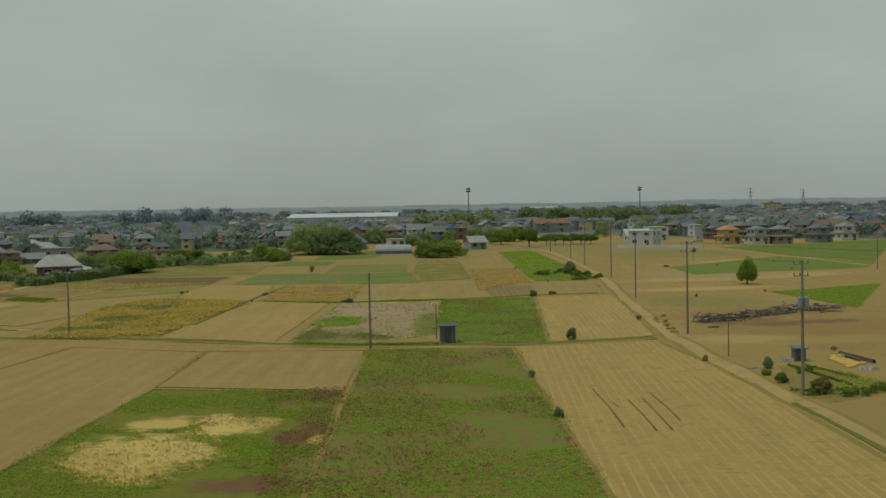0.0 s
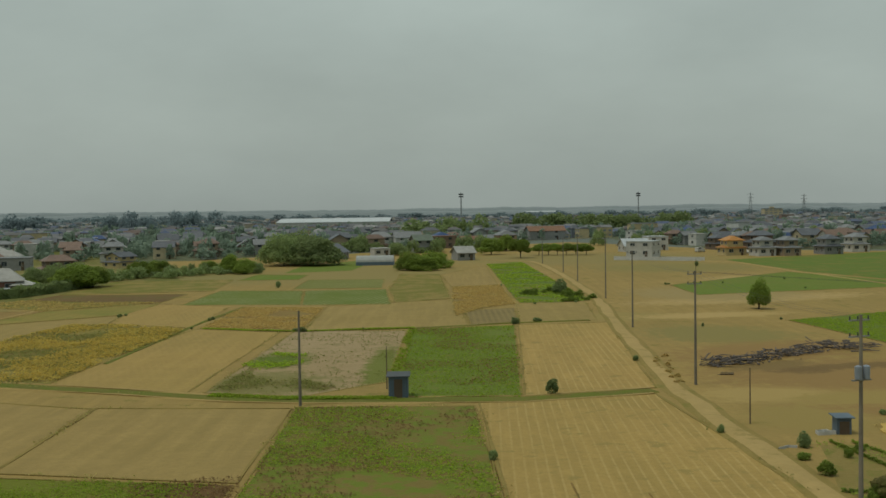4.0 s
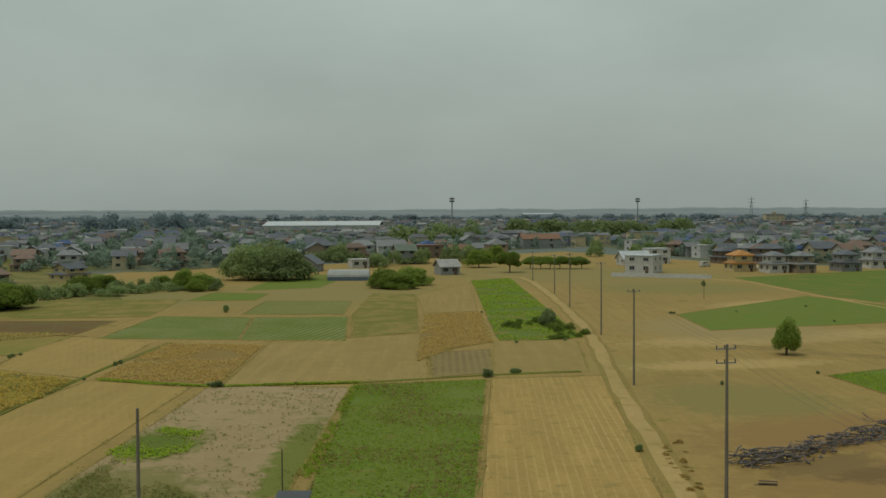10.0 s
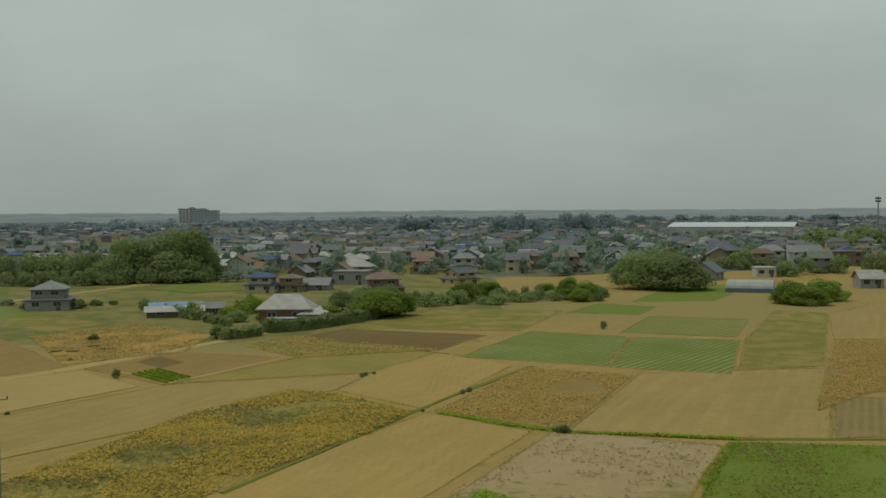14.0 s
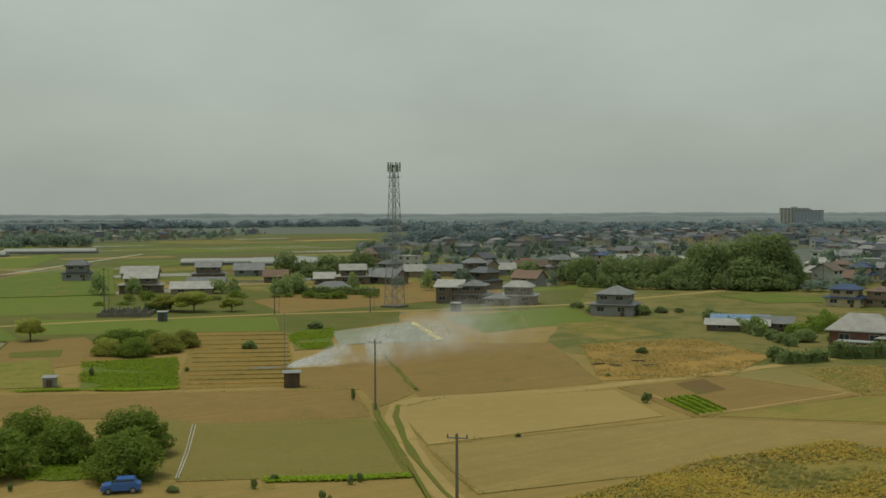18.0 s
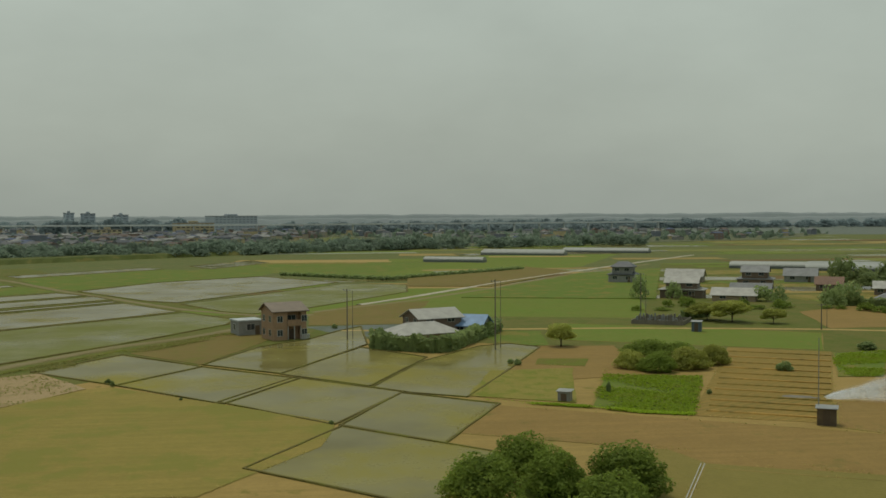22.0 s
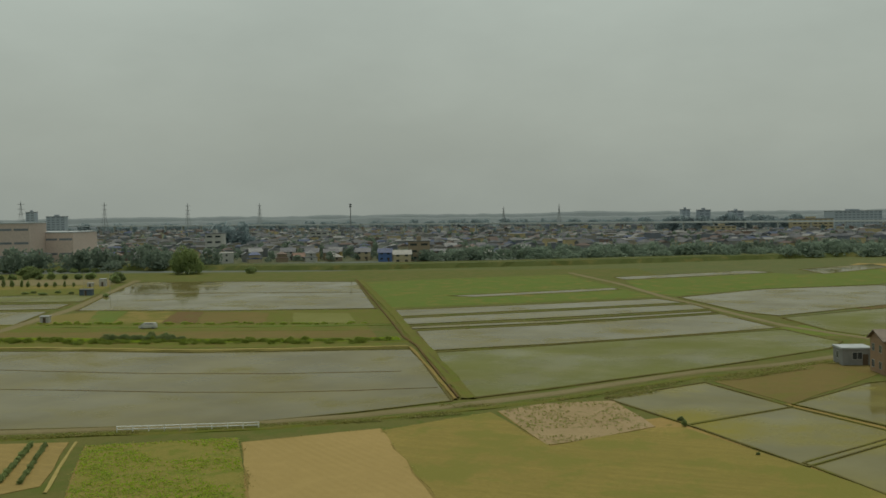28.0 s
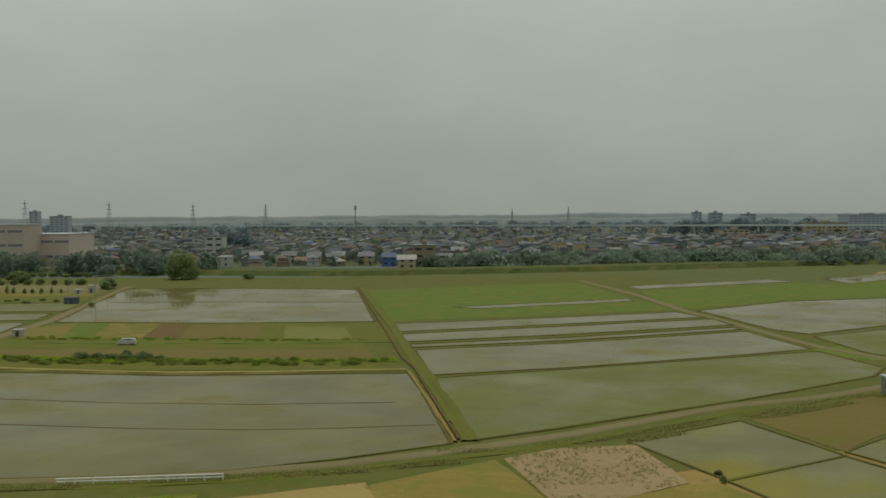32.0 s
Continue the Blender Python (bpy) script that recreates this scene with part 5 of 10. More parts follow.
def smoke_matter(name, thick):
    """Thin drifting smoke: dense at the fire, thinning along the plume and towards its rim, broken up into wisps."""
    m = bpy.data.materials.new(name)
    m.use_nodes = True
    n, l = m.node_tree.nodes, m.node_tree.links
    n.clear()
    out = n.new("ShaderNodeOutputMaterial")
    mix = n.new("ShaderNodeMixShader")
    clear = n.new("ShaderNodeBsdfTransparent")
    pale = n.new("ShaderNodeBsdfTranslucent")
    pale.inputs["Color"].default_value = (0.80, 0.82, 0.85, 1)
    flat = n.new("ShaderNodeBsdfDiffuse")
    flat.inputs["Color"].default_value = (0.80, 0.82, 0.85, 1)
    body = n.new("ShaderNodeMixShader")
    body.inputs[0].default_value = 0.5
    l.new(flat.outputs[0], body.inputs[1])
    l.new(pale.outputs[0], body.inputs[2])
    uv = n.new("ShaderNodeUVMap")
    uv.uv_map = "plume"
    sep = n.new("ShaderNodeSeparateXYZ")
    l.new(uv.outputs[0], sep.inputs[0])
    rim = n.new("ShaderNodeMapRange")
    rim.interpolation_type = "SMOOTHERSTEP"
    rim.inputs["From Min"].default_value, rim.inputs["From Max"].default_value = 1.0, 0.15
    l.new(sep.outputs["Y"], rim.inputs[0])
    fade = n.new("ShaderNodeMapRange")
    fade.inputs["From Min"].default_value, fade.inputs["From Max"].default_value = 1.0, 0.0
    l.new(sep.outputs["X"], fade.inputs[0])
    thin = n.new("ShaderNodeMath")
    thin.operation = "POWER"
    thin.inputs[1].default_value = 1.25
    l.new(fade.outputs[0], thin.inputs[0])
    p = n.new("ShaderNodeNewGeometry").outputs["Position"]
    wisps = spots(n, l, p, 0.20, 0.38, 0.62, 5)
    l.new(scaled(n, l, scaled(n, l, scaled(n, l, wisps, rim.outputs[0]), thin.outputs[0]), thick), mix.inputs[0])
    l.new(clear.outputs[0], mix.inputs[1])
    l.new(body.outputs[0], mix.inputs[2])
    l.new(mix.outputs[0], out.inputs["Surface"])
    return m


def smoke_plume(x, y, turn):
    """A low plume of smoke from a field fire: billowing layers one behind the other that widen as they drift."""
    ob = root("smoke_plume", at(x, y, 0, turn), "thin white smoke drifting from a small field fire", "smoke")
    ash = bmesh.new()
    rnd = random.Random(2)
    ring = [ash.verts.new((2.6 * math.cos(k * 0.52) * rnd.uniform(0.7, 1.1) - 3.5, 1.4 * math.sin(k * 0.52) * rnd.uniform(0.7, 1.1), 0.16)) for k in range(12)]
    ash.faces.new(ring)
    part("ash", ash, CONCRETE, ob)
    n, sides = 40, 12
    for k, side in enumerate((-0.9, -0.3, 0.3, 0.9)):
        bm = bmesh.new()
        tag = bm.loops.layers.uv.new("plume")
        rows = []
        for i in range(n + 1):
            u = i / n
            cx, cz = 44 * u, 0.25 + 9.0 * u ** 0.95
            r = 0.35 + 8.0 * u ** 0.85
            rows.append([])
            for j in range(sides + 1):
                v = 2 * j / sides - 1
                z = cz + v * r * (1 + 0.3 * noise.noise((cx * 0.16, v, k * 3.0)))
                depth = side * r * 0.55 + (1 - v * v) * r * 0.35 * (1 if side > 0 else -1) + 0.5 * r * noise.noise((cx * 0.2, z * 0.25, k * 5.0))
                rows[-1].append((bm.verts.new((cx + 0.7 * noise.noise((cx * 0.3, v * 2, 5.0 + k)), depth, max(0.06, z))), u, abs(v)))
        for i in range(n):
            for j in range(sides):
                corner = (rows[i][j], rows[i + 1][j], rows[i + 1][j + 1], rows[i][j + 1])
                f = bm.faces.new([c[0] for c in corner])
                for loop, c in zip(f.loops, corner):
                    loop[tag].uv = (c[1], c[2])
        part("swell", bm, smoke_matter("smoke_layer", 0.85), ob).visible_shadow = False
    return ob


field('dry_ground', [(-133.4, 229.3), (-263.9, 374.0), (-254.3, 430.6), (-160.7, 509.3), (-103.2, 422.5), (-62.7, 306.4), (-86.2, 256.9), (-97.0, 232.6)], YARD, 0.010, 'dry olive ground round farmhouses')
field('stubble_field', [(-28.9, 59.6), (-49.1, 101.9), (-46.1, 132.5), (-28.3, 125.4), (-27.4, 100.2)], TAN_GREY, 0.011, 'pale stubble field with faint sowing lines')
margin([(-28.9, 59.6), (-49.1, 101.9), (-46.1, 132.5), (-28.3, 125.4), (-27.4, 100.2)])
field('stubble_field', [(-27.4, 100.8), (-28.0, 125.8), (-9.4, 124.3), (-9.3, 97.0)], TAN_GREY, 0.017, 'bare grey-tan field with fine raked lines')
margin([(-27.4, 100.8), (-28.0, 125.8), (-9.4, 124.3), (-9.3, 97.0)])
field('weed_field', [(-27.1, 53.9), (-28.9, 67.0), (-27.3, 99.5), (-9.4, 96.4), (-8.1, 52.8)], WEED_YELLOW, 0.012, 'rough green plot with straw-yellow dead grass patches')
margin([(-27.1, 53.9), (-28.9, 67.0), (-27.3, 99.5), (-9.4, 96.4), (-8.1, 52.8)])
tufts('weeds', [(-27.1, 53.9), (-28.9, 67.0), (-27.3, 99.5), (-9.4, 96.4), (-8.1, 52.8)], 10332, 0.09, GRASS_LEAF, 'tufts of grass and weeds on a rough plot', 1, 0.15, 0.8, [[(-25.2, 69.4), (-26.8, 80.0), (-20.3, 79.4), (-15.6, 73.5), (-16.7, 68.1), (-20.5, 65.6)], [(-24.5, 82.3), (-21.4, 85.3), (-19.9, 81.6), (-23.3, 79.9)], [(-19.5, 83.6), (-17.9, 86.4), (-13.7, 83.5), (-13.8, 78.1), (-17.4, 78.0)]])
field('weed_field', [(-9.1, 124.7), (7.6, 124.4), (9.4, 51.7), (-8.1, 52.8)], WEED_GREEN, 0.018, 'overgrown green plot with brown bare patches')
margin([(-9.1, 124.7), (7.6, 124.4), (9.4, 51.7), (-8.1, 52.8)])
tufts('weeds', [(-9.1, 124.7), (7.6, 124.4), (9.4, 51.7), (-8.1, 52.8)], 12500, 0.09, GRASS_LEAF, 'tufts of grass and weeds on a rough plot', 2, 0.22, 0.7)
field('stubble_field', [(8.1, 126.3), (25.4, 129.7), (30.0, 62.2), (23.0, 47.7), (9.5, 48.4)], TAN_WARM, 0.014, 'dry tan stubble field with tractor ruts')
margin([(8.1, 126.3), (25.4, 129.7), (30.0, 62.2), (23.0, 47.7), (9.5, 48.4)])
field('weed_field', [(-0.2, 189.6), (15.9, 193.1), (12.3, 128.7), (0.2, 129.1)], GREEN_CROP, 0.030, 'green fallow field of low grass')
margin([(-0.2, 189.6), (15.9, 193.1), (12.3, 128.7), (0.2, 129.1)])
tufts('weeds', [(-0.2, 189.6), (15.9, 193.1), (12.3, 128.7), (0.2, 129.1)], 6500, 0.11, GRASS_LEAF, 'tufts of grass and weeds on a rough plot', 3, 0.05, 0.7)
field('stubble_field', [(16.6, 193.8), (30.9, 195.9), (26.2, 132.9), (12.6, 128.8)], TAN_WARM, 0.021, 'dry tan stubble field with pale furrows')
margin([(16.6, 193.8), (30.9, 195.9), (26.2, 132.9), (12.6, 128.8)])
field('fallow_field', [(-18.0, 189.6), (-0.8, 187.7), (-1.4, 139.2), (-9.2, 130.9), (-19.6, 133.7)], PINK_BARE, 0.021, 'pale pinkish bare field with weed tufts')
margin([(-18.0, 189.6), (-0.8, 187.7), (-1.4, 139.2), (-9.2, 130.9), (-19.6, 133.7)])
tufts('weeds', [(-18.0, 189.6), (-0.8, 187.7), (-1.4, 139.2), (-9.2, 130.9), (-19.6, 133.7)], 1100, 0.13, WEED_LEAF, 'tufts of grass and weeds on a field', 4, 0.12, 1.2)
field('stubble_field', [(-34.3, 194.1), (-20.1, 188.2), (-21.5, 132.8), (-40.3, 137.9), (-39.9, 141.9)], TAN_STRIPE, 0.017, 'plain tan ploughed field')
margin([(-34.3, 194.1), (-20.1, 188.2), (-21.5, 132.8), (-40.3, 137.9), (-39.9, 141.9)])
field('dry_grass_field', [(-59.4, 183.6), (-56.6, 202.3), (-48.8, 201.3), (-36.1, 193.8), (-35.7, 181.0), (-37.0, 167.3), (-38.1, 138.7), (-47.2, 140.1), (-55.6, 142.5), (-56.7, 158.4)], GOLD, 0.028, 'strip of golden dry wild grass')
margin([(-59.4, 183.6), (-56.6, 202.3), (-48.8, 201.3), (-36.1, 193.8), (-35.7, 181.0), (-37.0, 167.3), (-38.1, 138.7), (-47.2, 140.1), (-55.6, 142.5), (-56.7, 158.4)])
tufts('weeds', [(-59.4, 183.6), (-56.6, 202.3), (-48.8, 201.3), (-36.1, 193.8), (-35.7, 181.0), (-37.0, 167.3), (-38.1, 138.7), (-47.2, 140.1), (-55.6, 142.5), (-56.7, 158.4)], 9500, 0.19, GOLD_LEAF, 'golden dry wild grass', 5, 0.16, 2.0)
tufts('weeds', [(-59.4, 183.6), (-56.6, 202.3), (-48.8, 201.3), (-36.1, 193.8), (-35.7, 181.0), (-37.0, 167.3), (-38.1, 138.7), (-47.2, 140.1), (-55.6, 142.5), (-56.7, 158.4)], 4200, 0.20, WEED_LEAF, 'pale and greenish weeds among golden grass', 63, 0.22, 1.2)
field('dry_grass_field', [(-33.7, 195.1), (-33.7, 231.4), (-18.0, 228.8), (-17.2, 189.2)], RUST, 0.029, 'plot of dry orange-brown weeds')
margin([(-33.7, 195.1), (-33.7, 231.4), (-18.0, 228.8), (-17.2, 189.2)])
tufts('weeds', [(-33.7, 195.1), (-33.7, 231.4), (-18.0, 228.8), (-17.2, 189.2)], 6000, 0.17, RUST_LEAF, 'dry orange-brown weeds', 6, 0.12, 0.6)
field('crop_field', [(-47.4, 239.1), (-47.5, 277.4), (-27.6, 273.5), (-23.3, 236.2)], CROP_ROWS, 0.035, 'green vegetable field with pale rows')
margin([(-47.4, 239.1), (-47.5, 277.4), (-27.6, 273.5), (-23.3, 236.2)])
field('crop_field', [(-22.9, 235.7), (-27.2, 273.6), (-8.4, 274.6), (-5.4, 234.5)], CROP_ROWS, 0.035, 'green vegetable field with pale rows')
margin([(-22.9, 235.7), (-27.2, 273.6), (-8.4, 274.6), (-5.4, 234.5)])
field('stubble_field', [(-16.7, 189.3), (-17.4, 231.3), (7.5, 245.0), (8.8, 193.4)], TAN, 0.021, 'plain tan bare field')
margin([(-16.7, 189.3), (-17.4, 231.3), (7.5, 245.0), (8.8, 193.4)])
field('dry_grass_field', [(7.2, 278.8), (18.5, 283.1), (18.6, 231.3), (12.1, 223.7), (7.0, 209.7), (6.7, 240.3)], RUST, 0.037, 'plot of rust-brown dry weeds')
margin([(7.2, 278.8), (18.5, 283.1), (18.6, 231.3), (12.1, 223.7), (7.0, 209.7), (6.7, 240.3)])
tufts('weeds', [(7.2, 278.8), (18.5, 283.1), (18.6, 231.3), (12.1, 223.7), (7.0, 209.7), (6.7, 240.3)], 6500, 0.17, RUST_LEAF, 'dry rust-brown weeds', 7, 0.05, 0.7)
field('crop_field', [(-30.8, 279.9), (-31.4, 313.4), (-10.8, 312.1), (-9.7, 279.2)], CROP_PALE, 0.033, 'pale green crop field in rows')
margin([(-30.8, 279.9), (-31.4, 313.4), (-10.8, 312.1), (-9.7, 279.2)])
field('stubble_field', [(-7.8, 275.7), (-7.1, 334.4), (4.0, 330.4), (6.4, 246.7), (-4.8, 237.8)], TAN_GREEN, 0.029, 'dry tan plot with sparse weeds')
margin([(-7.8, 275.7), (-7.1, 334.4), (4.0, 330.4), (6.4, 246.7), (-4.8, 237.8)])
field('stubble_field', [(4.3, 329.0), (18.7, 374.6), (18.1, 285.0), (6.9, 280.7)], TAN_GREY, 0.029, 'bare grey-brown plot')
margin([(4.3, 329.0), (18.7, 374.6), (18.1, 285.0), (6.9, 280.7)])
field('weed_field', [(19.6, 384.3), (32.0, 394.3), (33.8, 237.0), (26.7, 233.2), (19.7, 233.7)], GREEN_BRIGHT, 0.040, 'bright green weedy strip beside the road')
margin([(19.6, 384.3), (32.0, 394.3), (33.8, 237.0), (26.7, 233.2), (19.7, 233.7)])
tufts('weeds', [(19.6, 384.3), (32.0, 394.3), (33.8, 237.0), (26.7, 233.2), (19.7, 233.7)], 4200, 0.23, GRASS_LEAF, 'tufts of grass and weeds on a rough plot', 8, 0.1, 0.8)
field('garden_plot', [(8.6, 219.0), (17.8, 222.5), (17.1, 198.9), (9.2, 194.8)], ROWS_GREY, 0.036, 'small grey garden plot in ridges')
margin([(8.6, 219.0), (17.8, 222.5), (17.1, 198.9), (9.2, 194.8)])
field('stubble_field', [(18.8, 231.4), (32.5, 234.4), (29.8, 199.6), (17.1, 196.6)], TAN, 0.032, 'dry tan stubble plot')
margin([(18.8, 231.4), (32.5, 234.4), (29.8, 199.6), (17.1, 196.6)])
field('dark_field', [(-85.4, 252.8), (-82.9, 270.1), (-53.0, 268.2), (-53.6, 246.1)], DARK_SOIL, 0.033, 'strip of dark turned soil')
margin([(-85.4, 252.8), (-82.9, 270.1), (-53.0, 268.2), (-53.6, 246.1)])
field('stubble_field', [(-83.3, 271.1), (-84.6, 317.9), (-52.5, 319.4), (-49.0, 277.1)], TAN_GREEN, 0.033, 'dry field with greenish stubble')
margin([(-83.3, 271.1), (-84.6, 317.9), (-52.5, 319.4), (-49.0, 277.1)])
field('crop_field', [(-50.7, 315.3), (-49.3, 341.3), (-34.1, 335.7), (-34.2, 315.7)], GREEN_CROP, 0.034, 'green vegetable strip')
margin([(-50.7, 315.3), (-49.3, 341.3), (-34.1, 335.7), (-34.2, 315.7)])
field('crop_field', [(-42.6, 348.0), (-42.6, 385.2), (-26.4, 424.3), (-21.7, 382.1), (-23.4, 357.1)], GREEN_CROP, 0.035, 'green vegetable plot')
field('crop_field', [(58.0, 275.3), (99.3, 319.4), (112.1, 279.5), (103.4, 260.3), (57.5, 246.2)], GREEN_CROP, 0.041, 'green crop strip')
margin([(58.0, 275.3), (99.3, 319.4), (112.1, 279.5), (103.4, 260.3), (57.5, 246.2)])
field('crop_field', [(101.1, 390.7), (185.6, 441.5), (113.3, 282.2), (104.0, 320.7)], GREEN_BRIGHT, 0.037, 'bright green rice field')
field('crop_field', [(59.5, 194.6), (84.9, 208.7), (63.1, 163.7)], GREEN_CROP, 0.037, 'green crop field')
margin([(59.5, 194.6), (84.9, 208.7), (63.1, 163.7)])
tufts('weeds', [(59.5, 194.6), (84.9, 208.7), (63.1, 163.7)], 5013, 0.11, GRASS_LEAF, 'tufts of grass and weeds on a field', 9, 0.05, 0.7)
field('garden_plot', [(-95.2, 209.4), (-93.4, 230.0), (-71.3, 229.4), (-74.5, 200.5)], BROWN_WARM, 0.044, 'brown garden plot with vegetable rows')
margin([(-95.2, 209.4), (-93.4, 230.0), (-71.3, 229.4), (-74.5, 200.5)])
field('garden_plot', [(-85.5, 207.3), (-85.4, 212.6), (-74.5, 206.1), (-75.3, 202.6)], GREEN_CROP, 0.065, 'rows of green vegetables')
margin([(-85.5, 207.3), (-85.4, 212.6), (-74.5, 206.1), (-75.3, 202.6)])
tufts('weeds', [(-85.5, 207.3), (-85.4, 212.6), (-74.5, 206.1), (-75.3, 202.6)], 587, 0.11, GRASS_LEAF, 'tufts of grass and weeds on a field', 10, 0.05, 0.7)
field('dry_grass_field', [(-133.5, 239.8), (-126.6, 264.3), (-102.4, 253.2), (-92.7, 230.5), (-101.2, 211.8)], STRAW, 0.041, 'plot of straw and rubble')
margin([(-133.5, 239.8), (-126.6, 264.3), (-102.4, 253.2), (-92.7, 230.5), (-101.2, 211.8)])
tufts('weeds', [(-133.5, 239.8), (-126.6, 264.3), (-102.4, 253.2), (-92.7, 230.5), (-101.2, 211.8)], 2400, 0.24, STRAW_LEAF, 'tufts of grass and weeds on a field', 11, 0.1, 0.5)
field('dark_field', [(-134.8, 196.6), (-155.7, 214.1), (-139.5, 237.5), (-99.6, 210.8), (-105.7, 183.5)], BROWN_WARM, 0.041, 'warm brown bare field')
margin([(-134.8, 196.6), (-155.7, 214.1), (-139.5, 237.5), (-99.6, 210.8), (-105.7, 183.5)])
field('stubble_field', [(-101.2, 176.1), (-103.6, 185.2), (-94.5, 207.8), (-77.5, 198.6), (-81.8, 167.0)], TAN_LIGHT, 0.042, 'light sandy field')
margin([(-101.2, 176.1), (-103.6, 185.2), (-94.5, 207.8), (-77.5, 198.6), (-81.8, 167.0)])
field('stubble_field', [(-117.1, 148.6), (-97.4, 170.3), (-76.4, 160.1), (-82.0, 143.0), (-87.3, 136.3)], OLIVE, 0.043, 'olive green stubble field')
margin([(-117.1, 148.6), (-97.4, 170.3), (-76.4, 160.1), (-82.0, 143.0), (-87.3, 136.3)])
field('crop_field', [(-191.8, 275.1), (-190.3, 293.3), (-159.4, 270.5), (-162.3, 252.2)], GREEN_BRIGHT, 0.044, 'bright green plot')
margin([(-191.8, 275.1), (-190.3, 293.3), (-159.4, 270.5), (-162.3, 252.2)])
field('garden_plot', [(-196.8, 192.5), (-187.4, 208.2), (-124.5, 175.4), (-132.0, 160.8)], TERRACE, 0.050, 'straw-covered terraced vegetable ridges')
margin([(-196.8, 192.5), (-187.4, 208.2), (-124.5, 175.4), (-132.0, 160.8)])
field('weed_field', [(-167.2, 159.6), (-162.7, 174.0), (-131.9, 160.9), (-139.5, 149.9)], GREEN_BRIGHT, 0.055, 'bright green weedy plot')
margin([(-167.2, 159.6), (-162.7, 174.0), (-131.9, 160.9), (-139.5, 149.9)])
tufts('weeds', [(-167.2, 159.6), (-162.7, 174.0), (-131.9, 160.9), (-139.5, 149.9)], 4200, 0.23, GRASS_LEAF, 'tufts of grass and weeds on a rough plot', 12, 0.1, 0.8)
field('weed_field', [(-173.9, 142.6), (-174.9, 156.7), (-143.2, 148.8), (-151.0, 135.4)], OLIVE_GRASS, 0.092, 'dry yellow-green weedy plot')
field('dark_field', [(-187.2, 153.5), (-185.5, 162.2), (-176.4, 159.0), (-180.2, 151.5)], VERGE, 0.090, 'dark grassy strip beside a plot')
field('dark_field', [(-206.0, 152.0), (-203.0, 172.0), (-166.0, 166.0), (-162.0, 146.0), (-184.0, 144.0)], BROWN_WARM, 0.060, 'brown bare plot beside paddies')
margin([(-179.4, 150.0), (-177.5, 163.4), (-139.5, 149.9), (-150.7, 135.6)])
field('stubble_field', [(-83.3, 140.1), (-105.3, 151.8), (-95.7, 170.2), (-72.7, 158.5)], OLIVE, 0.050, 'olive field of short stubble')
margin([(-83.3, 140.1), (-105.3, 151.8), (-95.7, 170.2), (-72.7, 158.5)])
field('crop_field', [(-247.7, 170.9), (-217.0, 221.6), (-190.0, 208.0), (-214.7, 162.8)], GREEN_CROP, 0.048, 'green vegetable strip')
margin([(-247.7, 170.9), (-217.0, 221.6), (-190.0, 208.0), (-214.7, 162.8)])
field('stubble_field', [(-81.4, 166.5), (-74.2, 201.3), (-53.0, 218.7), (-51.5, 204.4), (-63.2, 158.7)], TAN, 0.044, 'wide tan field with faint lines')
margin([(-81.4, 166.5), (-74.2, 201.3), (-53.0, 218.7), (-51.5, 204.4), (-63.2, 158.7)])
field('stubble_field', [(-53.2, 220.2), (-52.6, 242.6), (-36.7, 232.6), (-35.7, 196.2), (-51.1, 204.7)], TAN_STRIPE, 0.044, 'tan field with faint lines')
margin([(-53.2, 220.2), (-52.6, 242.6), (-36.7, 232.6), (-35.7, 196.2), (-51.1, 204.7)])
field('stubble_field', [(-74.4, 202.8), (-70.9, 229.0), (-52.8, 243.7), (-53.4, 220.0)], OLIVE_TAN, 0.045, 'dry olive-tan field')
margin([(-74.4, 202.8), (-70.9, 229.0), (-52.8, 243.7), (-53.4, 220.0)])
field('stubble_field', [(-90.8, 242.6), (-86.0, 255.9), (-53.6, 245.9), (-71.2, 230.2)], TAN_GREEN, 0.046, 'dry field with greenish stubble')
margin([(-90.8, 242.6), (-86.0, 255.9), (-53.6, 245.9), (-71.2, 230.2)])
tufts('weeds', [(-90.8, 242.6), (-86.0, 255.9), (-53.6, 245.9), (-71.2, 230.2)], 1500, 0.22, STRAW_LEAF, 'tufts of grass and weeds on a field', 13, 0.1, 0.6)
field('dark_field', [(-126.3, 129.6), (-143.5, 137.3), (-116.5, 179.9), (-98.4, 170.8), (-107.0, 152.8), (-113.8, 151.2)], BROWN_WARM, 0.047, 'orange-brown ploughed field')
margin([(-126.3, 129.6), (-143.5, 137.3), (-116.5, 179.9), (-98.4, 170.8), (-107.0, 152.8), (-113.8, 151.2)])
field('dark_field', [(-138.4, 183.3), (-140.4, 200.9), (-109.4, 185.1), (-103.4, 175.5), (-115.9, 180.9), (-122.1, 174.9)], BROWN_WARM, 0.048, 'orange-brown ploughed field')
margin([(-138.4, 183.3), (-140.4, 200.9), (-109.4, 185.1), (-103.4, 175.5), (-115.9, 180.9), (-122.1, 174.9)])
field('crop_field', [(-192.1, 252.4), (-194.2, 292.7), (-163.9, 275.2), (-160.0, 238.3)], GREEN_CROP, 0.053, 'green field beside a pale road')
margin([(-192.1, 252.4), (-194.2, 292.7), (-163.9, 275.2), (-160.0, 238.3)])
field('stubble_field', [(-162.9, 261.4), (-162.4, 275.4), (-135.8, 264.5), (-134.9, 246.1)], TAN_GREEN, 0.054, 'dry field with sparse weeds')
margin([(-162.9, 261.4), (-162.4, 275.4), (-135.8, 264.5), (-134.9, 246.1)])
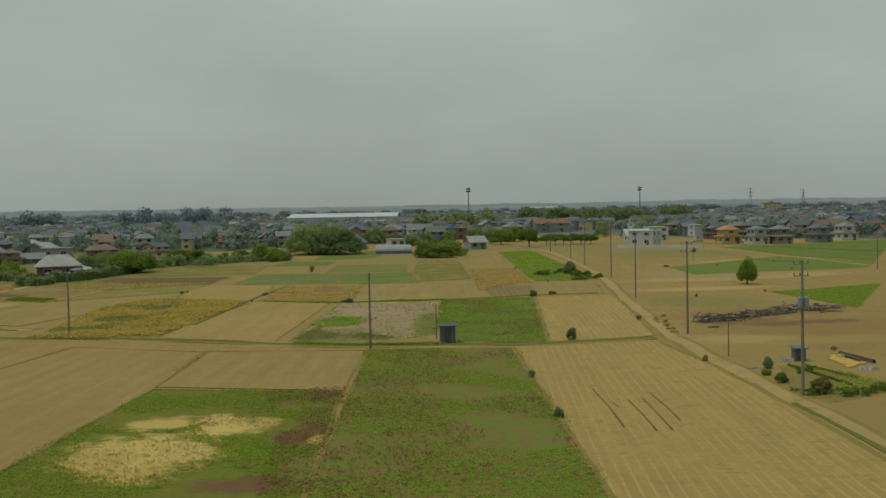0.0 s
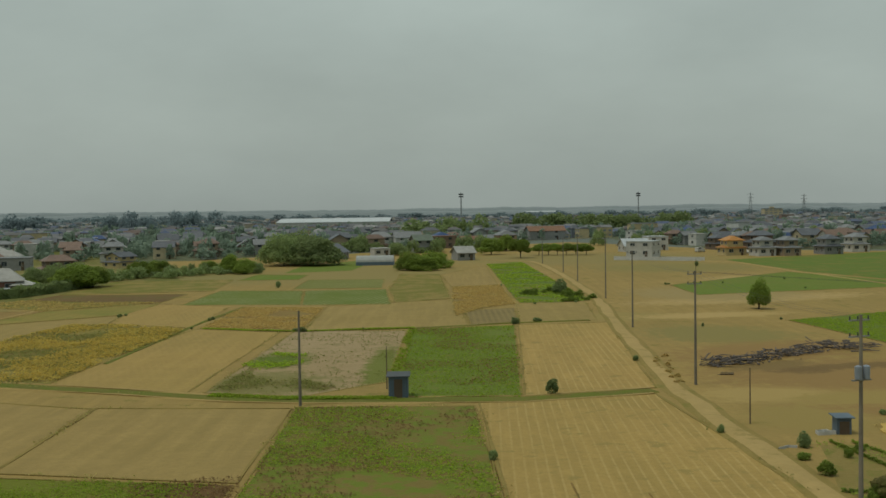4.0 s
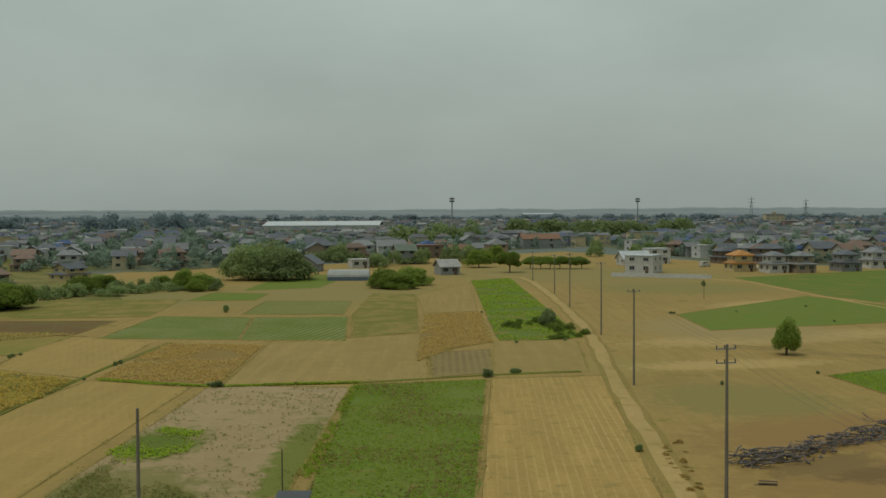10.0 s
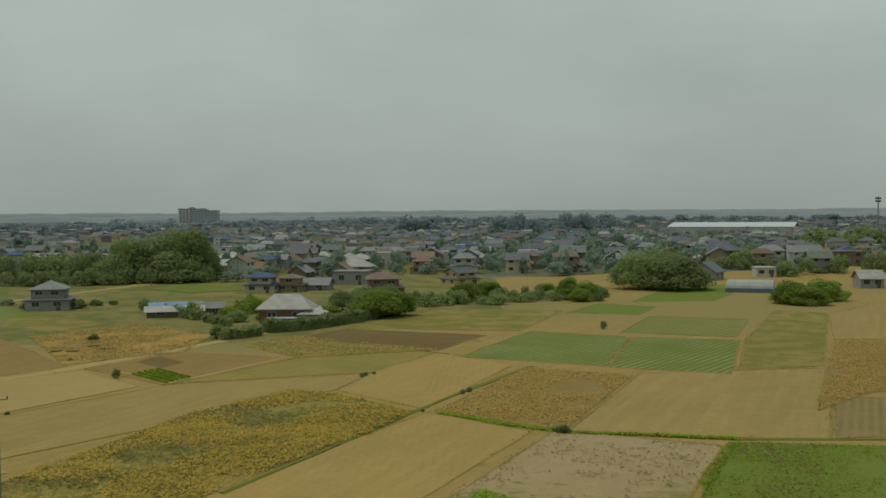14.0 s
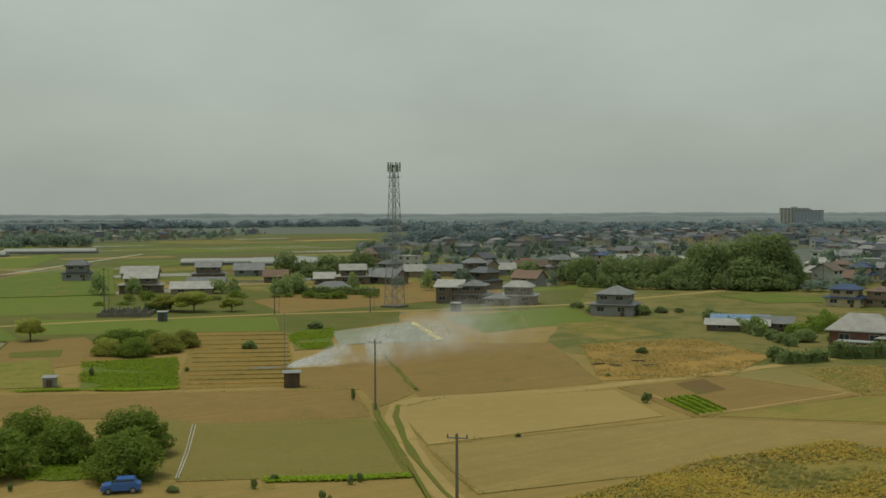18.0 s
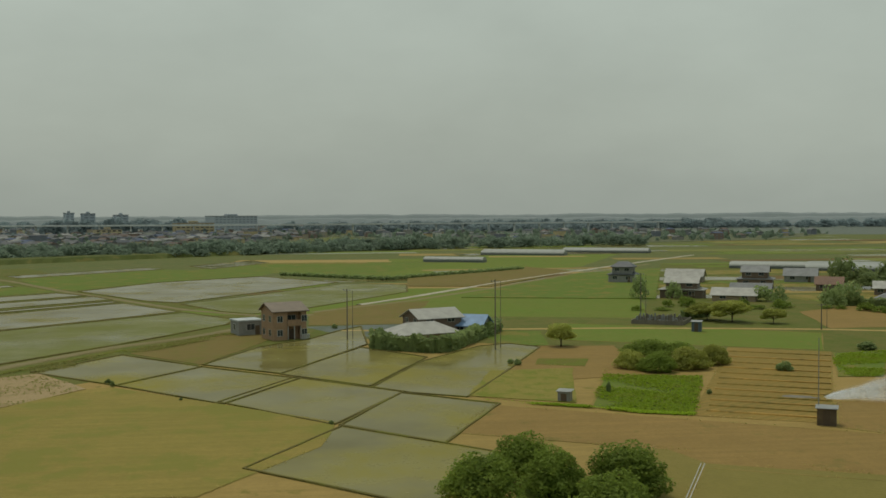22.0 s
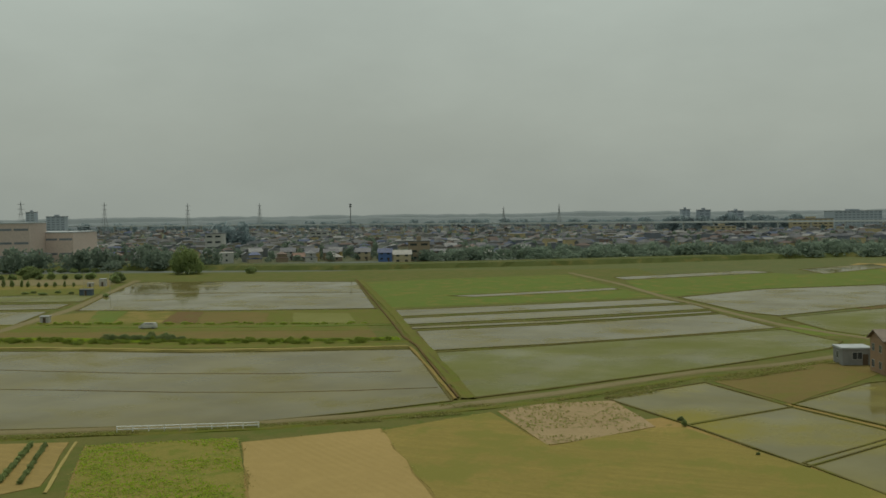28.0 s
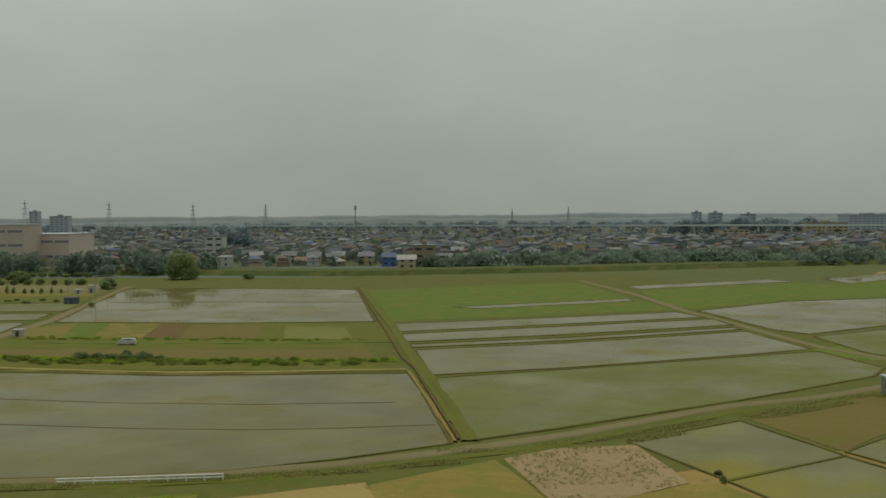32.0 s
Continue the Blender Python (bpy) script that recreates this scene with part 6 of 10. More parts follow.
paddy([(-111.9, 107.2), (-131.4, 117.2), (-114.5, 132.8), (-100.9, 126.2), (-96.3, 122.4)], PADDY_NEAR, 0.055, 'flooded rice paddy with patches of yellow-green shoots')
paddy([(-133.3, 117.5), (-154.4, 126.4), (-143.8, 137.8), (-121.5, 127.9)], PADDY_NEAR, 0.056, 'flooded rice paddy with patches of yellow-green shoots')
paddy([(-151.8, 101.9), (-171.6, 111.3), (-155.6, 126.0), (-134.0, 116.0)], PADDY_NEAR, 0.057, 'flooded rice paddy with patches of yellow-green shoots')
paddy([(-168.6, 85.5), (-185.9, 96.0), (-170.9, 111.3), (-150.6, 101.7)], PADDY_NEAR, 0.059, 'flooded rice paddy with patches of yellow-green shoots')
paddy([(-184.7, 69.8), (-204.0, 80.3), (-186.8, 95.3), (-169.3, 84.9)], PADDY_NEAR, 0.060, 'flooded rice paddy with patches of yellow-green shoots')
paddy([(-189.8, 96.3), (-213.2, 105.7), (-222.6, 113.8), (-238.4, 120.7), (-246.8, 125.9), (-213.4, 124.6), (-177.3, 109.3)], PADDY_NEAR, 0.061, 'flooded rice paddy with patches of yellow-green shoots')
paddy([(-176.5, 109.7), (-208.0, 123.8), (-192.1, 133.9), (-162.6, 122.4)], PADDY_NEAR, 0.062, 'flooded rice paddy with patches of yellow-green shoots')
paddy([(-161.3, 123.1), (-187.3, 134.0), (-206.2, 146.4), (-209.3, 152.7), (-203.1, 157.2), (-172.1, 144.1), (-150.9, 135.2), (-155.5, 128.3)], PADDY_NEAR, 0.063, 'flooded rice paddy with patches of yellow-green shoots')
paddy([(-192.6, -76.9), (-202.5, -48.5), (-207.9, -25.6), (-217.2, -6.4), (-228.0, 14.7), (-174.2, 47.3), (-161.5, 38.5), (-150.6, 29.4), (-143.3, 18.6), (-137.0, 7.4), (-132.1, -1.5)], PADDY, 0.065, 'flooded rice paddy with shallow murky water')
paddy([(-224.0, 21.4), (-243.4, 40.9), (-267.8, 63.1), (-289.9, 82.2), (-269.0, 96.3), (-256.8, 95.0), (-235.2, 83.7), (-222.1, 76.5), (-210.7, 69.9), (-200.2, 63.9), (-190.6, 58.4), (-178.6, 50.4)], PADDY_GREEN, 0.066, 'flooded paddy with young rice shoots')
paddy([(-260.6, 0.1), (-284.7, 27.2), (-325.1, 61.8), (-293.7, 81.1), (-271.2, 62.4), (-246.3, 39.9), (-227.7, 19.6)], PADDY, 0.067, 'flooded rice paddy with shallow murky water')
paddy([(-269.3, -6.1), (-295.6, 23.6), (-333.6, 57.6), (-328.7, 60.0), (-288.9, 25.8), (-264.0, -2.4)], PADDY, 0.068, 'flooded rice paddy with shallow murky water')
paddy([(-287.4, -17.9), (-320.6, 15.3), (-354.4, 48.1), (-339.2, 56.2), (-301.4, 21.6), (-273.0, -8.7)], PADDY, 0.069, 'flooded rice paddy with shallow murky water')
paddy([(-309.3, -31.1), (-344.5, 7.4), (-371.4, 33.5), (-358.7, 45.3), (-326.2, 13.4), (-292.0, -20.6)], PADDY, 0.071, 'flooded rice paddy with shallow murky water')
paddy([(-364.3, -37.8), (-388.2, -17.1), (-417.0, 6.3), (-408.5, 11.6), (-385.0, -6.1), (-361.7, -26.7)], PADDY, 0.072, 'flooded rice paddy with shallow murky water')
paddy([(-278.9, -124.4), (-327.9, -157.0), (-397.0, -201.5), (-415.9, -156.6), (-425.7, -107.7), (-313.1, -38.6), (-292.8, -78.8)], PADDY, 0.073, 'flooded rice paddy with shallow murky water')
paddy([(-378.2, 39.0), (-422.5, 59.4), (-455.8, 97.2), (-410.1, 127.2), (-372.9, 105.9), (-323.9, 77.4), (-331.4, 67.4)], PADDY, 0.075, 'flooded rice paddy with shallow murky water')
paddy([(-318.8, 78.8), (-349.4, 98.3), (-402.3, 129.5), (-390.9, 151.3), (-354.9, 147.8), (-297.2, 114.1), (-283.3, 100.5), (-291.3, 92.4)], PADDY_GREEN, 0.077, 'flooded paddy with young rice shoots')
paddy([(-479.3, -10.7), (-544.4, 37.0), (-530.3, 49.3), (-463.6, -1.4)], PADDY, 0.078, 'flooded rice paddy with shallow murky water')
paddy([(-558.1, 58.0), (-616.7, 86.9), (-586.1, 97.3), (-523.3, 72.1)], PADDY, 0.079, 'flooded rice paddy with shallow murky water')
field('crop_field', [(-423.6, -103.7), (-458.9, -72.8), (-494.1, -37.1), (-424.4, 3.9), (-378.8, 31.3), (-352.8, 4.6), (-314.5, -34.9)], GREEN_BRIGHT, 0.040, 'green rice field')
field('crop_field', [(-459.7, -0.4), (-525.4, 50.5), (-487.4, 102.8), (-459.3, 96.6), (-425.6, 59.0), (-383.1, 36.5), (-406.3, 19.7)], GREEN_BRIGHT, 0.041, 'green rice field')
field('dark_field', [(-206.4, 81.4), (-223.2, 87.0), (-241.7, 97.2), (-231.5, 108.2), (-189.2, 95.8)], BROWN_OLIVE, 0.056, 'brown dry paddy plot')
field('fallow_field', [(-242.8, -95.7), (-277.2, -120.1), (-311.8, -33.1), (-275.5, -11.9)], VERGE, 0.053, 'grassy strip between paddies and gardens')
field('crop_field', [(-284.6, 75.6), (-403.2, 144.8), (-374.6, 232.8), (-254.8, 195.9), (-270.2, 144.6)], GREEN_CROP, 0.033, 'wide green rice field')
field('crop_field', [(-280.8, 114.9), (-304.0, 126.8), (-317.6, 150.7), (-251.6, 136.9), (-251.6, 114.3)], BROWN_OLIVE, 0.060, 'dry olive plot beside a brown house')
field('crop_field', [(-232.3, 149.7), (-230.5, 164.0), (-205.2, 159.8), (-207.7, 151.2)], GREEN_BRIGHT, 0.062, 'green plot beside a hedge')
field('crop_field', [(-515.5, 62.5), (-609.9, 116.1), (-556.0, 205.0), (-517.4, 221.0), (-432.4, 147.3), (-475.8, 107.7)], GREEN_BRIGHT, 0.037, 'far green rice field')
field('crop_field', [(-294.0, 147.2), (-385.5, 199.1), (-383.9, 237.0), (-257.5, 192.3)], GREEN_CROP, 0.041, 'green rice field')
field('crop_field', [(-463.0, 145.9), (-790.4, 281.2), (-693.2, 326.6), (-508.0, 247.9), (-426.1, 166.4)], GREEN_CROP, 0.039, 'far green rice field')
field('fallow_field', [(-169.0, 57.7), (-176.9, 61.7), (-183.1, 70.6), (-166.0, 81.0), (-154.6, 74.8), (-150.2, 71.5)], PINK_BARE, 0.076, 'pale weedy fallow plot')
margin([(-169.0, 57.7), (-176.9, 61.7), (-183.1, 70.6), (-166.0, 81.0), (-154.6, 74.8), (-150.2, 71.5)])
tufts('weeds', [(-169.0, 57.7), (-176.9, 61.7), (-183.1, 70.6), (-166.0, 81.0), (-154.6, 74.8), (-150.2, 71.5)], 660, 0.18, WEED_LEAF, 'tufts of grass and weeds on a field', 14, 0.12, 1.2)
field('stubble_field', [(-137.9, 35.3), (-151.8, 47.6), (-111.1, 77.2), (-102.9, 61.3)], TAN_LIGHT, 0.077, 'light sandy field')
margin([(-137.9, 35.3), (-151.8, 47.6), (-111.1, 77.2), (-102.9, 61.3)])
field('stubble_field', [(-150.8, 48.4), (-161.0, 53.3), (-167.8, 56.9), (-149.6, 72.1), (-165.2, 81.2), (-166.9, 84.5), (-150.2, 101.3), (-134.5, 116.3), (-121.0, 114.3), (-101.7, 102.7), (-102.9, 71.6), (-111.2, 77.8)], OLIVE_TAN, 0.075, 'dry olive-tan stubble field')
margin([(-150.8, 48.4), (-161.0, 53.3), (-167.8, 56.9), (-149.6, 72.1), (-165.2, 81.2), (-166.9, 84.5), (-150.2, 101.3), (-134.5, 116.3), (-121.0, 114.3), (-101.7, 102.7), (-102.9, 71.6), (-111.2, 77.8)])
field('weed_field', [(-128.8, 18.2), (-140.0, 33.1), (-102.8, 60.8), (-97.9, 42.7)], OLIVE_GRASS, 0.078, 'green grassy plot')
margin([(-128.8, 18.2), (-140.0, 33.1), (-102.8, 60.8), (-97.9, 42.7)])
field('garden_plot', [(-124.7, 5.0), (-129.8, 14.6), (-111.5, 28.0), (-100.0, 24.0)], TAN, 0.080, 'tan vegetable plot with two green rows')
vegetable_row((-126.3, 11.8), (-110.0, 23.5), LEAF_DARK, 'row of dark green vegetables in tan soil', 0.7, 71)
vegetable_row((-127.0, 13.4), (-111.0, 25.6), LEAF_DARK, 'row of dark green vegetables in tan soil', 0.6, 72)
ribbon('field_path', [(-130.3, 15.3), (-120.6, 22.3), (-109.6, 30.6)], 0.5, STRAW_PATH, -0.05, 0.13, 'pale trodden path beside a plot', 'path', 0.1, crown=0.0)
tufts('weeds', [(-128.8, 18.2), (-140.0, 33.1), (-102.8, 60.8), (-97.9, 42.7)], 3600, 0.15, GRASS_LEAF, 'tufts of grass and weeds on a rough plot', 15, 0.1, 0.8)
tufts('weeds', [(-26.2, 68.7), (-28.1, 81.6), (-20.2, 80.9), (-14.4, 73.7), (-15.8, 67.1), (-20.4, 64.0)], 900, 0.10, STRAW_LEAF, 'flattened tufts of straw-yellow dead grass', 16, 0.22, 0.6)
tufts('weeds', [(-20.2, 84.0), (-18.2, 87.4), (-13.1, 83.8), (-13.2, 77.3), (-17.6, 77.1)], 260, 0.10, STRAW_LEAF, 'flattened tufts of straw-yellow dead grass', 18, 0.2, 0.6)
tufts('weeds', [(-16.4, 97.0), (-9.1, 99.0), (-8.3, 76.6), (-8.0, 61.8), (-11.1, 61.2), (-12.7, 80.5)], 1500, 0.10, BROWN_LEAF, 'withered brown weeds', 19, 0.16, 0.6)
tufts('weeds', [(-9.1, 124.7), (7.6, 124.4), (9.4, 51.7), (-8.1, 52.8)], 4200, 0.10, BROWN_LEAF, 'withered brown weeds among green growth', 61, 0.26, 0.7)
tufts('weeds', [(-0.2, 189.6), (15.9, 193.1), (12.3, 128.7), (0.2, 129.1)], 1800, 0.12, BROWN_LEAF, 'withered brown weeds among green growth', 62, 0.30, 0.6)
field('lawn', [(-103.9, 132.9), (-101.5, 138.2), (-95.5, 143.3), (-85.7, 138.4), (-91.9, 129.2)], GREEN_BRIGHT, 0.103, 'bright green grass under orchard trees')
tufts('weeds', [(-103.9, 132.9), (-101.5, 138.2), (-95.5, 143.3), (-85.7, 138.4), (-91.9, 129.2)], 1775, 0.17, GRASS_LEAF, 'tufts of grass and weeds on a field', 20, 0.1, 0.8)
field('mulched_field', [(-181.0, 214.9), (-186.6, 239.8), (-154.2, 223.4), (-161.2, 205.0)], PLASTIC, 0.104, 'field covered with silver plastic sheet')
field('weed_field', [(-185.4, 207.5), (-187.0, 219.2), (-157.8, 201.2), (-159.1, 194.5)], GREEN_BRIGHT, 0.099, 'bright green weedy plot')
margin([(-185.4, 207.5), (-187.0, 219.2), (-157.8, 201.2), (-159.1, 194.5)])
tufts('weeds', [(-185.4, 207.5), (-187.0, 219.2), (-157.8, 201.2), (-159.1, 194.5)], 3035, 0.23, GRASS_LEAF, 'tufts of grass and weeds on a rough plot', 21, 0.1, 0.8)
tufts('weeds', [(-19.4, 153.1), (-17.0, 164.2), (-12.7, 161.6), (-12.2, 152.8), (-16.7, 148.1)], 800, 0.14, GRASS_LEAF, 'ragged clumps of green weeds on bare soil', 22, 0.2, 1.4)
tufts('weeds', [(-19.2, 133.6), (-17.9, 150.5), (-14.1, 145.8), (-6.4, 135.8), (-10.2, 130.2), (-17.4, 129.7)], 1300, 0.15, WEED_LEAF, 'ragged dry weeds on bare soil', 23, 0.2, 1.0)
tufts('weeds', [(-1.4, 139.2), (-0.9, 160.4), (-0.6, 188.2), (0.4, 189.5), (-0.0, 157.5), (0.1, 138.2)], 640, 0.17, GRASS_LEAF, 'tufts of grass and weeds on a rough plot', 24, 0.1, 0.8)
field('garden_plot', [(33.2, 106.2), (36.4, 105.8), (39.6, 92.2), (31.1, 86.4), (29.9, 93.3)], GARDEN, 0.012, 'small weedy vegetable garden')
tufts('weeds', [(33.2, 107.2), (37.4, 106.8), (40.6, 92.2), (30.6, 88.4), (29.9, 100.3)], 900, 0.11, WEED_GREEN_LEAF, 'loose weeds in a garden', 81, 0.25, 0.8)
field('straw_patch', [(40.2, 112.5), (43.1, 114.7), (42.2, 107.0), (39.6, 104.6)], STRAW_YELLOW, 0.128, 'patch of bright yellow straw')
tufts('weeds', [(40.0, 113.1), (43.5, 115.8), (42.4, 106.4), (39.2, 103.5)], 236, 0.10, STRAW_LEAF, 'tufts of grass and weeds on a field', 25, 0, 0.6)
field('crop_field', [(-192.8, 353.1), (-189.9, 372.0), (-169.3, 370.6), (-160.1, 355.2), (-169.0, 342.0)], GREEN_BRIGHT, 0.129, 'bright green plot before houses')
field('crop_field', [(-286.8, 532.2), (-265.2, 573.7), (-204.3, 472.6), (-215.1, 429.2)], GREEN_CROP, 0.130, 'green field beside a grove')
field('dry_farmland', [(-263.9, 239.6), (-281.3, 267.8), (-294.0, 302.0), (-304.9, 334.1), (-290.8, 352.8), (-234.8, 306.2), (-226.9, 258.4), (-224.7, 227.6)], BROWN_WARM, 0.058, 'dry brown ground before a village')
field('rough_grass', [(-213.6, 145.1), (-296.6, 160.7), (-272.0, 218.5), (-224.4, 262.0), (-189.2, 237.9), (-178.4, 203.8)], GRASSLAND, 0.031, 'rough grass beside a pale road')
field('dark_field', [(-433.6, 155.8), (-510.9, 221.2), (-466.5, 233.3), (-373.5, 179.5), (-381.8, 150.5)], BROWN_OLIVE, 0.232, 'wide brown ploughed field far off')
field('crop_field', [(-368.8, 181.7), (-450.8, 231.9), (-485.4, 280.0), (-310.1, 217.2), (-326.3, 161.4)], GREEN_BRIGHT, 0.232, 'bright green rice field')
field('rough_grass', [(-253.1, 194.1), (-530.8, 295.8), (-465.0, 413.7), (-325.7, 477.8), (-188.2, 575.5), (-121.5, 475.0), (-119.0, 408.7), (-190.2, 281.5)], GRASSLAND, 0.007, 'rough grassy ground round a village')
field('garden_plot', [(-263.2, -118.6), (-281.4, -117.8), (-248.2, -91.8), (-242.9, -105.2)], OLIVE, 0.069, 'small olive stubble plot')
field('garden_plot', [(-281.4, -117.8), (-283.4, -108.1), (-251.5, -86.6), (-249.1, -92.7)], GREEN_BRIGHT, 0.070, 'small green grassy plot')
field('garden_plot', [(-283.5, -107.8), (-286.1, -92.2), (-256.4, -73.9), (-251.6, -86.3)], TAN_GREEN, 0.071, 'small weedy tan plot')
field('garden_plot', [(-286.2, -91.9), (-287.9, -83.2), (-259.9, -64.8), (-256.5, -73.6)], DARK_SOIL, 0.072, 'small dark turned plot with weeds')
field('garden_plot', [(-288.0, -82.9), (-292.3, -63.2), (-265.7, -46.6), (-259.1, -63.7)], BROWN_OLIVE, 0.073, 'small brown plot')
field('garden_plot', [(-292.4, -62.9), (-293.5, -55.7), (-268.3, -40.0), (-265.8, -46.3)], VERGE, 0.074, 'small grassy plot')
field('garden_plot', [(-293.6, -55.4), (-296.9, -38.7), (-273.6, -23.2), (-268.4, -39.8)], CROP_PALE, 0.075, 'small pale plot in rows')
field('grass_strip', [(-228.6, -142.1), (-274.3, -21.2), (-258.4, -10.9), (-214.3, -122.7)], VERGE, 0.076, 'strip of low green grass beside gardens')
field('stubble_field', [(-214.3, -122.7), (-258.4, -10.9), (-242.4, -0.5), (-202.1, -106.1)], BROWN_OLIVE, 0.077, 'dry brown strip with sparse weeds')
field('grass_strip', [(-204.0, -108.7), (-245.4, -2.4), (-229.8, 7.1), (-191.0, -91.1)], VERGE, 0.079, 'rough green strip of weeds beside a paddy')
field('gravel_yard', [(-378.4, -322.8), (-419.3, -225.1), (-383.1, -201.9), (-348.0, -283.7)], ROAD_GREY, 0.061, 'grey gravel yard beside a lane')
field('fallow_field', [(-345.8, -280.7), (-380.4, -200.0), (-362.6, -187.9), (-330.7, -261.3)], TAN_GREEN, 0.062, 'pale weedy strip beside a lane')
field('grass_strip', [(-330.7, -261.3), (-362.6, -187.9), (-338.4, -169.4), (-304.7, -227.8)], VERGE, 0.063, 'rough strip of grass and low shrubs')
paddy([(-308.6, -210.1), (-336.5, -167.6), (-306.3, -148.1), (-289.7, -187.4)], PADDY_GREEN, 0.077, 'flooded rice paddy beside a lane')
paddy([(-284.0, -180.5), (-299.0, -145.6), (-281.9, -135.2), (-267.1, -160.3)], PADDY, 0.078, 'flooded rice paddy beside a lane')
paddy([(-262.4, -154.6), (-274.6, -131.3), (-239.0, -108.6), (-234.3, -120.8)], PADDY, 0.074, 'flooded rice paddy beside a lane')
field('rice_land', [(-297.0, -47.0), (-248.0, 42.0), (-223.0, 129.0), (-249.0, 109.0), (-257.0, 191.0), (-289.0, 252.0), (-415.0, 373.0), (-1132.0, 919.0), (-1493.0, 148.0), (-900.0, -9.0), (-498.0, -159.0)], FAR_GREEN, 0.004, 'wide flat green rice land')
field('rough_grass', [(-98.0, 21.0), (-111.0, 37.0), (-148.0, 60.0), (-196.0, 100.0), (-233.0, 120.0), (-553.0, -19.0), (-401.0, -410.0), (-269.0, -395.0)], GRASSLAND, 0.008, 'rough green grassland between paddies')
field('dry_farmland', [(150.0, -80.0), (-160.0, -80.0), (-230.0, 60.0), (-220.0, 155.0), (-205.0, 252.0), (-262.0, 238.0), (-208.0, 314.0), (-216.0, 389.0), (-134.0, 393.0), (-149.0, 363.0), (-88.0, 463.0), (-52.0, 469.0), (15.0, 553.0), (74.0, 610.0), (126.0, 478.0), (209.0, 423.0), (170.0, 300.0)], DRY_LAND, 0.002, 'flat dry farmland with sparse grass')


# ---- roads, poles, trees, houses ----
ribbon('road_edge', [(18.7, 415.2), (35.8, 396.8), (37.4, 373.8), (37.8, 336.2), (37.4, 293.9), (36.4, 254.0), (34.3, 221.0), (32.0, 193.7), (30.5, 172.8), (29.4, 153.1), (28.0, 134.5), (28.2, 112.3), (28.8, 89.2), (29.0, 77.2), (29.0, 63.6)], 3.5, EDGE, -0.05, 0.07, 'weedy edge of a dirt farm road', 'road', 0.25, crown=0.05)
ribbon('dirt_road', [(18.7, 415.2), (35.8, 396.8), (37.4, 373.8), (37.8, 336.2), (37.4, 293.9), (36.4, 254.0), (34.3, 221.0), (32.0, 193.7), (30.5, 172.8), (29.4, 153.1), (28.0, 134.5), (28.2, 112.3), (28.8, 89.2), (29.0, 77.2), (29.0, 63.6)], 2.3, ROAD, -0.05, 0.1, 'pale dirt farm road with wheel tracks', 'road', 0.25, crown=0.05)
ribbon('field_track', [(-67.8, 146.3), (-54.8, 142.4), (-44.5, 141.0), (-28.6, 135.0), (-17.0, 130.1), (-8.9, 128.4), (-0.4, 127.9), (12.4, 127.4), (25.6, 131.2)], 2.6, VERGE, -0.05, 0.1, 'grassy field track with two bare ruts', 'path', 0.3, crown=0.0)
ribbon('wheel_rut', [(-45.5, 143.2), (-29.3, 136.9), (-17.4, 131.8), (-9.2, 130.1), (-0.5, 129.6), (12.5, 129.0), (25.9, 132.9)], 0.35, ROAD, -0.05, 0.13, 'bare rut of a field track', 'path', 0.1, crown=0.0)
ribbon('wheel_rut', [(-43.5, 138.9), (-27.9, 133.2), (-16.6, 128.4), (-8.7, 126.8), (-0.2, 126.3), (12.3, 125.8), (25.2, 129.5)], 0.35, ROAD, -0.05, 0.13, 'bare rut of a field track', 'path', 0.1, crown=0.0)
ribbon('field_path', [(-33.8, 195.5), (-17.1, 188.9), (0.2, 191.0), (16.9, 196.6), (28.5, 199.3)], 1.0, VERGE, -0.05, 0.12, 'grassy ridge between fields', 'path', 0.2, crown=0.0)
ribbon('field_path', [(-36.7, 155.9), (-35.9, 193.5), (-35.2, 210.5), (-33.8, 232.6)], 0.9, VERGE, -0.05, 0.11, 'grassy ridge between fields', 'path', 0.2, crown=0.0)
ribbon('white_road', [(-239.4, 121.5), (-236.1, 155.3), (-233.4, 184.2), (-228.7, 205.0), (-223.3, 224.9), (-209.7, 258.6), (-198.4, 298.1), (-201.9, 332.4), (-206.2, 371.7), (-213.0, 445.2)], 3.0, ROAD, -0.05, 0.08, 'pale gravel road', 'road', 0.15, crown=0.0)
ribbon('dirt_road', [(-58.8, 154.3), (-65.6, 156.8), (-74.6, 160.9), (-85.2, 166.4), (-96.9, 173.2), (-102.8, 177.9), (-105.0, 182.4), (-103.6, 186.9), (-98.1, 202.0), (-97.3, 213.3), (-95.5, 232.2), (-94.9, 260.7)], 3.0, ROAD, -0.05, 0.07, 'curving dirt farm track', 'road', 0.2, crown=0.0)
ribbon('verge', [(-58.8, 154.3), (-65.6, 156.8), (-74.6, 160.9), (-85.2, 166.4), (-96.9, 173.2), (-102.8, 177.9)], 0.9, VERGE, -0.05, 0.10, 'grassy crown of a farm track', 'verge', 0.25, crown=0.0)
ribbon('verge', [(-61.4, 152.8), (-71.5, 158.0), (-83.5, 164.1), (-98.2, 171.6), (-105.7, 176.2)], 0.8, VERGE, -0.05, 0.14, 'weedy edge of a farm track', 'verge', 0.25, crown=0.0)
ribbon('field_path', [(-89.1, 209.0), (-75.3, 202.5), (-74.2, 213.0), (-73.3, 229.9)], 0.7, ROAD, -0.05, 0.09, 'pale bare path round a garden plot', 'path', 0.12, crown=0.0)
field('dark_field', [(-92.8, 218.2), (-93.0, 224.6), (-85.2, 219.9), (-84.9, 213.6)], DARK_SOIL, 0.062, 'bed of freshly turned dark soil')
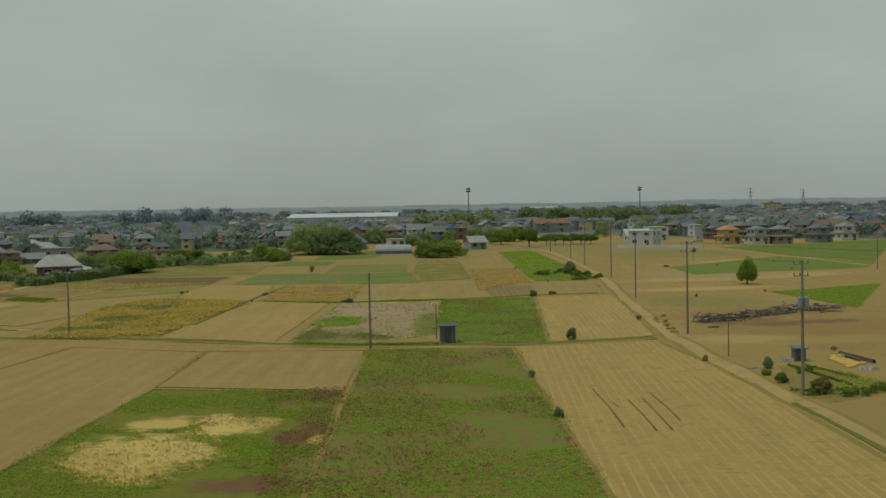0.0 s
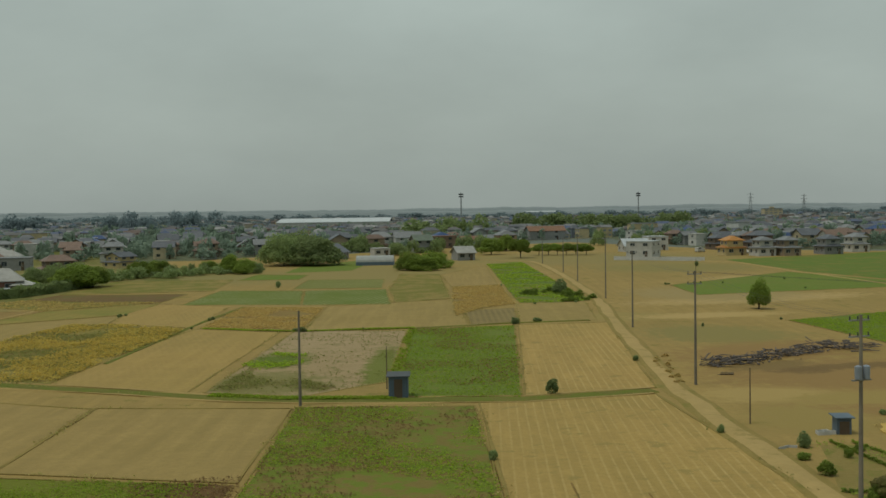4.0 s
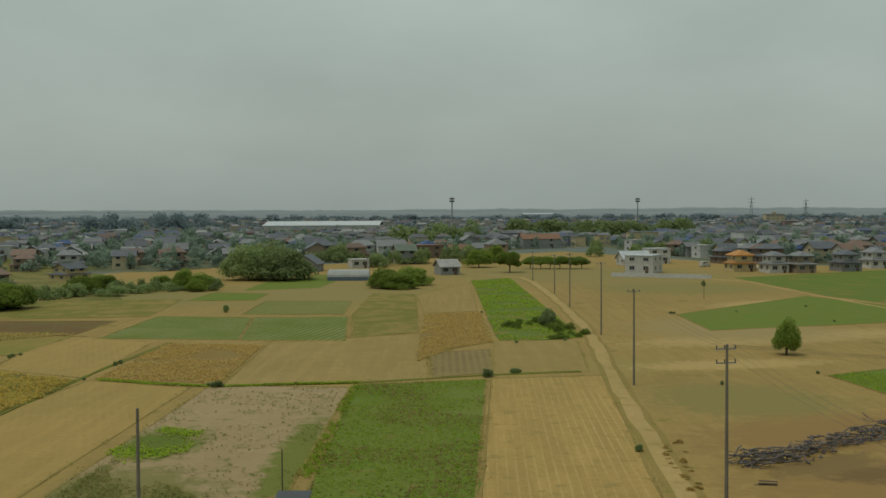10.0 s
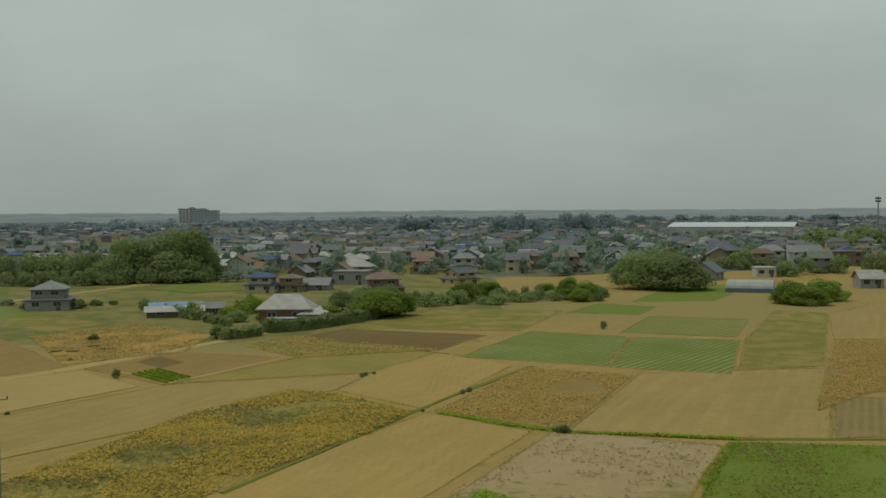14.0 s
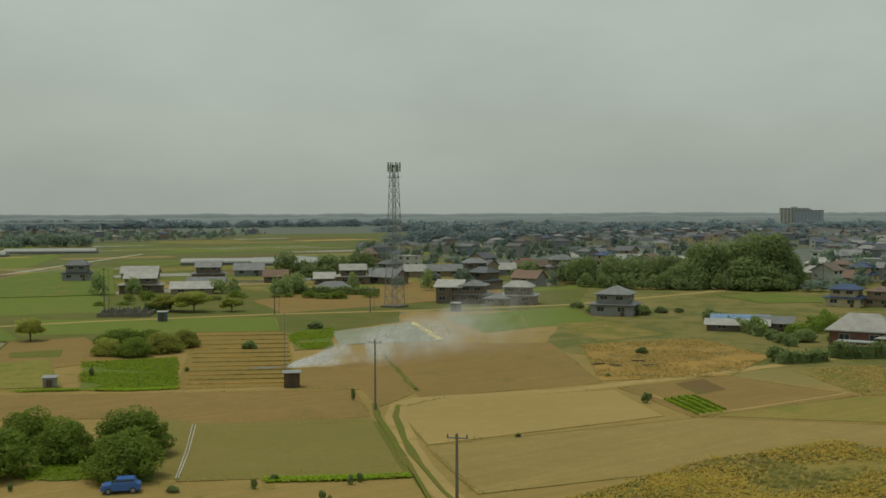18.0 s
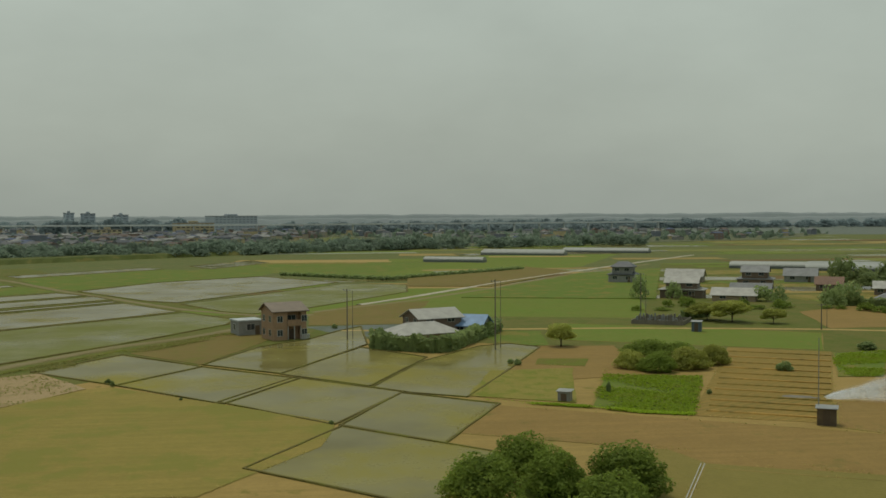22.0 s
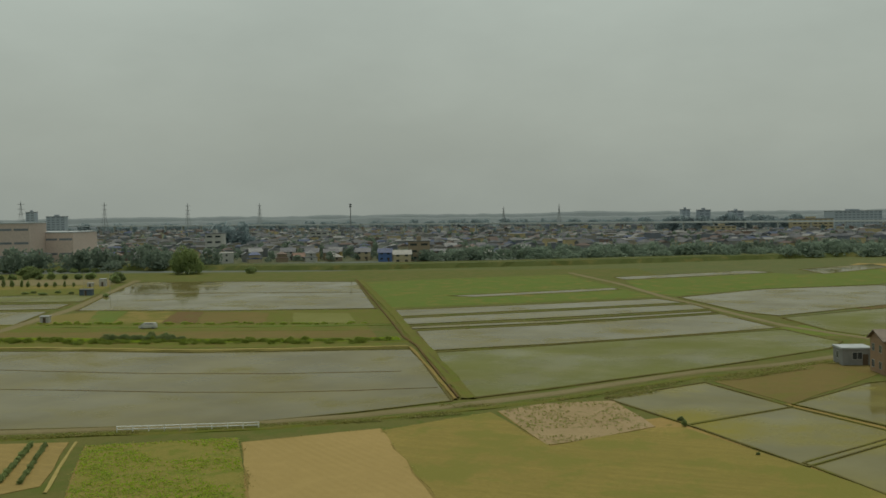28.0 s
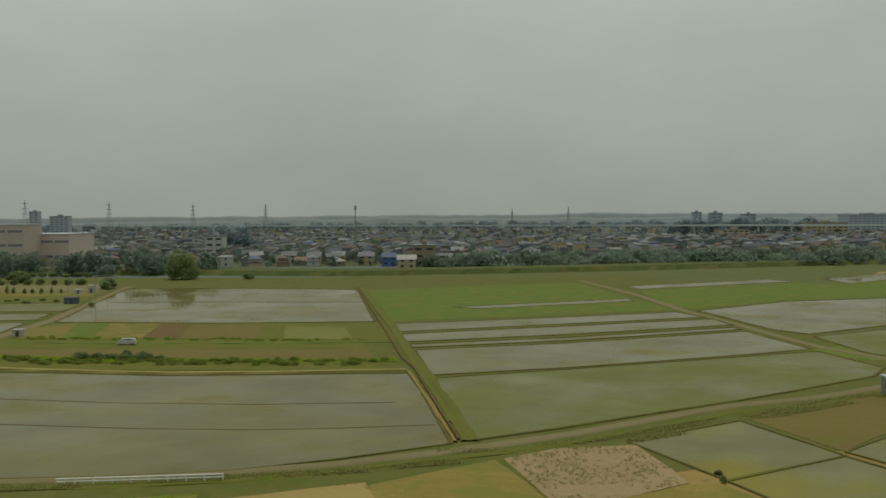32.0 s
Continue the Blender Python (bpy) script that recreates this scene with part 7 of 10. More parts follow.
ribbon('field_path', [(-85.7, 253.7), (-69.3, 250.1), (-50.1, 241.5)], 0.5, DARK_SOIL, -0.05, 0.10, 'dark shallow furrow between fields', 'path', 0.1, crown=0.0)
ribbon('field_path', [(-95.4, 169.5), (-82.1, 162.9), (-71.4, 157.6)], 1.0, VERGE, -0.05, 0.1, 'grassy field ridge', 'path', 0.2, crown=0.0)
ribbon('field_path', [(-142.0, 202.2), (-110.3, 186.1)], 0.8, VERGE, -0.05, 0.12, 'weedy field ridge', 'path', 0.25, crown=0.0)
ribbon('paved_road', [(-525.4, 287.7), (-469.9, 244.4), (-414.8, 207.1), (-368.5, 179.2), (-316.4, 143.5), (-285.3, 115.5)], 3.0, ROAD_GREY, -0.05, 0.09, 'narrow grey paved farm road', 'road', 0.15, crown=0.0)
ribbon('paved_road', [(-129.4, -1.8), (-135.6, 8.8), (-142.2, 19.6), (-149.4, 30.2), (-158.6, 40.2), (-170.5, 49.9), (-185.5, 60.1), (-200.6, 68.1), (-217.4, 77.3), (-229.5, 88.4), (-252.9, 102.2), (-278.6, 114.8)], 3.2, ROAD_GREY, -0.05, 0.16, 'grey farm road between paddies', 'road', 0.12, crown=0.04)
ribbon('verge', [(-126.0, 2.5), (-133.0, 11.7), (-139.6, 21.9), (-146.3, 32.5), (-155.1, 42.2), (-166.5, 51.7), (-180.0, 61.9), (-194.5, 69.6), (-209.9, 77.8), (-222.1, 89.3), (-238.9, 97.4)], 2.0, VERGE, -0.05, 0.12, 'weedy grass verge beside a farm road', 'verge', 0.4, crown=0.1)
ribbon('canal_bank', [(-175.3, 48.2), (-195.0, 35.9), (-220.5, 20.0), (-230.7, 13.3)], 0.8, EDGE, -0.05, 0.3, 'bare earth bank of an irrigation ditch', 'bank', 0.15, crown=0.0)
ribbon('canal_bank', [(-176.7, 49.7), (-198.4, 36.5), (-225.6, 20.0), (-244.1, 8.3), (-307.8, -30.7), (-435.1, -110.9)], 3.0, VERGE, -0.05, 0.32, 'grassy bank of an irrigation ditch', 'bank', 0.3, crown=-0.12)
# ditch line in dark soil colour, which paints the shadow inside it
ribbon('ditch', [(-176.8, 48.0), (-205.4, 30.5), (-233.2, 13.7), (-246.9, 3.8), (-277.9, -15.3), (-336.0, -51.3), (-437.5, -114.4)], 0.5, DARK_SOIL, -0.05, 0.36, 'narrow muddy irrigation ditch with its shadow as dark colour', 'ditch', 0.08, crown=-0.1)
ribbon('paved_road', [(-508.3, -39.4), (-437.4, 3.8), (-375.1, 36.3), (-341.5, 56.9), (-317.2, 70.9), (-298.1, 82.5), (-284.8, 95.0), (-277.2, 102.7)], 2.8, ROAD_GREY, -0.05, 0.15, 'grey farm road between paddies', 'road', 0.12, crown=0.0)
ribbon('paved_road', [(-204.2, -91.3), (-226.5, -100.3), (-246.1, -110.6), (-285.2, -131.3), (-337.5, -164.7), (-408.6, -210.7)], 4.0, ROAD_GREY, -0.05, 0.15, 'grey lane beside the paddies', 'road', 0.15, crown=0.0)
ribbon('verge', [(-204.2, -91.3), (-210.8, -72.4), (-219.3, -42.2), (-230.2, -15.0), (-240.4, 8.2)], 3.5, VERGE, -0.05, 0.09, 'rough green strip of weeds', 'verge', 0.8, crown=0.2)
ribbon('verge', [(-237.0, -100.8), (-247.3, -65.2), (-258.8, -38.9), (-271.7, -12.1)], 3.0, GREEN_BRIGHT, -0.05, 0.2, 'green grass strip', 'verge', 0.5, crown=0.0)
ribbon('earth_bank', [(-194.8, -79.6), (-202.2, -63.2), (-204.8, -50.8), (-210.2, -27.5), (-219.6, -8.1), (-231.2, 12.6)], 1.5, STRAW_PATH, -0.05, 0.45, 'pale straw-coloured low earth bank', 'bank', 0.15, crown=0.0)
ribbon('dyke', [(-469.1, -618.9), (-482.5, -379.5), (-496.8, -269.1), (-522.4, -164.0), (-593.8, -66.5), (-734.2, 80.7), (-905.3, 229.3)], 34, DYKE_GRASS, -0.2, 2.4, 'long grassy river embankment', 'embankment', 1.5, crown=0.0)
ribbon('bund', [(-173.8, -53.5), (-176.9, -35.8), (-181.2, -15.4), (-188.8, 6.8), (-199.3, 26.9)], 0.3, DARK_SOIL, -0.05, 0.12, 'low muddy ridge across a paddy', 'bank', 0.06, crown=0.0)
ribbon('bund', [(-156.8, -32.3), (-160.7, -18.3), (-166.2, 3.2), (-171.8, 18.6), (-177.5, 29.1), (-185.0, 40.7)], 0.3, DARK_SOIL, -0.05, 0.12, 'low muddy ridge across a paddy', 'bank', 0.06, crown=0.0)
ribbon('bund', [(-339.6, -158.8), (-357.2, -117.3), (-372.4, -74.8)], 0.3, DARK_SOIL, -0.05, 0.16, 'low muddy ridge across a paddy', 'bank', 0.06, crown=0.0)
utility_pole(30.2, 90.4, 11.5, 20, 2, True, False)
utility_pole(30.5, 134.5, 11.7, 10, 2, False, False)
utility_pole(33.6, 188.2, 11.7, 5, 1, False, False)
utility_pole(37.6, 241.2, 12.4, 5, 1, False, False)
utility_pole(38.6, 293.8, 11.9, 5, 1, False, False)
utility_pole(39.3, 331.9, 10.0, 5, 1, False, False)
utility_pole(38.3, 384.6, 8.9, 0, 1, False, False)
wires((30.2, 90.4), (30.5, 134.5), 11.4, 11.6, 8)
wires((30.5, 134.5), (33.6, 188.2), 11.6, 11.6, 8)
wires((33.6, 188.2), (37.6, 241.2), 11.6, 12.3, 8)
wires((37.6, 241.2), (38.6, 293.8), 12.3, 11.8, 8)
wires((38.6, 293.8), (39.3, 331.9), 11.8, 9.9, 8)
wires((39.3, 331.9), (38.3, 384.6), 9.9, 8.8, 8)
wires((30.5, 134.5), (100.5, 126.5), 11.6, 9.0, 60)
utility_pole(-8.8, 125.7, 9.0, 0, 0, False, False, label='slim grey utility pole beside a field track')
utility_pole(-1.1, 134.6, 4.4, 0, 0, False, True, mat=WOOD, label='dark wooden post beside a field hut')
utility_pole(30.3, 114.4, 4.7, 0, 0, False, True, mat=WOOD, label='thin dark wooden post in bare soil')
utility_pole(102.8, 254.2, 8.2, 0, 1, False, False)
utility_pole(72.8, 313.1, 4.5, 0, 0, False, True, mat=WOOD)
utility_pole(-101.7, 173.6, 8.7, 40, 1, False, False)
utility_pole(-51.9, 147.7, 8.5, 40, 1)
utility_pole(-125.3, 174.0, 10.3, 0, 0, False, True, mat=STEEL, label='thin steel pole beside a hut')
utility_pole(-200.8, 148.5, 13.2, 80, 1, False, False)
utility_pole(-202.3, 149.8, 12.8, 80, 0, False, True)
utility_pole(-222.3, 121.9, 10.4, 80, 1, False, False)
utility_pole(-224.1, 123.1, 9.9, 80, 0, False, True)
utility_pole(-261.1, 196.5, 10.7, 80, 1, False, False)
utility_pole(-263.8, 198.7, 10.1, 80, 0, False, True)
utility_pole(-222.9, 224.5, 5.7, 80, 1, False, False)
utility_pole(-224.9, 226.8, 5.1, 80, 0, False, True)
utility_pole(-212.8, 245.4, 5.7, 80, 1, False, False)
utility_pole(-214.7, 247.8, 5.1, 80, 0, False, True)
utility_pole(-191.1, 402.3, 8.6, 0, 1, False, False)
utility_pole(-201.0, 366.9, 6.9, 0, 1, False, False)
utility_pole(-202.0, 383.4, 6.2, 0, 1, False, False)
shed(0.3, 129.8, 0, 1.9, 1.8, 2.1, BLUE_GREY, DARK, 'small blue-grey metal field hut')
shed(36.4, 110.2, 0, 1.15, 1.1, 1.25, BLUE_GREY, BLUE_GREY, 'small blue sheet-metal shed in bare soil')
shed(-124.0, 174.4, 61, 2.2, 1.6, 2.0, WOOD, STEEL, 'weathered wooden field hut')
shed(-145.1, 147.7, 61, 1.7, 1.4, 1.3, STEEL, STEEL, 'weathered wooden field hut')
shed(-224.2, 196.8, 61, 2.0, 1.6, 2.1, BLUE_GREY, STEEL, 'small grey hut beside a pale road')
shed(-201.8, 263.5, 41, 2.3, 2, 2.0, BLUE_GREY, STEEL, 'small blue hut beside a pale road')
car(-244.0, -67.7, 295, 4.4, 1.7, 1.6, WALLS['white'], 'white estate car parked on a grassy strip', True)
car(-82.8, 134.8, 245, 3.3, 1.45, 1.3, CAR_BLUE, 'blue compact car parked beside a field', False)
car(107.9, 454.4, 30, 4.2, 1.7, 2.0, WALLS['white'], 'white van parked beside houses', True)
car(120.5, 436.0, 100, 4.2, 1.7, 1.5, WALLS['white'], 'white car parked beside houses')
tree(60.6, 214.5, 3.9, 5.8, 'round', LEAF, 1, 'lone oval green tree on a bare field', bare=0.10)
bush(15.3, 130.1, 1.5, 1.9, LEAF_DARK, 3)
bush(16.4, 195.7, 1.2, 1.2, LEAF_DARK, 4)
bush(20.3, 198.6, 1.1, 0.8, LEAF_DARK, 1)
bush(27.5, 152.3, 0.8, 0.8, LEAF_DARK, 6)
bush(8.7, 82.7, 0.9, 1.1, LEAF_DARK, 7)
bush(8.2, 102.7, 0.8, 1.0, LEAF_DARK, 2)
bush(26.9, 110.9, 0.8, 0.9, LEAF_DARK, 1)
bush(31.7, 105.4, 1.3, 1.5, LEAF_DARK, 1, 'dense dark garden bush')
bush(30.4, 96.9, 1.4, 1.2, LEAF, 0)
bush(31.9, 91.0, 2.2, 1.7, WEED_LEAF, 6, 'brownish green garden shrub')
bush(-52.8, 215.3, 0.7, 0.8, LEAF_DARK, 8)
bush(-34.9, 207.2, 0.7, 0.8, LEAF_DARK, 4)
bush(42.7, 117.5, 0.8, 0.6, LEAF_DARK, 0)
bush(57.1, 276.7, 0.9, 0.7, LEAF_DARK, 3)
bush(-35.2, 285.1, 1.5, 2.2, LEAF_DARK, 8)
bush(27.6, 152.4, 0.8, 0.9, LEAF_DARK, 8)
bush(-52.4, 218.4, 0.7, 0.6, LEAF_DARK, 5)
bush(-34.7, 208.9, 0.7, 0.7, LEAF_DARK, 4)
bush(57.7, 276.6, 0.7, 0.7, LEAF_DARK, 2)
bush(83.1, 355.3, 1.5, 2.1, LEAF_DARK, 1)
bush(71.2, 279.3, 0.6, 0.6, LEAF_DARK, 4)
bush(89.2, 290.3, 0.7, 0.6, LEAF_DARK, 3)
bush(84.2, 259.7, 0.6, 0.5, LEAF_DARK, 0)
bush(58.8, 196.3, 0.6, 0.5, LEAF_DARK, 4)
bush(44.2, 188.0, 0.6, 0.7, LEAF_DARK, 4)
bush(30.5, 232.9, 0.8, 0.5, LEAF_DARK, 3)
bush(22.3, 230.3, 0.7, 0.6, LEAF_DARK, 2)
bush(18.8, 281.5, 0.7, 0.6, LEAF_DARK, 4)
bush(29.8, 256.6, 4.3, 3.8, LEAF_DARK, 4)
bush(-17.9, 189.1, 1.6, 0.7, LEAF_DARK, 5)
bush(-53.1, 216.9, 1.0, 0.7, LEAF_DARK, 1)
bush(-34.9, 209.6, 0.7, 0.7, LEAF_DARK, 5)
bush(-35.0, 194.4, 0.6, 0.5, LEAF_DARK, 6)
bush(-86.8, 206.1, 1.4, 1.0, LEAF_DARK, 8)
bush(16.1, 194.8, 1.3, 1.4, LEAF_DARK, 3)
bush(19.7, 197.9, 1.2, 1.0, LEAF_DARK, 2)
bush(-98.4, 249.2, 4.1, 3.1, LEAF_DARK, 3)
bush(-17.0, 188.6, 1.8, 1.0, LEAF_DARK, 7)
bush(-7.5, 189.9, 0.6, 0.5, LEAF_DARK, 4)
bush(-118.4, 239.3, 2.3, 1.5, LEAF_DARK, 1)
bush(-79.0, 177.0, 0.7, 0.6, LEAF_DARK, 8)
bush(-182.4, 147.8, 1.6, 1.0, LEAF_DARK, 4)
bush(-85.0, 203.6, 1.3, 1.6, LEAF_DARK, 0)
bush(-103.6, 215.9, 0.8, 0.6, LEAF_DARK, 4)
bush(-111.1, 186.5, 0.9, 0.5, LEAF_DARK, 4)
bush(-109.4, 175.2, 0.7, 2.2, LEAF_DARK, 8)
bush(-141.4, 201.8, 0.7, 0.7, LEAF_DARK, 3)
bush(-150.2, 155.3, 1.0, 1.9, LEAF_DARK, 6)
bush(-146.9, 168.8, 0.9, 0.9, LEAF_DARK, 6)
bush(-166.7, 189.3, 3.0, 2.0, LEAF_DARK, 4)
bush(-188.9, 216.1, 4.7, 1.8, LEAF_DARK, 6)
bush(-170.9, 83.4, 1.2, 0.9, LEAF_DARK, 7)
bush(-133.6, 115.8, 0.7, 0.7, LEAF_DARK, 2)
bush(-153.8, 95.9, 0.6, 0.5, LEAF_DARK, 3)
bush(-180.0, 148.3, 1.8, 1.3, LEAF_DARK, 4)
bush(-244.4, 120.1, 1.5, 1.3, LEAF_DARK, 4)
bush(-167.7, 84.5, 1.0, 1.1, LEAF_DARK, 0)
tree(-95.3, 127.7, 7.2, 5.0, 'round', LEAF, 1, 'full round dark green orchard tree', bare=0.05)
tree(-98.1, 134.8, 6.0, 4.4, 'round', LEAF, 0, 'full round dark green orchard tree', bare=0.05)
tree(-102.9, 132.5, 6.1, 5.0, 'round', LEAF, 7, 'full round dark green orchard tree', bare=0.05)
tree(-87.2, 136.6, 6.5, 4.8, 'round', LEAF, 4, 'full round dark green orchard tree', bare=0.05)
tree(-96.5, 141.2, 7.5, 5.1, 'round', LEAF, 8, 'full round dark green orchard tree', bare=0.05)
tree(-203.5, 161.8, 5.6, 4.8, 'round', LEAF_PALE, 8, 'pale blossoming small tree beside a field', bare=0.3)
tree(-247.5, 208.4, 8.7, 4.3, 'wide', LEAF_PALE, 7, 'pale green garden tree near houses', bare=0.25)
tree(-241.6, 212.1, 10.0, 5.3, 'wide', LEAF_PALE, 5, 'pale green garden tree near houses', bare=0.25)
tree(-236.8, 220.0, 6.0, 3.6, 'wide', LEAF_PALE, 2, 'pale green garden tree near houses', bare=0.25)
tree(-173.3, 166.1, 5.5, 3.2, 'round', LEAF_PALE, 3, 'leafy yellow-green garden shrub tree', bare=0.0)
tree(-169.1, 168.8, 5.9, 3.6, 'round', LEAF, 1, 'leafy yellow-green garden shrub tree', bare=0.0)
tree(-171.6, 175.0, 7.1, 3.8, 'round', LEAF_PALE, 6, 'leafy yellow-green garden shrub tree', bare=0.0)
tree(-175.5, 181.0, 5.2, 3.6, 'round', LEAF_PALE, 3, 'leafy yellow-green garden shrub tree', bare=0.0)
tree(-189.7, 174.1, 8.8, 3.0, 'round', LEAF, 7, 'leafy yellow-green garden shrub tree', bare=0.0)
tree(-186.9, 178.8, 7.6, 2.8, 'round', LEAF, 4, 'leafy yellow-green garden shrub tree', bare=0.0)
tree(-257.3, 361.9, 12.3, 10.5, 'round', LEAF_DARK, 2, 'tall tree of a dense dark grove', bare=0.0, group='dense grove')
tree(-230.6, 373.5, 15.5, 11.6, 'round', LEAF_DARK, 5, 'tall tree of a dense dark grove', bare=0.0, group='dense grove')
tree(-221.2, 380.4, 19.3, 15.4, 'round', LEAF_DARK, 6, 'tall tree of a dense dark grove', bare=0.0, group='dense grove')
tree(-212.7, 386.6, 21.2, 16.9, 'round', LEAF_DARK, 5, 'tall tree of a dense dark grove', bare=0.0, group='dense grove')
tree(-205.7, 391.7, 21.2, 20.0, 'round', LEAF_DARK, 8, 'tall tree of a dense dark grove', bare=0.0, group='dense grove')
tree(-200.3, 395.6, 13.5, 13.4, 'round', LEAF_DARK, 3, 'tall tree of a dense dark grove', bare=0.0, group='dense grove')
tree(-205.2, 384.7, 22.7, 11.7, 'round', LEAF_DARK, 5, 'tall tree of a dense dark grove', bare=0.0, group='dense grove')
tree(-222.1, 372.4, 17.1, 9.9, 'round', LEAF_DARK, 1, 'tall tree of a dense dark grove', bare=0.0, group='dense grove')
tree(-38.6, 392.1, 19.8, 10.5, 'round', LEAF_DARK, 0, 'tall dark tree beside houses', bare=0.05)
tree(-49.6, 393.5, 16.3, 11.5, 'round', LEAF_DARK, 3, 'tall dark tree beside houses', bare=0.05)
tree(-46.0, 405.0, 18.7, 12.6, 'round', LEAF_DARK, 4, 'tall dark tree beside houses', bare=0.05)
tree(-4.8, 354.3, 9.5, 5.9, 'round', LEAF, 3, 'dense dark green thicket beside a farm building', bare=0.0)
tree(2.1, 365.4, 11.5, 5.8, 'round', LEAF, 1, 'dense dark green thicket beside a farm building', bare=0.0)
tree(-1.5, 351.6, 11.0, 5.0, 'round', LEAF, 5, 'dense dark green thicket beside a farm building', bare=0.0)
tree(34.1, 426.8, 8.9, 7.5, 'wide', LEAF, 2, 'orchard tree in a row', bare=0.25, group='orchard row')
tree(42.9, 448.4, 6.7, 4.6, 'wide', LEAF, 4, 'orchard tree in a row', bare=0.25, group='orchard row')
tree(46.6, 447.8, 6.7, 4.6, 'wide', LEAF, 7, 'orchard tree in a row', bare=0.25, group='orchard row')
tree(50.0, 447.2, 6.7, 4.6, 'wide', LEAF, 0, 'orchard tree in a row', bare=0.25, group='orchard row')
tree(53.5, 446.7, 6.7, 4.6, 'wide', LEAF, 0, 'orchard tree in a row', bare=0.25, group='orchard row')
tree(57.2, 446.1, 6.7, 4.6, 'wide', LEAF, 5, 'orchard tree in a row', bare=0.25, group='orchard row')
tree(61.2, 445.4, 6.7, 4.5, 'wide', LEAF, 1, 'orchard tree in a row', bare=0.25, group='orchard row')
tree(-86.9, 294.1, 12.3, 6.7, 'round', LEAF, 4, 'green garden tree beside houses', bare=0.1)
tree(-84.1, 298.2, 8.3, 5.8, 'round', LEAF, 5, 'green garden tree beside houses', bare=0.1)
tree(-60.2, 354.0, 6.5, 6.0, 'round', LEAF, 0, 'green garden tree beside houses', bare=0.1)
tree(-81.8, 352.1, 8.2, 4.7, 'round', LEAF, 5, 'green garden tree beside houses', bare=0.1)
tree(-56.8, 360.5, 8.3, 4.4, 'round', LEAF, 4, 'green garden tree beside houses', bare=0.1)
tree(-67.9, 359.5, 6.6, 3.9, 'round', LEAF, 5, 'green garden tree beside houses', bare=0.1)
tree(24.6, 459.6, 10.7, 7.5, 'round', LEAF, 2, 'green garden tree beside houses', bare=0.1)
tree(32.9, 495.2, 9.3, 7.5, 'round', LEAF, 6, 'green garden tree beside houses', bare=0.1)
tree(-94.1, 312.9, 8.2, 6.1, 'round', LEAF_DARK, 1, 'dark garden tree beside a farmhouse', bare=0.08)
tree(-97.6, 307.6, 6.8, 6.1, 'round', LEAF_DARK, 4, 'dark garden tree beside a farmhouse', bare=0.08)
tree(-102.2, 306.7, 6.8, 5.1, 'round', LEAF_DARK, 3, 'dark garden tree beside a farmhouse', bare=0.08)
tree(-111.5, 275.5, 4.9, 2.6, 'round', LEAF_DARK, 7, 'dark garden tree beside a farmhouse', bare=0.08)
tree(-84.0, 340.2, 8.9, 5.2, 'round', LEAF, 4, 'dark garden tree beside a farmhouse', bare=0.08)
tree(-84.2, 349.8, 7.6, 3.8, 'round', LEAF, 2, 'dark garden tree beside a farmhouse', bare=0.08)
tree(-54.9, 345.7, 5.9, 3.7, 'round', LEAF, 4, 'dark garden tree beside a farmhouse', bare=0.08)
tree(-61.6, 353.9, 6.1, 3.8, 'round', LEAF, 6, 'dark garden tree beside a farmhouse', bare=0.08)
hedge([(-95.3, 259.3), (-90.3, 264.4), (-87.3, 280.4), (-86.1, 302.6)], 1.8, 2.2)
hedge([(-149.5, 294.5), (-121.2, 275.9)], 1.5, 2.0)
hedge([(-95.6, 246.2), (-93.6, 255.8)], 1.5, 1.6)
hedge([(-118.0, 274.2), (-107.6, 267.2)], 1.5, 1.5)
hedge([(-205.6, 126.8), (-198.6, 136.9), (-200.4, 139.6)], 2.2, 2.7, label='tall clipped hedge round a farmhouse beside paddies')
hedge([(-200.4, 139.6), (-216.4, 147.2), (-233.8, 155.2)], 2.0, 2.5, label='tall clipped hedge round a farmhouse beside paddies')
hedge([(-212.4, 127.3), (-205.6, 126.8)], 2.4, 2.9, label='tall clipped hedge round a farmhouse beside paddies')
hedge([(-463.0, 105.4), (-420.9, 146.3), (-490.0, 215.1)], 2.2, 1.1, label='long low dark hedge round a field')
hedge([(-250.5, 203.4), (-255.2, 211.5)], 1.5, 2)
hedge([(-285.1, 257.4), (-258.9, 278.5)], 2, 2)
house(-99.3, 276.1, 20, 10.2, 7.6, 1, 'hip', WALLS['red'], ROOFS['pale'], 'farmhouse with red-brown walls and pale grey hipped roof', True, skirt=True, sz=1.12)
house(-93.6, 276.6, 20, 4.2, 5.6, 1, 'hip', WALLS['red'], ROOFS['pale'], 'low side wing of a farmhouse with pale roof', True, skirt=True, sz=0.78)
house(-97.4, 270.4, 20, 5.6, 2.6, 1, 'flat', WALLS['red'], ROOFS['white'], 'low porch with a pale sheet roof', True, skirt=True, sz=0.55)
house(-131.2, 281.9, 35, 12.0, 5.0, 1, 'gable', WALLS['brown'], ROOFS['pale'], 'low farm shed with a pale grey sheet roof', True, skirt=True, sz=0.52)
house(-127.0, 288.4, 35, 7.0, 5.0, 1, 'gable', WALLS['brown'], ROOFS['grey'], 'low farm shed with a grey tiled roof', True, skirt=True, sz=0.62)
house(-102.2, 290.2, 20, 5.1, 6.0, 1, 'hip', WALLS['brown'], ROOFS['pale'], 'low wing of a farmhouse with pale roof', True, skirt=True, sz=0.6)
house(-134.6, 287.2, 35, 11.0, 5.0, 1, 'gable', WALLS['brown'], ROOFS['sky'], 'long low farm building with a blue sheet roof', True, skirt=True, sz=0.6)
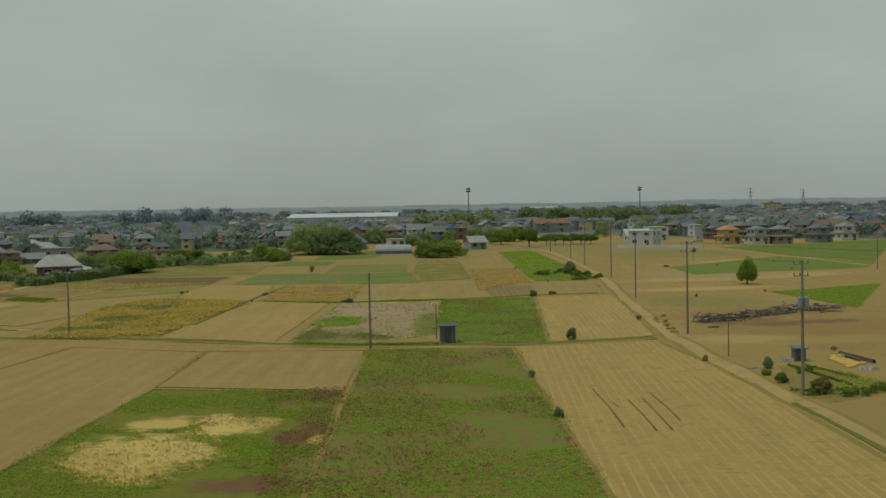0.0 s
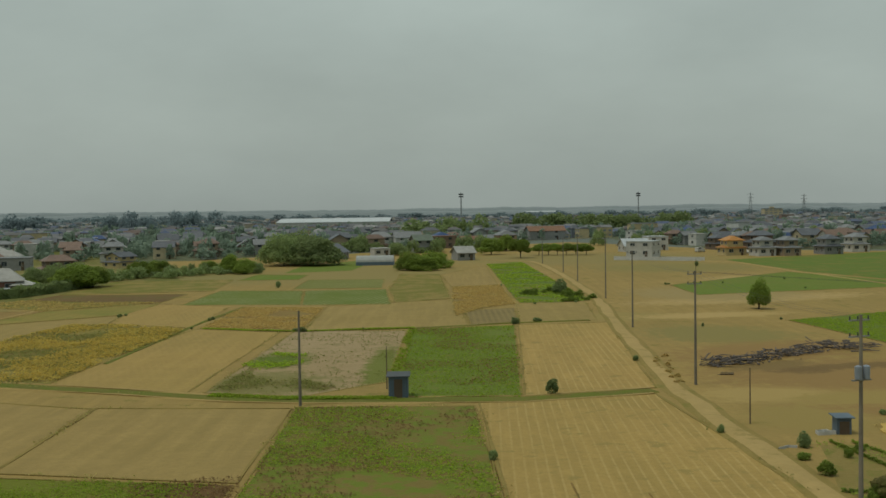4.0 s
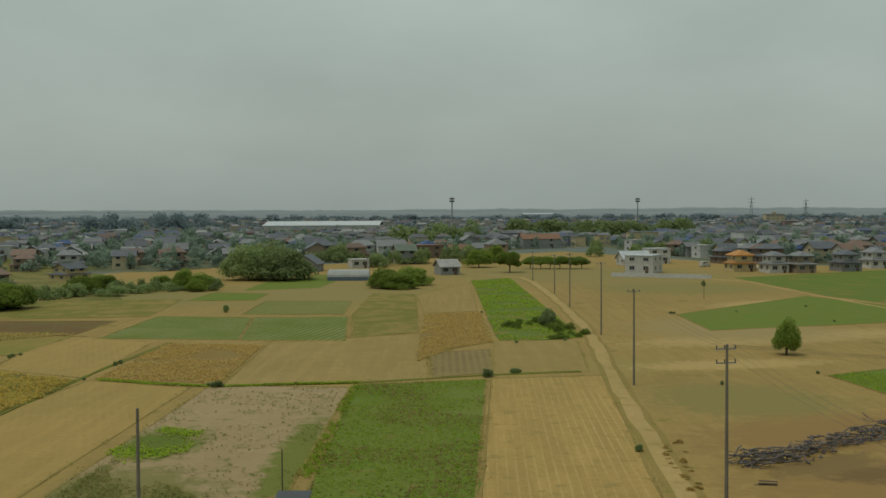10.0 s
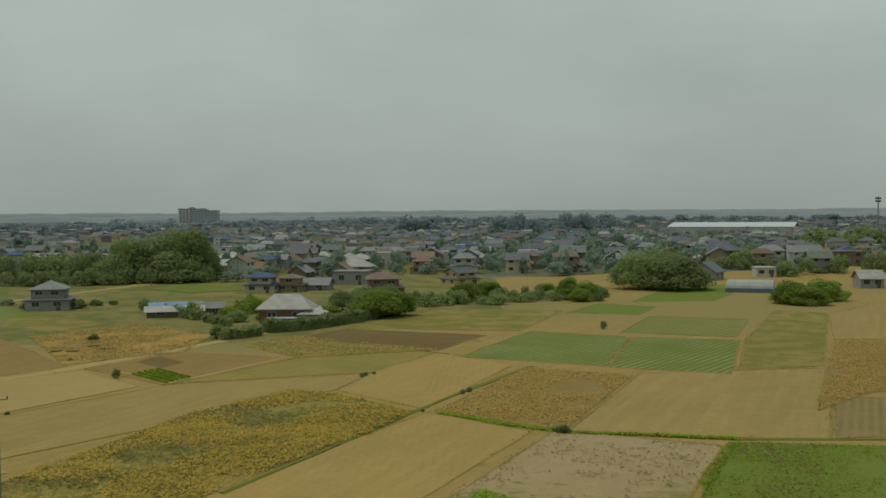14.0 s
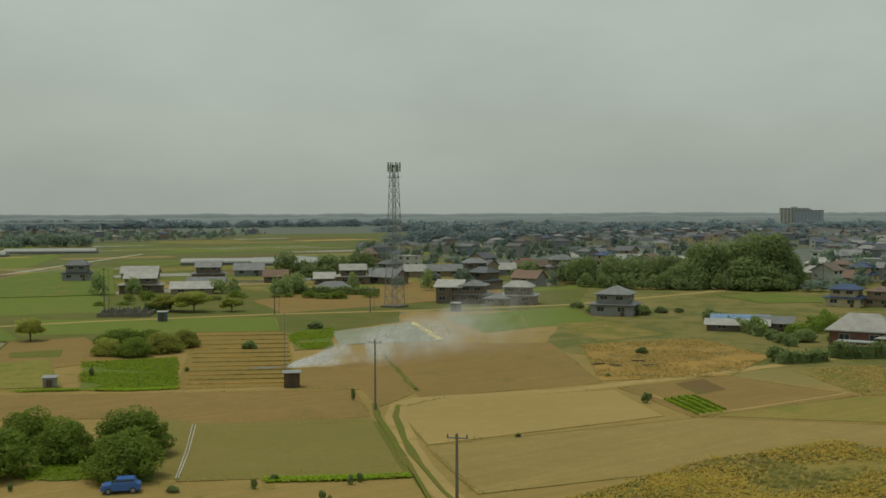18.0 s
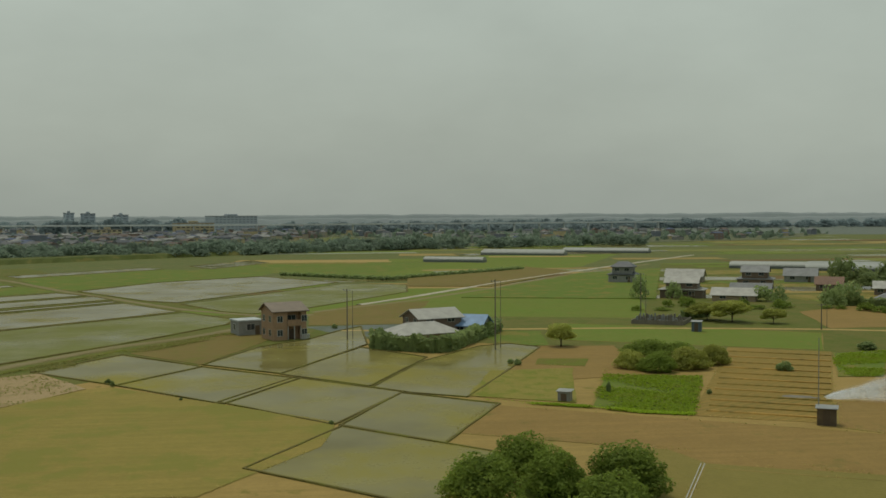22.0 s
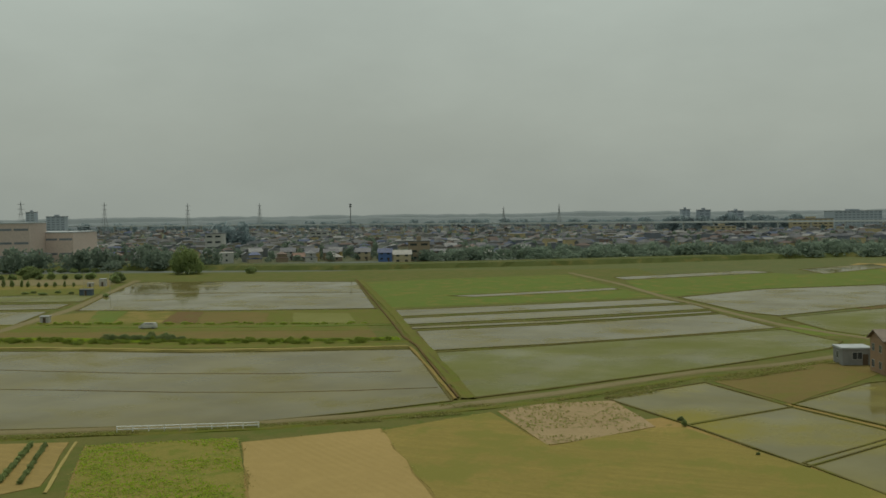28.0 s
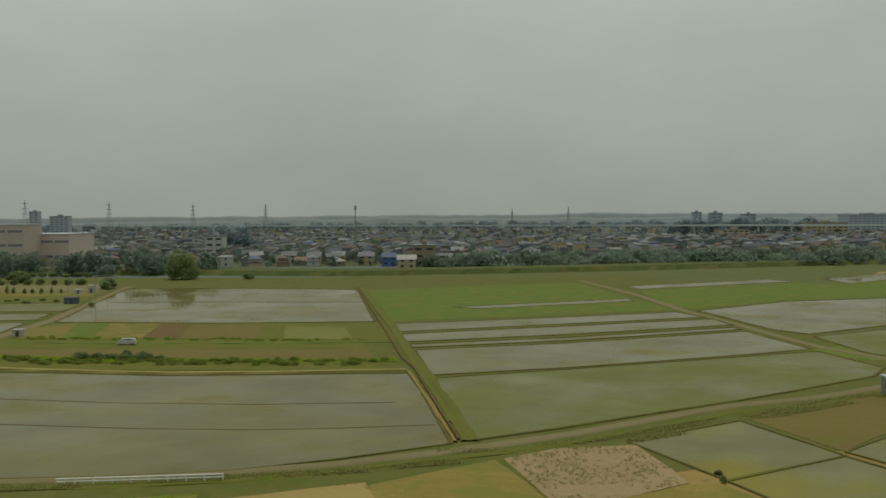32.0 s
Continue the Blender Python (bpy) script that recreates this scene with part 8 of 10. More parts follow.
house(-150.5, 351.3, 15, 8.7, 7.0, 2, 'hip', WALLS['cream'], ROOFS['blue'], 'cream two-storey house with blue tiled roof', True, skirt=True, sz=0.79)
house(-144.2, 356.9, 15, 7.5, 7.0, 2, 'hip', WALLS['tan'], ROOFS['brown'], 'tan house with brown hipped roof', True, skirt=True, sz=0.71)
house(-141.1, 364.7, 15, 10.2, 8.0, 1, 'gable', WALLS['grey'], ROOFS['grey'], 'grey house with gabled roof', True, skirt=True, sz=0.64)
house(-111.3, 349.2, 30, 10.9, 9.0, 2, 'hip', WALLS['brown'], ROOFS['brown'], 'large farmhouse with brown tiled roof', True, skirt=True, sz=0.84)
house(-106.1, 395.6, 60, 9.8, 8.0, 2, 'gable', WALLS['yellow'], ROOFS['dark'], 'pale yellow house with dark gabled roof', True, skirt=True, sz=0.73)
house(-140.8, 390.5, 15, 10.9, 10.0, 1, 'flat', WALLS['grey'], ROOFS['grey'], 'long low grey flat-roofed shed', True, skirt=True, sz=1.33)
house(-171.7, 288.3, 30, 9.9, 9.0, 2, 'hip', WALLS['grey'], ROOFS['grey'], 'two-storey grey house with tiled hipped roofs', True, skirt=True, sz=0.89)
house(-224.2, 279.3, 40, 6.9, 8.0, 2, 'gable', WALLS['brown'], ROOFS['pale'], 'brown timber farmhouse with grey roof', True, skirt=False, sz=0.83)
house(-219.2, 283.1, 40, 8.4, 8.0, 2, 'hip', WALLS['brown'], ROOFS['grey'], 'brown timber farmhouse with grey roof', True, skirt=True, sz=0.85)
house(-209.3, 290.6, 40, 9.1, 8.0, 2, 'hip', WALLS['brown'], ROOFS['pale'], 'brown timber farmhouse with grey roof', True, skirt=True, sz=0.83)
house(-212.2, 286.1, 40, 6.1, 8.0, 1, 'hip', WALLS['tan'], ROOFS['grey'], 'brown timber farmhouse with grey roof', True, skirt=True, sz=0.61)
house(-316.5, 228.0, 61, 12.6, 8.0, 2, 'gable', WALLS['brown'], ROOFS['pale'], 'village house with pale grey roof among trees', True, skirt=True, sz=0.85)
house(-387.5, 255.3, 61, 13.2, 8.0, 1, 'gable', WALLS['tan'], ROOFS['pale'], 'village house with pale grey roof among trees', True, skirt=True, sz=0.86)
house(-317.6, 250.3, 61, 11.5, 8.0, 1, 'gable', WALLS['brown'], ROOFS['grey'], 'village house with grey tiled roof among trees', True, skirt=True, sz=0.71)
house(-354.8, 268.2, 61, 11.4, 8.0, 2, 'gable', WALLS['brown'], ROOFS['grey'], 'village house with grey tiled roof among trees', True, skirt=True, sz=0.99)
house(-301.7, 238.3, 61, 12.2, 8.0, 1, 'gable', WALLS['tan'], ROOFS['pale'], 'village house with pale grey roof among trees', True, skirt=True, sz=0.67)
house(-336.2, 285.5, 61, 8.1, 8.0, 1, 'gable', WALLS['brown'], ROOFS['rust'], 'village house with rusty roof among trees', True, skirt=True, sz=0.79)
house(-313.9, 292.5, 61, 6.8, 8.0, 1, 'gable', WALLS['brown'], ROOFS['pale'], 'village house with pale grey roof among trees', True, skirt=True, sz=0.81)
house(-308.7, 300.8, 61, 11.6, 8.0, 2, 'gable', WALLS['brown'], ROOFS['pale'], 'village house with pale grey roof among trees', True, skirt=True, sz=0.93)
house(-275.0, 272.6, 61, 9.4, 8.0, 1, 'hip', WALLS['brown'], ROOFS['grey'], 'village house with grey tiled roof among trees', True, skirt=True, sz=0.65)
house(-389.6, 232.2, 61, 9.8, 8.0, 2, 'hip', WALLS['grey'], ROOFS['dark'], 'village house with dark roof among trees', True, skirt=True, sz=1.03)
house(-321.4, 320.9, 61, 8.2, 8.0, 1, 'gable', WALLS['tan'], ROOFS['grey'], 'village house with grey tiled roof among trees', True, skirt=True, sz=0.8)
house(-331.5, 343.1, 61, 12.9, 8.0, 1, 'gable', WALLS['tan'], ROOFS['pale'], 'village house with pale grey roof among trees', True, skirt=True, sz=0.84)
house(-325.1, 353.1, 61, 13.0, 8.0, 1, 'gable', WALLS['tan'], ROOFS['grey'], 'village house with grey tiled roof among trees', True, skirt=True, sz=0.84)
house(-310.5, 356.5, 61, 10.6, 8.0, 2, 'hip', WALLS['brown'], ROOFS['grey'], 'village house with grey tiled roof among trees', True, skirt=True)
house(-318.6, 376.8, 61, 10.0, 8.0, 1, 'gable', WALLS['grey'], ROOFS['pale'], 'village house with pale grey roof among trees', True, skirt=True, sz=0.85)
house(-379.0, 296.6, 61, 11.2, 8.0, 1, 'gable', WALLS['grey'], ROOFS['grey'], 'village house with grey tiled roof among trees', True, skirt=True, sz=0.89)
house(-327.4, 398.8, 61, 13.9, 8.0, 1, 'gable', WALLS['brown'], ROOFS['brown'], 'village house with brown roof among trees', True, skirt=True, sz=0.9)
house(-305.7, 396.8, 61, 11.2, 8.0, 2, 'hip', WALLS['tan'], ROOFS['grey'], 'village house with grey tiled roof among trees', True, skirt=True, sz=1.04)
house(-334.7, 468.9, 61, 23.5, 8.0, 1, 'gable', WALLS['tan'], ROOFS['pale'], 'village house with pale grey roof among trees', True, skirt=True, sz=0.99)
greenhouse(-18.0, 389.9, -0, 12.7, 7.0, 'low white vinyl greenhouse with blue base')
greenhouse(-18.6, 397.9, -0, 12.7, 7.0, 'low white vinyl greenhouse with blue base')
greenhouse(-445.1, 349.3, 61, 32.2, 9.0, 'long white vinyl greenhouse')
greenhouse(-453.9, 354.1, 61, 32.2, 9.0, 'long white vinyl greenhouse')
greenhouse(-462.7, 358.8, 61, 32.2, 9.0, 'long white vinyl greenhouse')
greenhouse(-471.4, 363.6, 61, 32.2, 9.0, 'long white vinyl greenhouse')
greenhouse(-472.3, 327.7, 61, 35.9, 8.0, 'long white vinyl greenhouse')
greenhouse(-480.5, 331.6, 61, 35.9, 8.0, 'long white vinyl greenhouse')
greenhouse(-662.0, 252.7, 61, 53.7, 10.0, 'long white vinyl greenhouse')
greenhouse(-672.8, 255.1, 61, 53.7, 10.0, 'long white vinyl greenhouse')
greenhouse(-683.5, 257.5, 61, 53.7, 10.0, 'long white vinyl greenhouse')
greenhouse(-689.6, 314.0, 61, 57.0, 10.0, 'long white vinyl greenhouse')
greenhouse(-700.1, 317.2, 61, 57.0, 10.0, 'long white vinyl greenhouse')
greenhouse(-573.3, 195.9, 61, 33.8, 7.0, 'long white vinyl greenhouse')
house(-214.6, 136.0, 113, 12.6, 8.0, 1, 'hip', WALLS['tan'], ROOFS['pale'], 'single-storey farmhouse with pale roof behind a hedge', True, skirt=False, sz=0.74)
house(-224.8, 139.6, 113, 10.0, 7.0, 2, 'gable', WALLS['brown'], ROOFS['pale'], 'farmhouse with pale sheet roof behind a hedge', True, skirt=False, sz=0.78)
house(-224.8, 148.0, 60, 6.2, 6.0, 1, 'gable', WALLS['grey'], ROOFS['sky'], 'blue-roofed outbuilding behind a hedge', True, skirt=True, sz=0.92)
brown_house(-227.1, 109.1, 113)
house(-236.2, 101.1, 113, 5.3, 5.0, 1, 'flat', WALLS['grey'], ROOFS['white'], 'grey flat-roofed garage beside a brown house', True, skirt=True)
house(79.1, 421.5, -28, 9.6, 11.0, 2, 'flat', WALLS['white'], ROOFS['white'], 'low white modern building', True, skirt=False)
house(84.5, 471.7, 10, 10.6, 9.0, 1, 'gable', WALLS['white'], ROOFS['white'], 'white house with pale hipped roof', True, skirt=True, sz=0.92)
house(95.7, 483.3, 10, 8.7, 8.0, 2, 'flat', WALLS['white'], ROOFS['white'], 'white two-storey block with flat roof', True, skirt=False)
house(112.9, 426.1, 10, 8.1, 8.0, 2, 'hip', WALLS['yellow'], ROOFS['orange'], 'yellow house with orange hipped roof', True, skirt=True, sz=0.98)
house(121.9, 417.6, 10, 6.7, 8.0, 2, 'hip', WALLS['white'], ROOFS['grey'], 'two-storey house with grey tiled roof', True, skirt=True)
house(130.5, 416.3, 10, 6.8, 8.0, 2, 'hip', WALLS['tan'], ROOFS['grey'], 'two-storey house with grey tiled roof', True, skirt=True)
house(148.4, 424.2, 10, 7.4, 8.0, 2, 'hip', WALLS['grey'], ROOFS['dark'], 'two-storey house with dark roof', True, skirt=True)
house(164.8, 440.7, 10, 7.4, 8.0, 2, 'hip', WALLS['white'], ROOFS['grey'], 'two-storey house with grey tiled roof', True, skirt=True)
house(136.9, 480.8, 10, 9.3, 8.0, 2, 'hip', WALLS['brown'], ROOFS['brown'], 'two-storey house with brown roof', True, skirt=True)
house(161.3, 486.2, 10, 9.6, 8.0, 2, 'hip', WALLS['tan'], ROOFS['grey'], 'two-storey house with grey tiled roof', True, skirt=True)
house(-37.1, 441.9, 80, 9.2, 9.0, 1, 'gable', WALLS['grey'], ROOFS['dark'], 'low grey house with dark roof', True, skirt=True)
house(-20.6, 463.0, 15, 6.4, 9.0, 1, 'flat', WALLS['white'], ROOFS['pale'], 'white house with pale roof at a village edge', False, skirt=False)
house(-12.4, 546.7, 15, 12.9, 9.0, 2, 'gable', WALLS['white'], ROOFS['grey'], 'white house with grey roof at a village edge', False, skirt=False)
house(-4.2, 491.4, 15, 7.8, 9.0, 2, 'gable', WALLS['grey'], ROOFS['green'], 'grey house with green roof at a village edge', False, skirt=False)
house(4.5, 543.5, 15, 12.8, 9.0, 2, 'flat', WALLS['brown'], ROOFS['rust'], 'brown house with rust roof at a village edge', False, skirt=False)
house(-25.6, 549.2, 15, 10.4, 9.0, 2, 'hip', WALLS['white'], ROOFS['grey'], 'white house with grey roof at a village edge', False, skirt=False)
house(-44.3, 552.8, 15, 9.2, 9.0, 2, 'hip', WALLS['grey'], ROOFS['dark'], 'grey house with dark roof at a village edge', False, skirt=False)
house(65.5, 658.3, 15, 22.2, 9.0, 2, 'gable', WALLS['grey'], ROOFS['rust'], 'grey house with rust roof at a village edge', False, skirt=False)
house(36.1, 556.0, 15, 8.9, 9.0, 2, 'hip', WALLS['tan'], ROOFS['grey'], 'tan house with grey roof at a village edge', False, skirt=False)
house(12.4, 417.3, 15, 6.4, 9.0, 1, 'gable', WALLS['grey'], ROOFS['pale'], 'grey house with pale roof at a village edge', False, skirt=False)
pipe_rail((-136.6, 16.4), (-146.0, 32.3))
lattice_mast(-221.8, 258.8, 36.8)
log_heap([(35.2, 147.2), (39.8, 149.4), (45.6, 154.2), (52.1, 159.5)])
log_heap([(52.5, 161.7), (57.6, 159.1)])
stake_yard((-242.3, 188.0), (-236.1, 198.1))
block(-92, 1013, -0, 100, 70, 15, WALLS['white'], 'long low white factory hall with pale roof')
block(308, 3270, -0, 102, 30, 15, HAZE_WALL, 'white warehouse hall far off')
block(-1187, 1815, 41, 51, 14, 33, WALLS['white'], 'distant white apartment block')
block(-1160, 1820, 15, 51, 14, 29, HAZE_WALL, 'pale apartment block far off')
block(-572, -442, 115, 78, 50, 19.0, WALLS['pink'], 'large pale factory with long window bands')
block(-535, -430, 115, 52, 30, 25.5, WALLS['pink'], 'upper block of a pale factory')
block(-1478, -25, 115, 53, 14, 16, WALLS['cream'], 'long cream school building')
block(-1295, -106, 115, 30, 14, 10, WALLS['cream'], 'yellowish apartment block in town')
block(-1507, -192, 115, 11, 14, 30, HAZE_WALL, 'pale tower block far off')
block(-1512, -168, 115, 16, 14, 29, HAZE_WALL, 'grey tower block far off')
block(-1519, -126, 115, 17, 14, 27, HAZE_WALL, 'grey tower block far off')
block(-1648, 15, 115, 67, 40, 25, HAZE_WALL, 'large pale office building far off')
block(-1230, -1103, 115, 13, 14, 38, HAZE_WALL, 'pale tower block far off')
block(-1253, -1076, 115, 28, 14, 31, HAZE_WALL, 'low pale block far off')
block(-613, -168, 115, 13, 14, 12, WALLS['tan'], 'brown apartment block in town')
block(-786, -259, 115, 22, 14, 7, WALLS['white'], 'white apartment block in town')
block(-661, -353, 115, 12, 14, 16, WALLS['white'], 'white apartment block in town')
block(-1000, -470, 115, 18, 14, 11, WALLS['white'], 'white office block in town')
block(440, 1441, 0, 24, 14, 14, WALLS['cream'], 'pale office block far off')
block(143, 871, -0, 26, 14, 6, WALLS['tan'], 'wide tan apartment building')
signal_tower(18, 753, 30, 'tall floodlight pole of a sports ground')
signal_tower(154, 840, 30, 'tall floodlight pole of a sports ground')
signal_tower(-816, -329, 38, 'grey antenna tower far off')
signal_tower(-1354, -1252, 58, 'grey lattice power pylon far off')
signal_tower(-1445, -1157, 55, 'grey lattice power pylon far off')
signal_tower(-1533, -1052, 52, 'grey lattice power pylon far off')
signal_tower(-1605, -953, 51, 'grey lattice power pylon far off')
signal_tower(-1803, -573, 40, 'grey lattice power pylon far off')
signal_tower(-1836, -481, 43, 'grey lattice power pylon far off')
signal_tower(523, 1827, 42, 'grey lattice power pylon far off')
signal_tower(604, 1801, 38, 'grey lattice power pylon far off')
viaduct([(-1560, -1700), (-1445, -280), (-1425, 90), (-1575, 690)], 13.5)
TOWN_N = [(-188.0, 387.0), (-134.0, 443.0), (-91.0, 441.0), (-52.0, 501.0), (11.0, 546.0), (33.0, 613.0), (100.0, 687.0), (122.0, 479.0), (210.0, 445.0), (465.0, 944.0), (12.0, 1053.0), (-290.0, 1029.0), (-474.0, 833.0)]
TOWN_SW = [(-490.0, -500.0), (-540.0, -296.0), (-612.0, -184.0), (-750.0, -84.0), (-930.0, 72.0), (-1281.0, 155.0), (-1140.0, -466.0), (-733.0, -799.0)]
VILLAGE_W = [(-266.0, 290.0), (-241.0, 322.0), (-256.0, 432.0), (-511.0, 715.0), (-668.0, 535.0), (-350.0, 326.0)]
FAR_N = [(-758.0, 695.0), (12.0, 1053.0), (465.0, 944.0), (1129.0, 1947.0), (15.0, 2353.0), (-1678.0, 1465.0)]
FAR_NW = [(-600.0, 614.0), (-247.0, 854.0), (-698.0, 2179.0), (-1668.0, 1519.0)]
FAR_SW = [(-695.0, -827.0), (-1140.0, -466.0), (-1281.0, 155.0), (-2230.0, 187.0), (-1302.0, -1684.0)]
FAR_W = [(-860.0, 250.0), (-1281.0, 165.0), (-1400.0, 130.0), (-1500.0, 560.0), (-1250.0, 760.0), (-980.0, 560.0)]
NEAR_EYE = (0.0, 100.0)
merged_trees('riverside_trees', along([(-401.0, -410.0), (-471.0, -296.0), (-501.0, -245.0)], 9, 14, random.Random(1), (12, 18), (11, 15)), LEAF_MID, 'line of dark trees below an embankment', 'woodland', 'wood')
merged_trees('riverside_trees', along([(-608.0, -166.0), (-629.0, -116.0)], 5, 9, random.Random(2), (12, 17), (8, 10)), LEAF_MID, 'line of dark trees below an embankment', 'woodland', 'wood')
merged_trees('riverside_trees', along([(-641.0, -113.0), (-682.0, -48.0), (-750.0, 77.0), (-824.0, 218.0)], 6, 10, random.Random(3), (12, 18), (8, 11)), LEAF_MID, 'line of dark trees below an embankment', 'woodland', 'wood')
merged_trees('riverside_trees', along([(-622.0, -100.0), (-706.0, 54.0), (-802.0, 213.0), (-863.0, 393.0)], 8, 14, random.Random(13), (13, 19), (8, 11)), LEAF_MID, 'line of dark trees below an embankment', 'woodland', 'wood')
merged_trees('distant_woods', along([(-1495.0, -216.0), (-1512.0, -129.0), (-1544.0, -38.0)], 9, 18, random.Random(4), (22, 34), (16, 24)), LEAF_FAR_HAZED, 'wooded hill far off', 'woodland', 'wood')
merged_trees('distant_woods', along([(-754.0, -424.0), (-774.0, -396.0)], 8, 10, random.Random(5), (18, 26), (20, 26)), LEAF_FAR_HAZED, 'clump of tall distant trees', 'woodland', 'wood')
merged_trees('distant_woods', along([(-1471.0, -218.0), (-1501.0, -29.0)], 9, 18, random.Random(14), (22, 34), (18, 26)), LEAF_FAR_HAZED, 'wooded hill far off', 'woodland', 'wood')
merged_trees('distant_woods', along([(-1508.0, 136.0), (-1599.0, 280.0), (-1859.0, 542.0), (-1939.0, 938.0)], 12, 25, random.Random(6), (26, 40), (14, 20)), LEAF_FAR_HAZED, 'long wooded ridge far off', 'woodland', 'wood')
merged_trees('distant_woods', along([(-1599.0, 86.0), (-1642.0, 269.0), (-1811.0, 682.0), (-1891.0, 1419.0)], 14, 25, random.Random(15), (26, 40), (13, 18)), LEAF_FAR_HAZED, 'long wooded ridge far off', 'woodland', 'wood')
merged_trees('distant_woods', along([(-1560.0, 212.0), (-1678.0, 636.0)], 12, 25, random.Random(7), (22, 36), (9, 13)), LEAF_FAR_HAZED, 'long line of woods far off', 'woodland', 'wood')
merged_trees('distant_woods', along([(-736.0, 612.0), (-721.0, 715.0), (-1015.0, 1202.0), (-1051.0, 1435.0)], 10, 25, random.Random(8), (18, 28), (9, 15)), LEAF_FAR_HAZED, 'woods beyond the village', 'woodland', 'wood')
merged_trees('distant_woods', along([(-402.0, 986.0), (-372.0, 1010.0)], 7, 12, random.Random(9), (20, 28), (17, 22)), LEAF_FAR_HAZED, 'dark wood beyond the town', 'woodland', 'wood')
merged_trees('distant_woods', along([(-289.0, 977.0), (-256.0, 987.0)], 7, 12, random.Random(10), (20, 28), (19, 24)), LEAF_FAR_HAZED, 'dark wood beyond the town', 'woodland', 'wood')
merged_trees('distant_woods', along([(-276.0, 1137.0), (-239.0, 1147.0)], 7, 12, random.Random(11), (20, 28), (20, 26)), LEAF_FAR_HAZED, 'dark wood beyond the town', 'woodland', 'wood')
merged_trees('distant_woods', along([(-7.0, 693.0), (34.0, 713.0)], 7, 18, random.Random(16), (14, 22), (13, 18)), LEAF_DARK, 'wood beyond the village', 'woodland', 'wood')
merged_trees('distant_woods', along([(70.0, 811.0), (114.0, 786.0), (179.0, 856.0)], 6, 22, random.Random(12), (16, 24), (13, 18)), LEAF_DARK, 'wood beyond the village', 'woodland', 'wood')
merged_trees('distant_woods', along([(-928.0, 1706.0), (-401.0, 2113.0), (15.0, 2053.0), (739.0, 1808.0), (926.0, 1603.0)], 16, 40, random.Random(17), (30, 46), (10, 17)), LEAF_FAR_HAZED, 'wooded skyline far off', 'woodland', 'wood')
merged_trees('distant_woods', along([(-1226.0, 946.0), (-811.0, 1104.0), (-772.0, 1606.0), (-601.0, 1895.0)], 14, 40, random.Random(18), (26, 40), (12, 19)), LEAF_FAR_HAZED, 'wooded skyline far off', 'woodland', 'wood')
merged_trees('distant_woods', along([(-1252.0, -1472.0), (-1926.0, -1006.0), (-2178.0, -370.0)], 18, 40, random.Random(19), (28, 44), (12, 20)), LEAF_FAR_HAZED, 'wooded skyline far off', 'woodland', 'wood')
merged_trees('village_trees', along([(-330.0, 215.0), (-292.0, 238.0), (-276.0, 266.0), (-282.0, 296.0)], 16, 16, random.Random(20), (5, 9), (4, 8)), LEAF_DARK, 'garden trees between village houses', 'woodland')
merged_trees('village_trees', along([(-344.0, 298.0), (-361.0, 328.0)], 6, 12, random.Random(21), (10, 14), (9, 12)), LEAF_DARK, 'dark trees between village houses', 'woodland')
merged_trees('village_trees', along([(-272.0, 363.0), (-252.0, 382.0), (-231.0, 401.0)], 8, 12, random.Random(22), (10, 15), (7, 11)), LEAF_DARK, 'dark trees beyond a village', 'woodland')

bush(-96.8, 118.2, 0.6, 0.8, LEAF_DARK, 2, 'pruned dark stump with a few leaves')
bush(-91.3, 123.8, 0.6, 1.0, LEAF_DARK, 5, 'pruned dark stump with a few leaves')
bush(-88.9, 127.2, 0.6, 0.9, LEAF_DARK, 0, 'pruned dark stump with a few leaves')
bush(-76.8, 144.4, 0.7, 1.2, LEAF_DARK, 5, 'pruned dark stump with a few leaves')
bush(-72.9, 152.0, 0.7, 1.1, LEAF_DARK, 0, 'pruned dark stump with a few leaves')
bush(-79.9, 138.3, 1.2, 0.8, LEAF_DARK, 7, 'pruned dark stump with a few leaves')
bush(-78.2, 147.2, 1.0, 0.8, LEAF_DARK, 2, 'pruned dark stump with a few leaves')
bush(-70.3, 147.5, 0.7, 1.0, LEAF_DARK, 5, 'pruned dark stump with a few leaves')
bush(-73.2, 153.1, 0.7, 1.1, LEAF_DARK, 5, 'pruned dark stump with a few leaves')
bush(-64.6, 148.4, 0.7, 1.1, LEAF_DARK, 4, 'pruned dark stump with a few leaves')
bush(-69.1, 147.5, 0.6, 0.7, LEAF_DARK, 1, 'pruned dark stump with a few leaves')
ribbon('verge', [(28.2, 86.5), (28.4, 81.3), (28.5, 75.7), (28.5, 69.2), (28.5, 62.6)], 0.7, VERGE, -0.05, 0.17, 'green grass crown of a dirt road', 'verge', 0.12, crown=0.0)
ribbon('tractor_rut', [(13.1, 95.8), (13.2, 86.5), (13.1, 78.7)], 0.22, TAN_DARK, -0.05, 0.06, 'dark tractor rut in stubble', 'path', 0.09, crown=0.0)
ribbon('tractor_rut', [(15.3, 89.9), (15.3, 82.6), (15.2, 77.1)], 0.22, TAN_DARK, -0.05, 0.06, 'dark tractor rut in stubble', 'path', 0.09, crown=0.0)
ribbon('tractor_rut', [(16.6, 90.3), (16.5, 82.4), (16.4, 77.4)], 0.22, TAN_DARK, -0.05, 0.06, 'dark tractor rut in stubble', 'path', 0.09, crown=0.0)
ribbon('tractor_rut', [(17.7, 92.9), (17.8, 86.1), (17.7, 80.8)], 0.22, TAN_DARK, -0.05, 0.06, 'dark tractor rut in stubble', 'path', 0.09, crown=0.0)
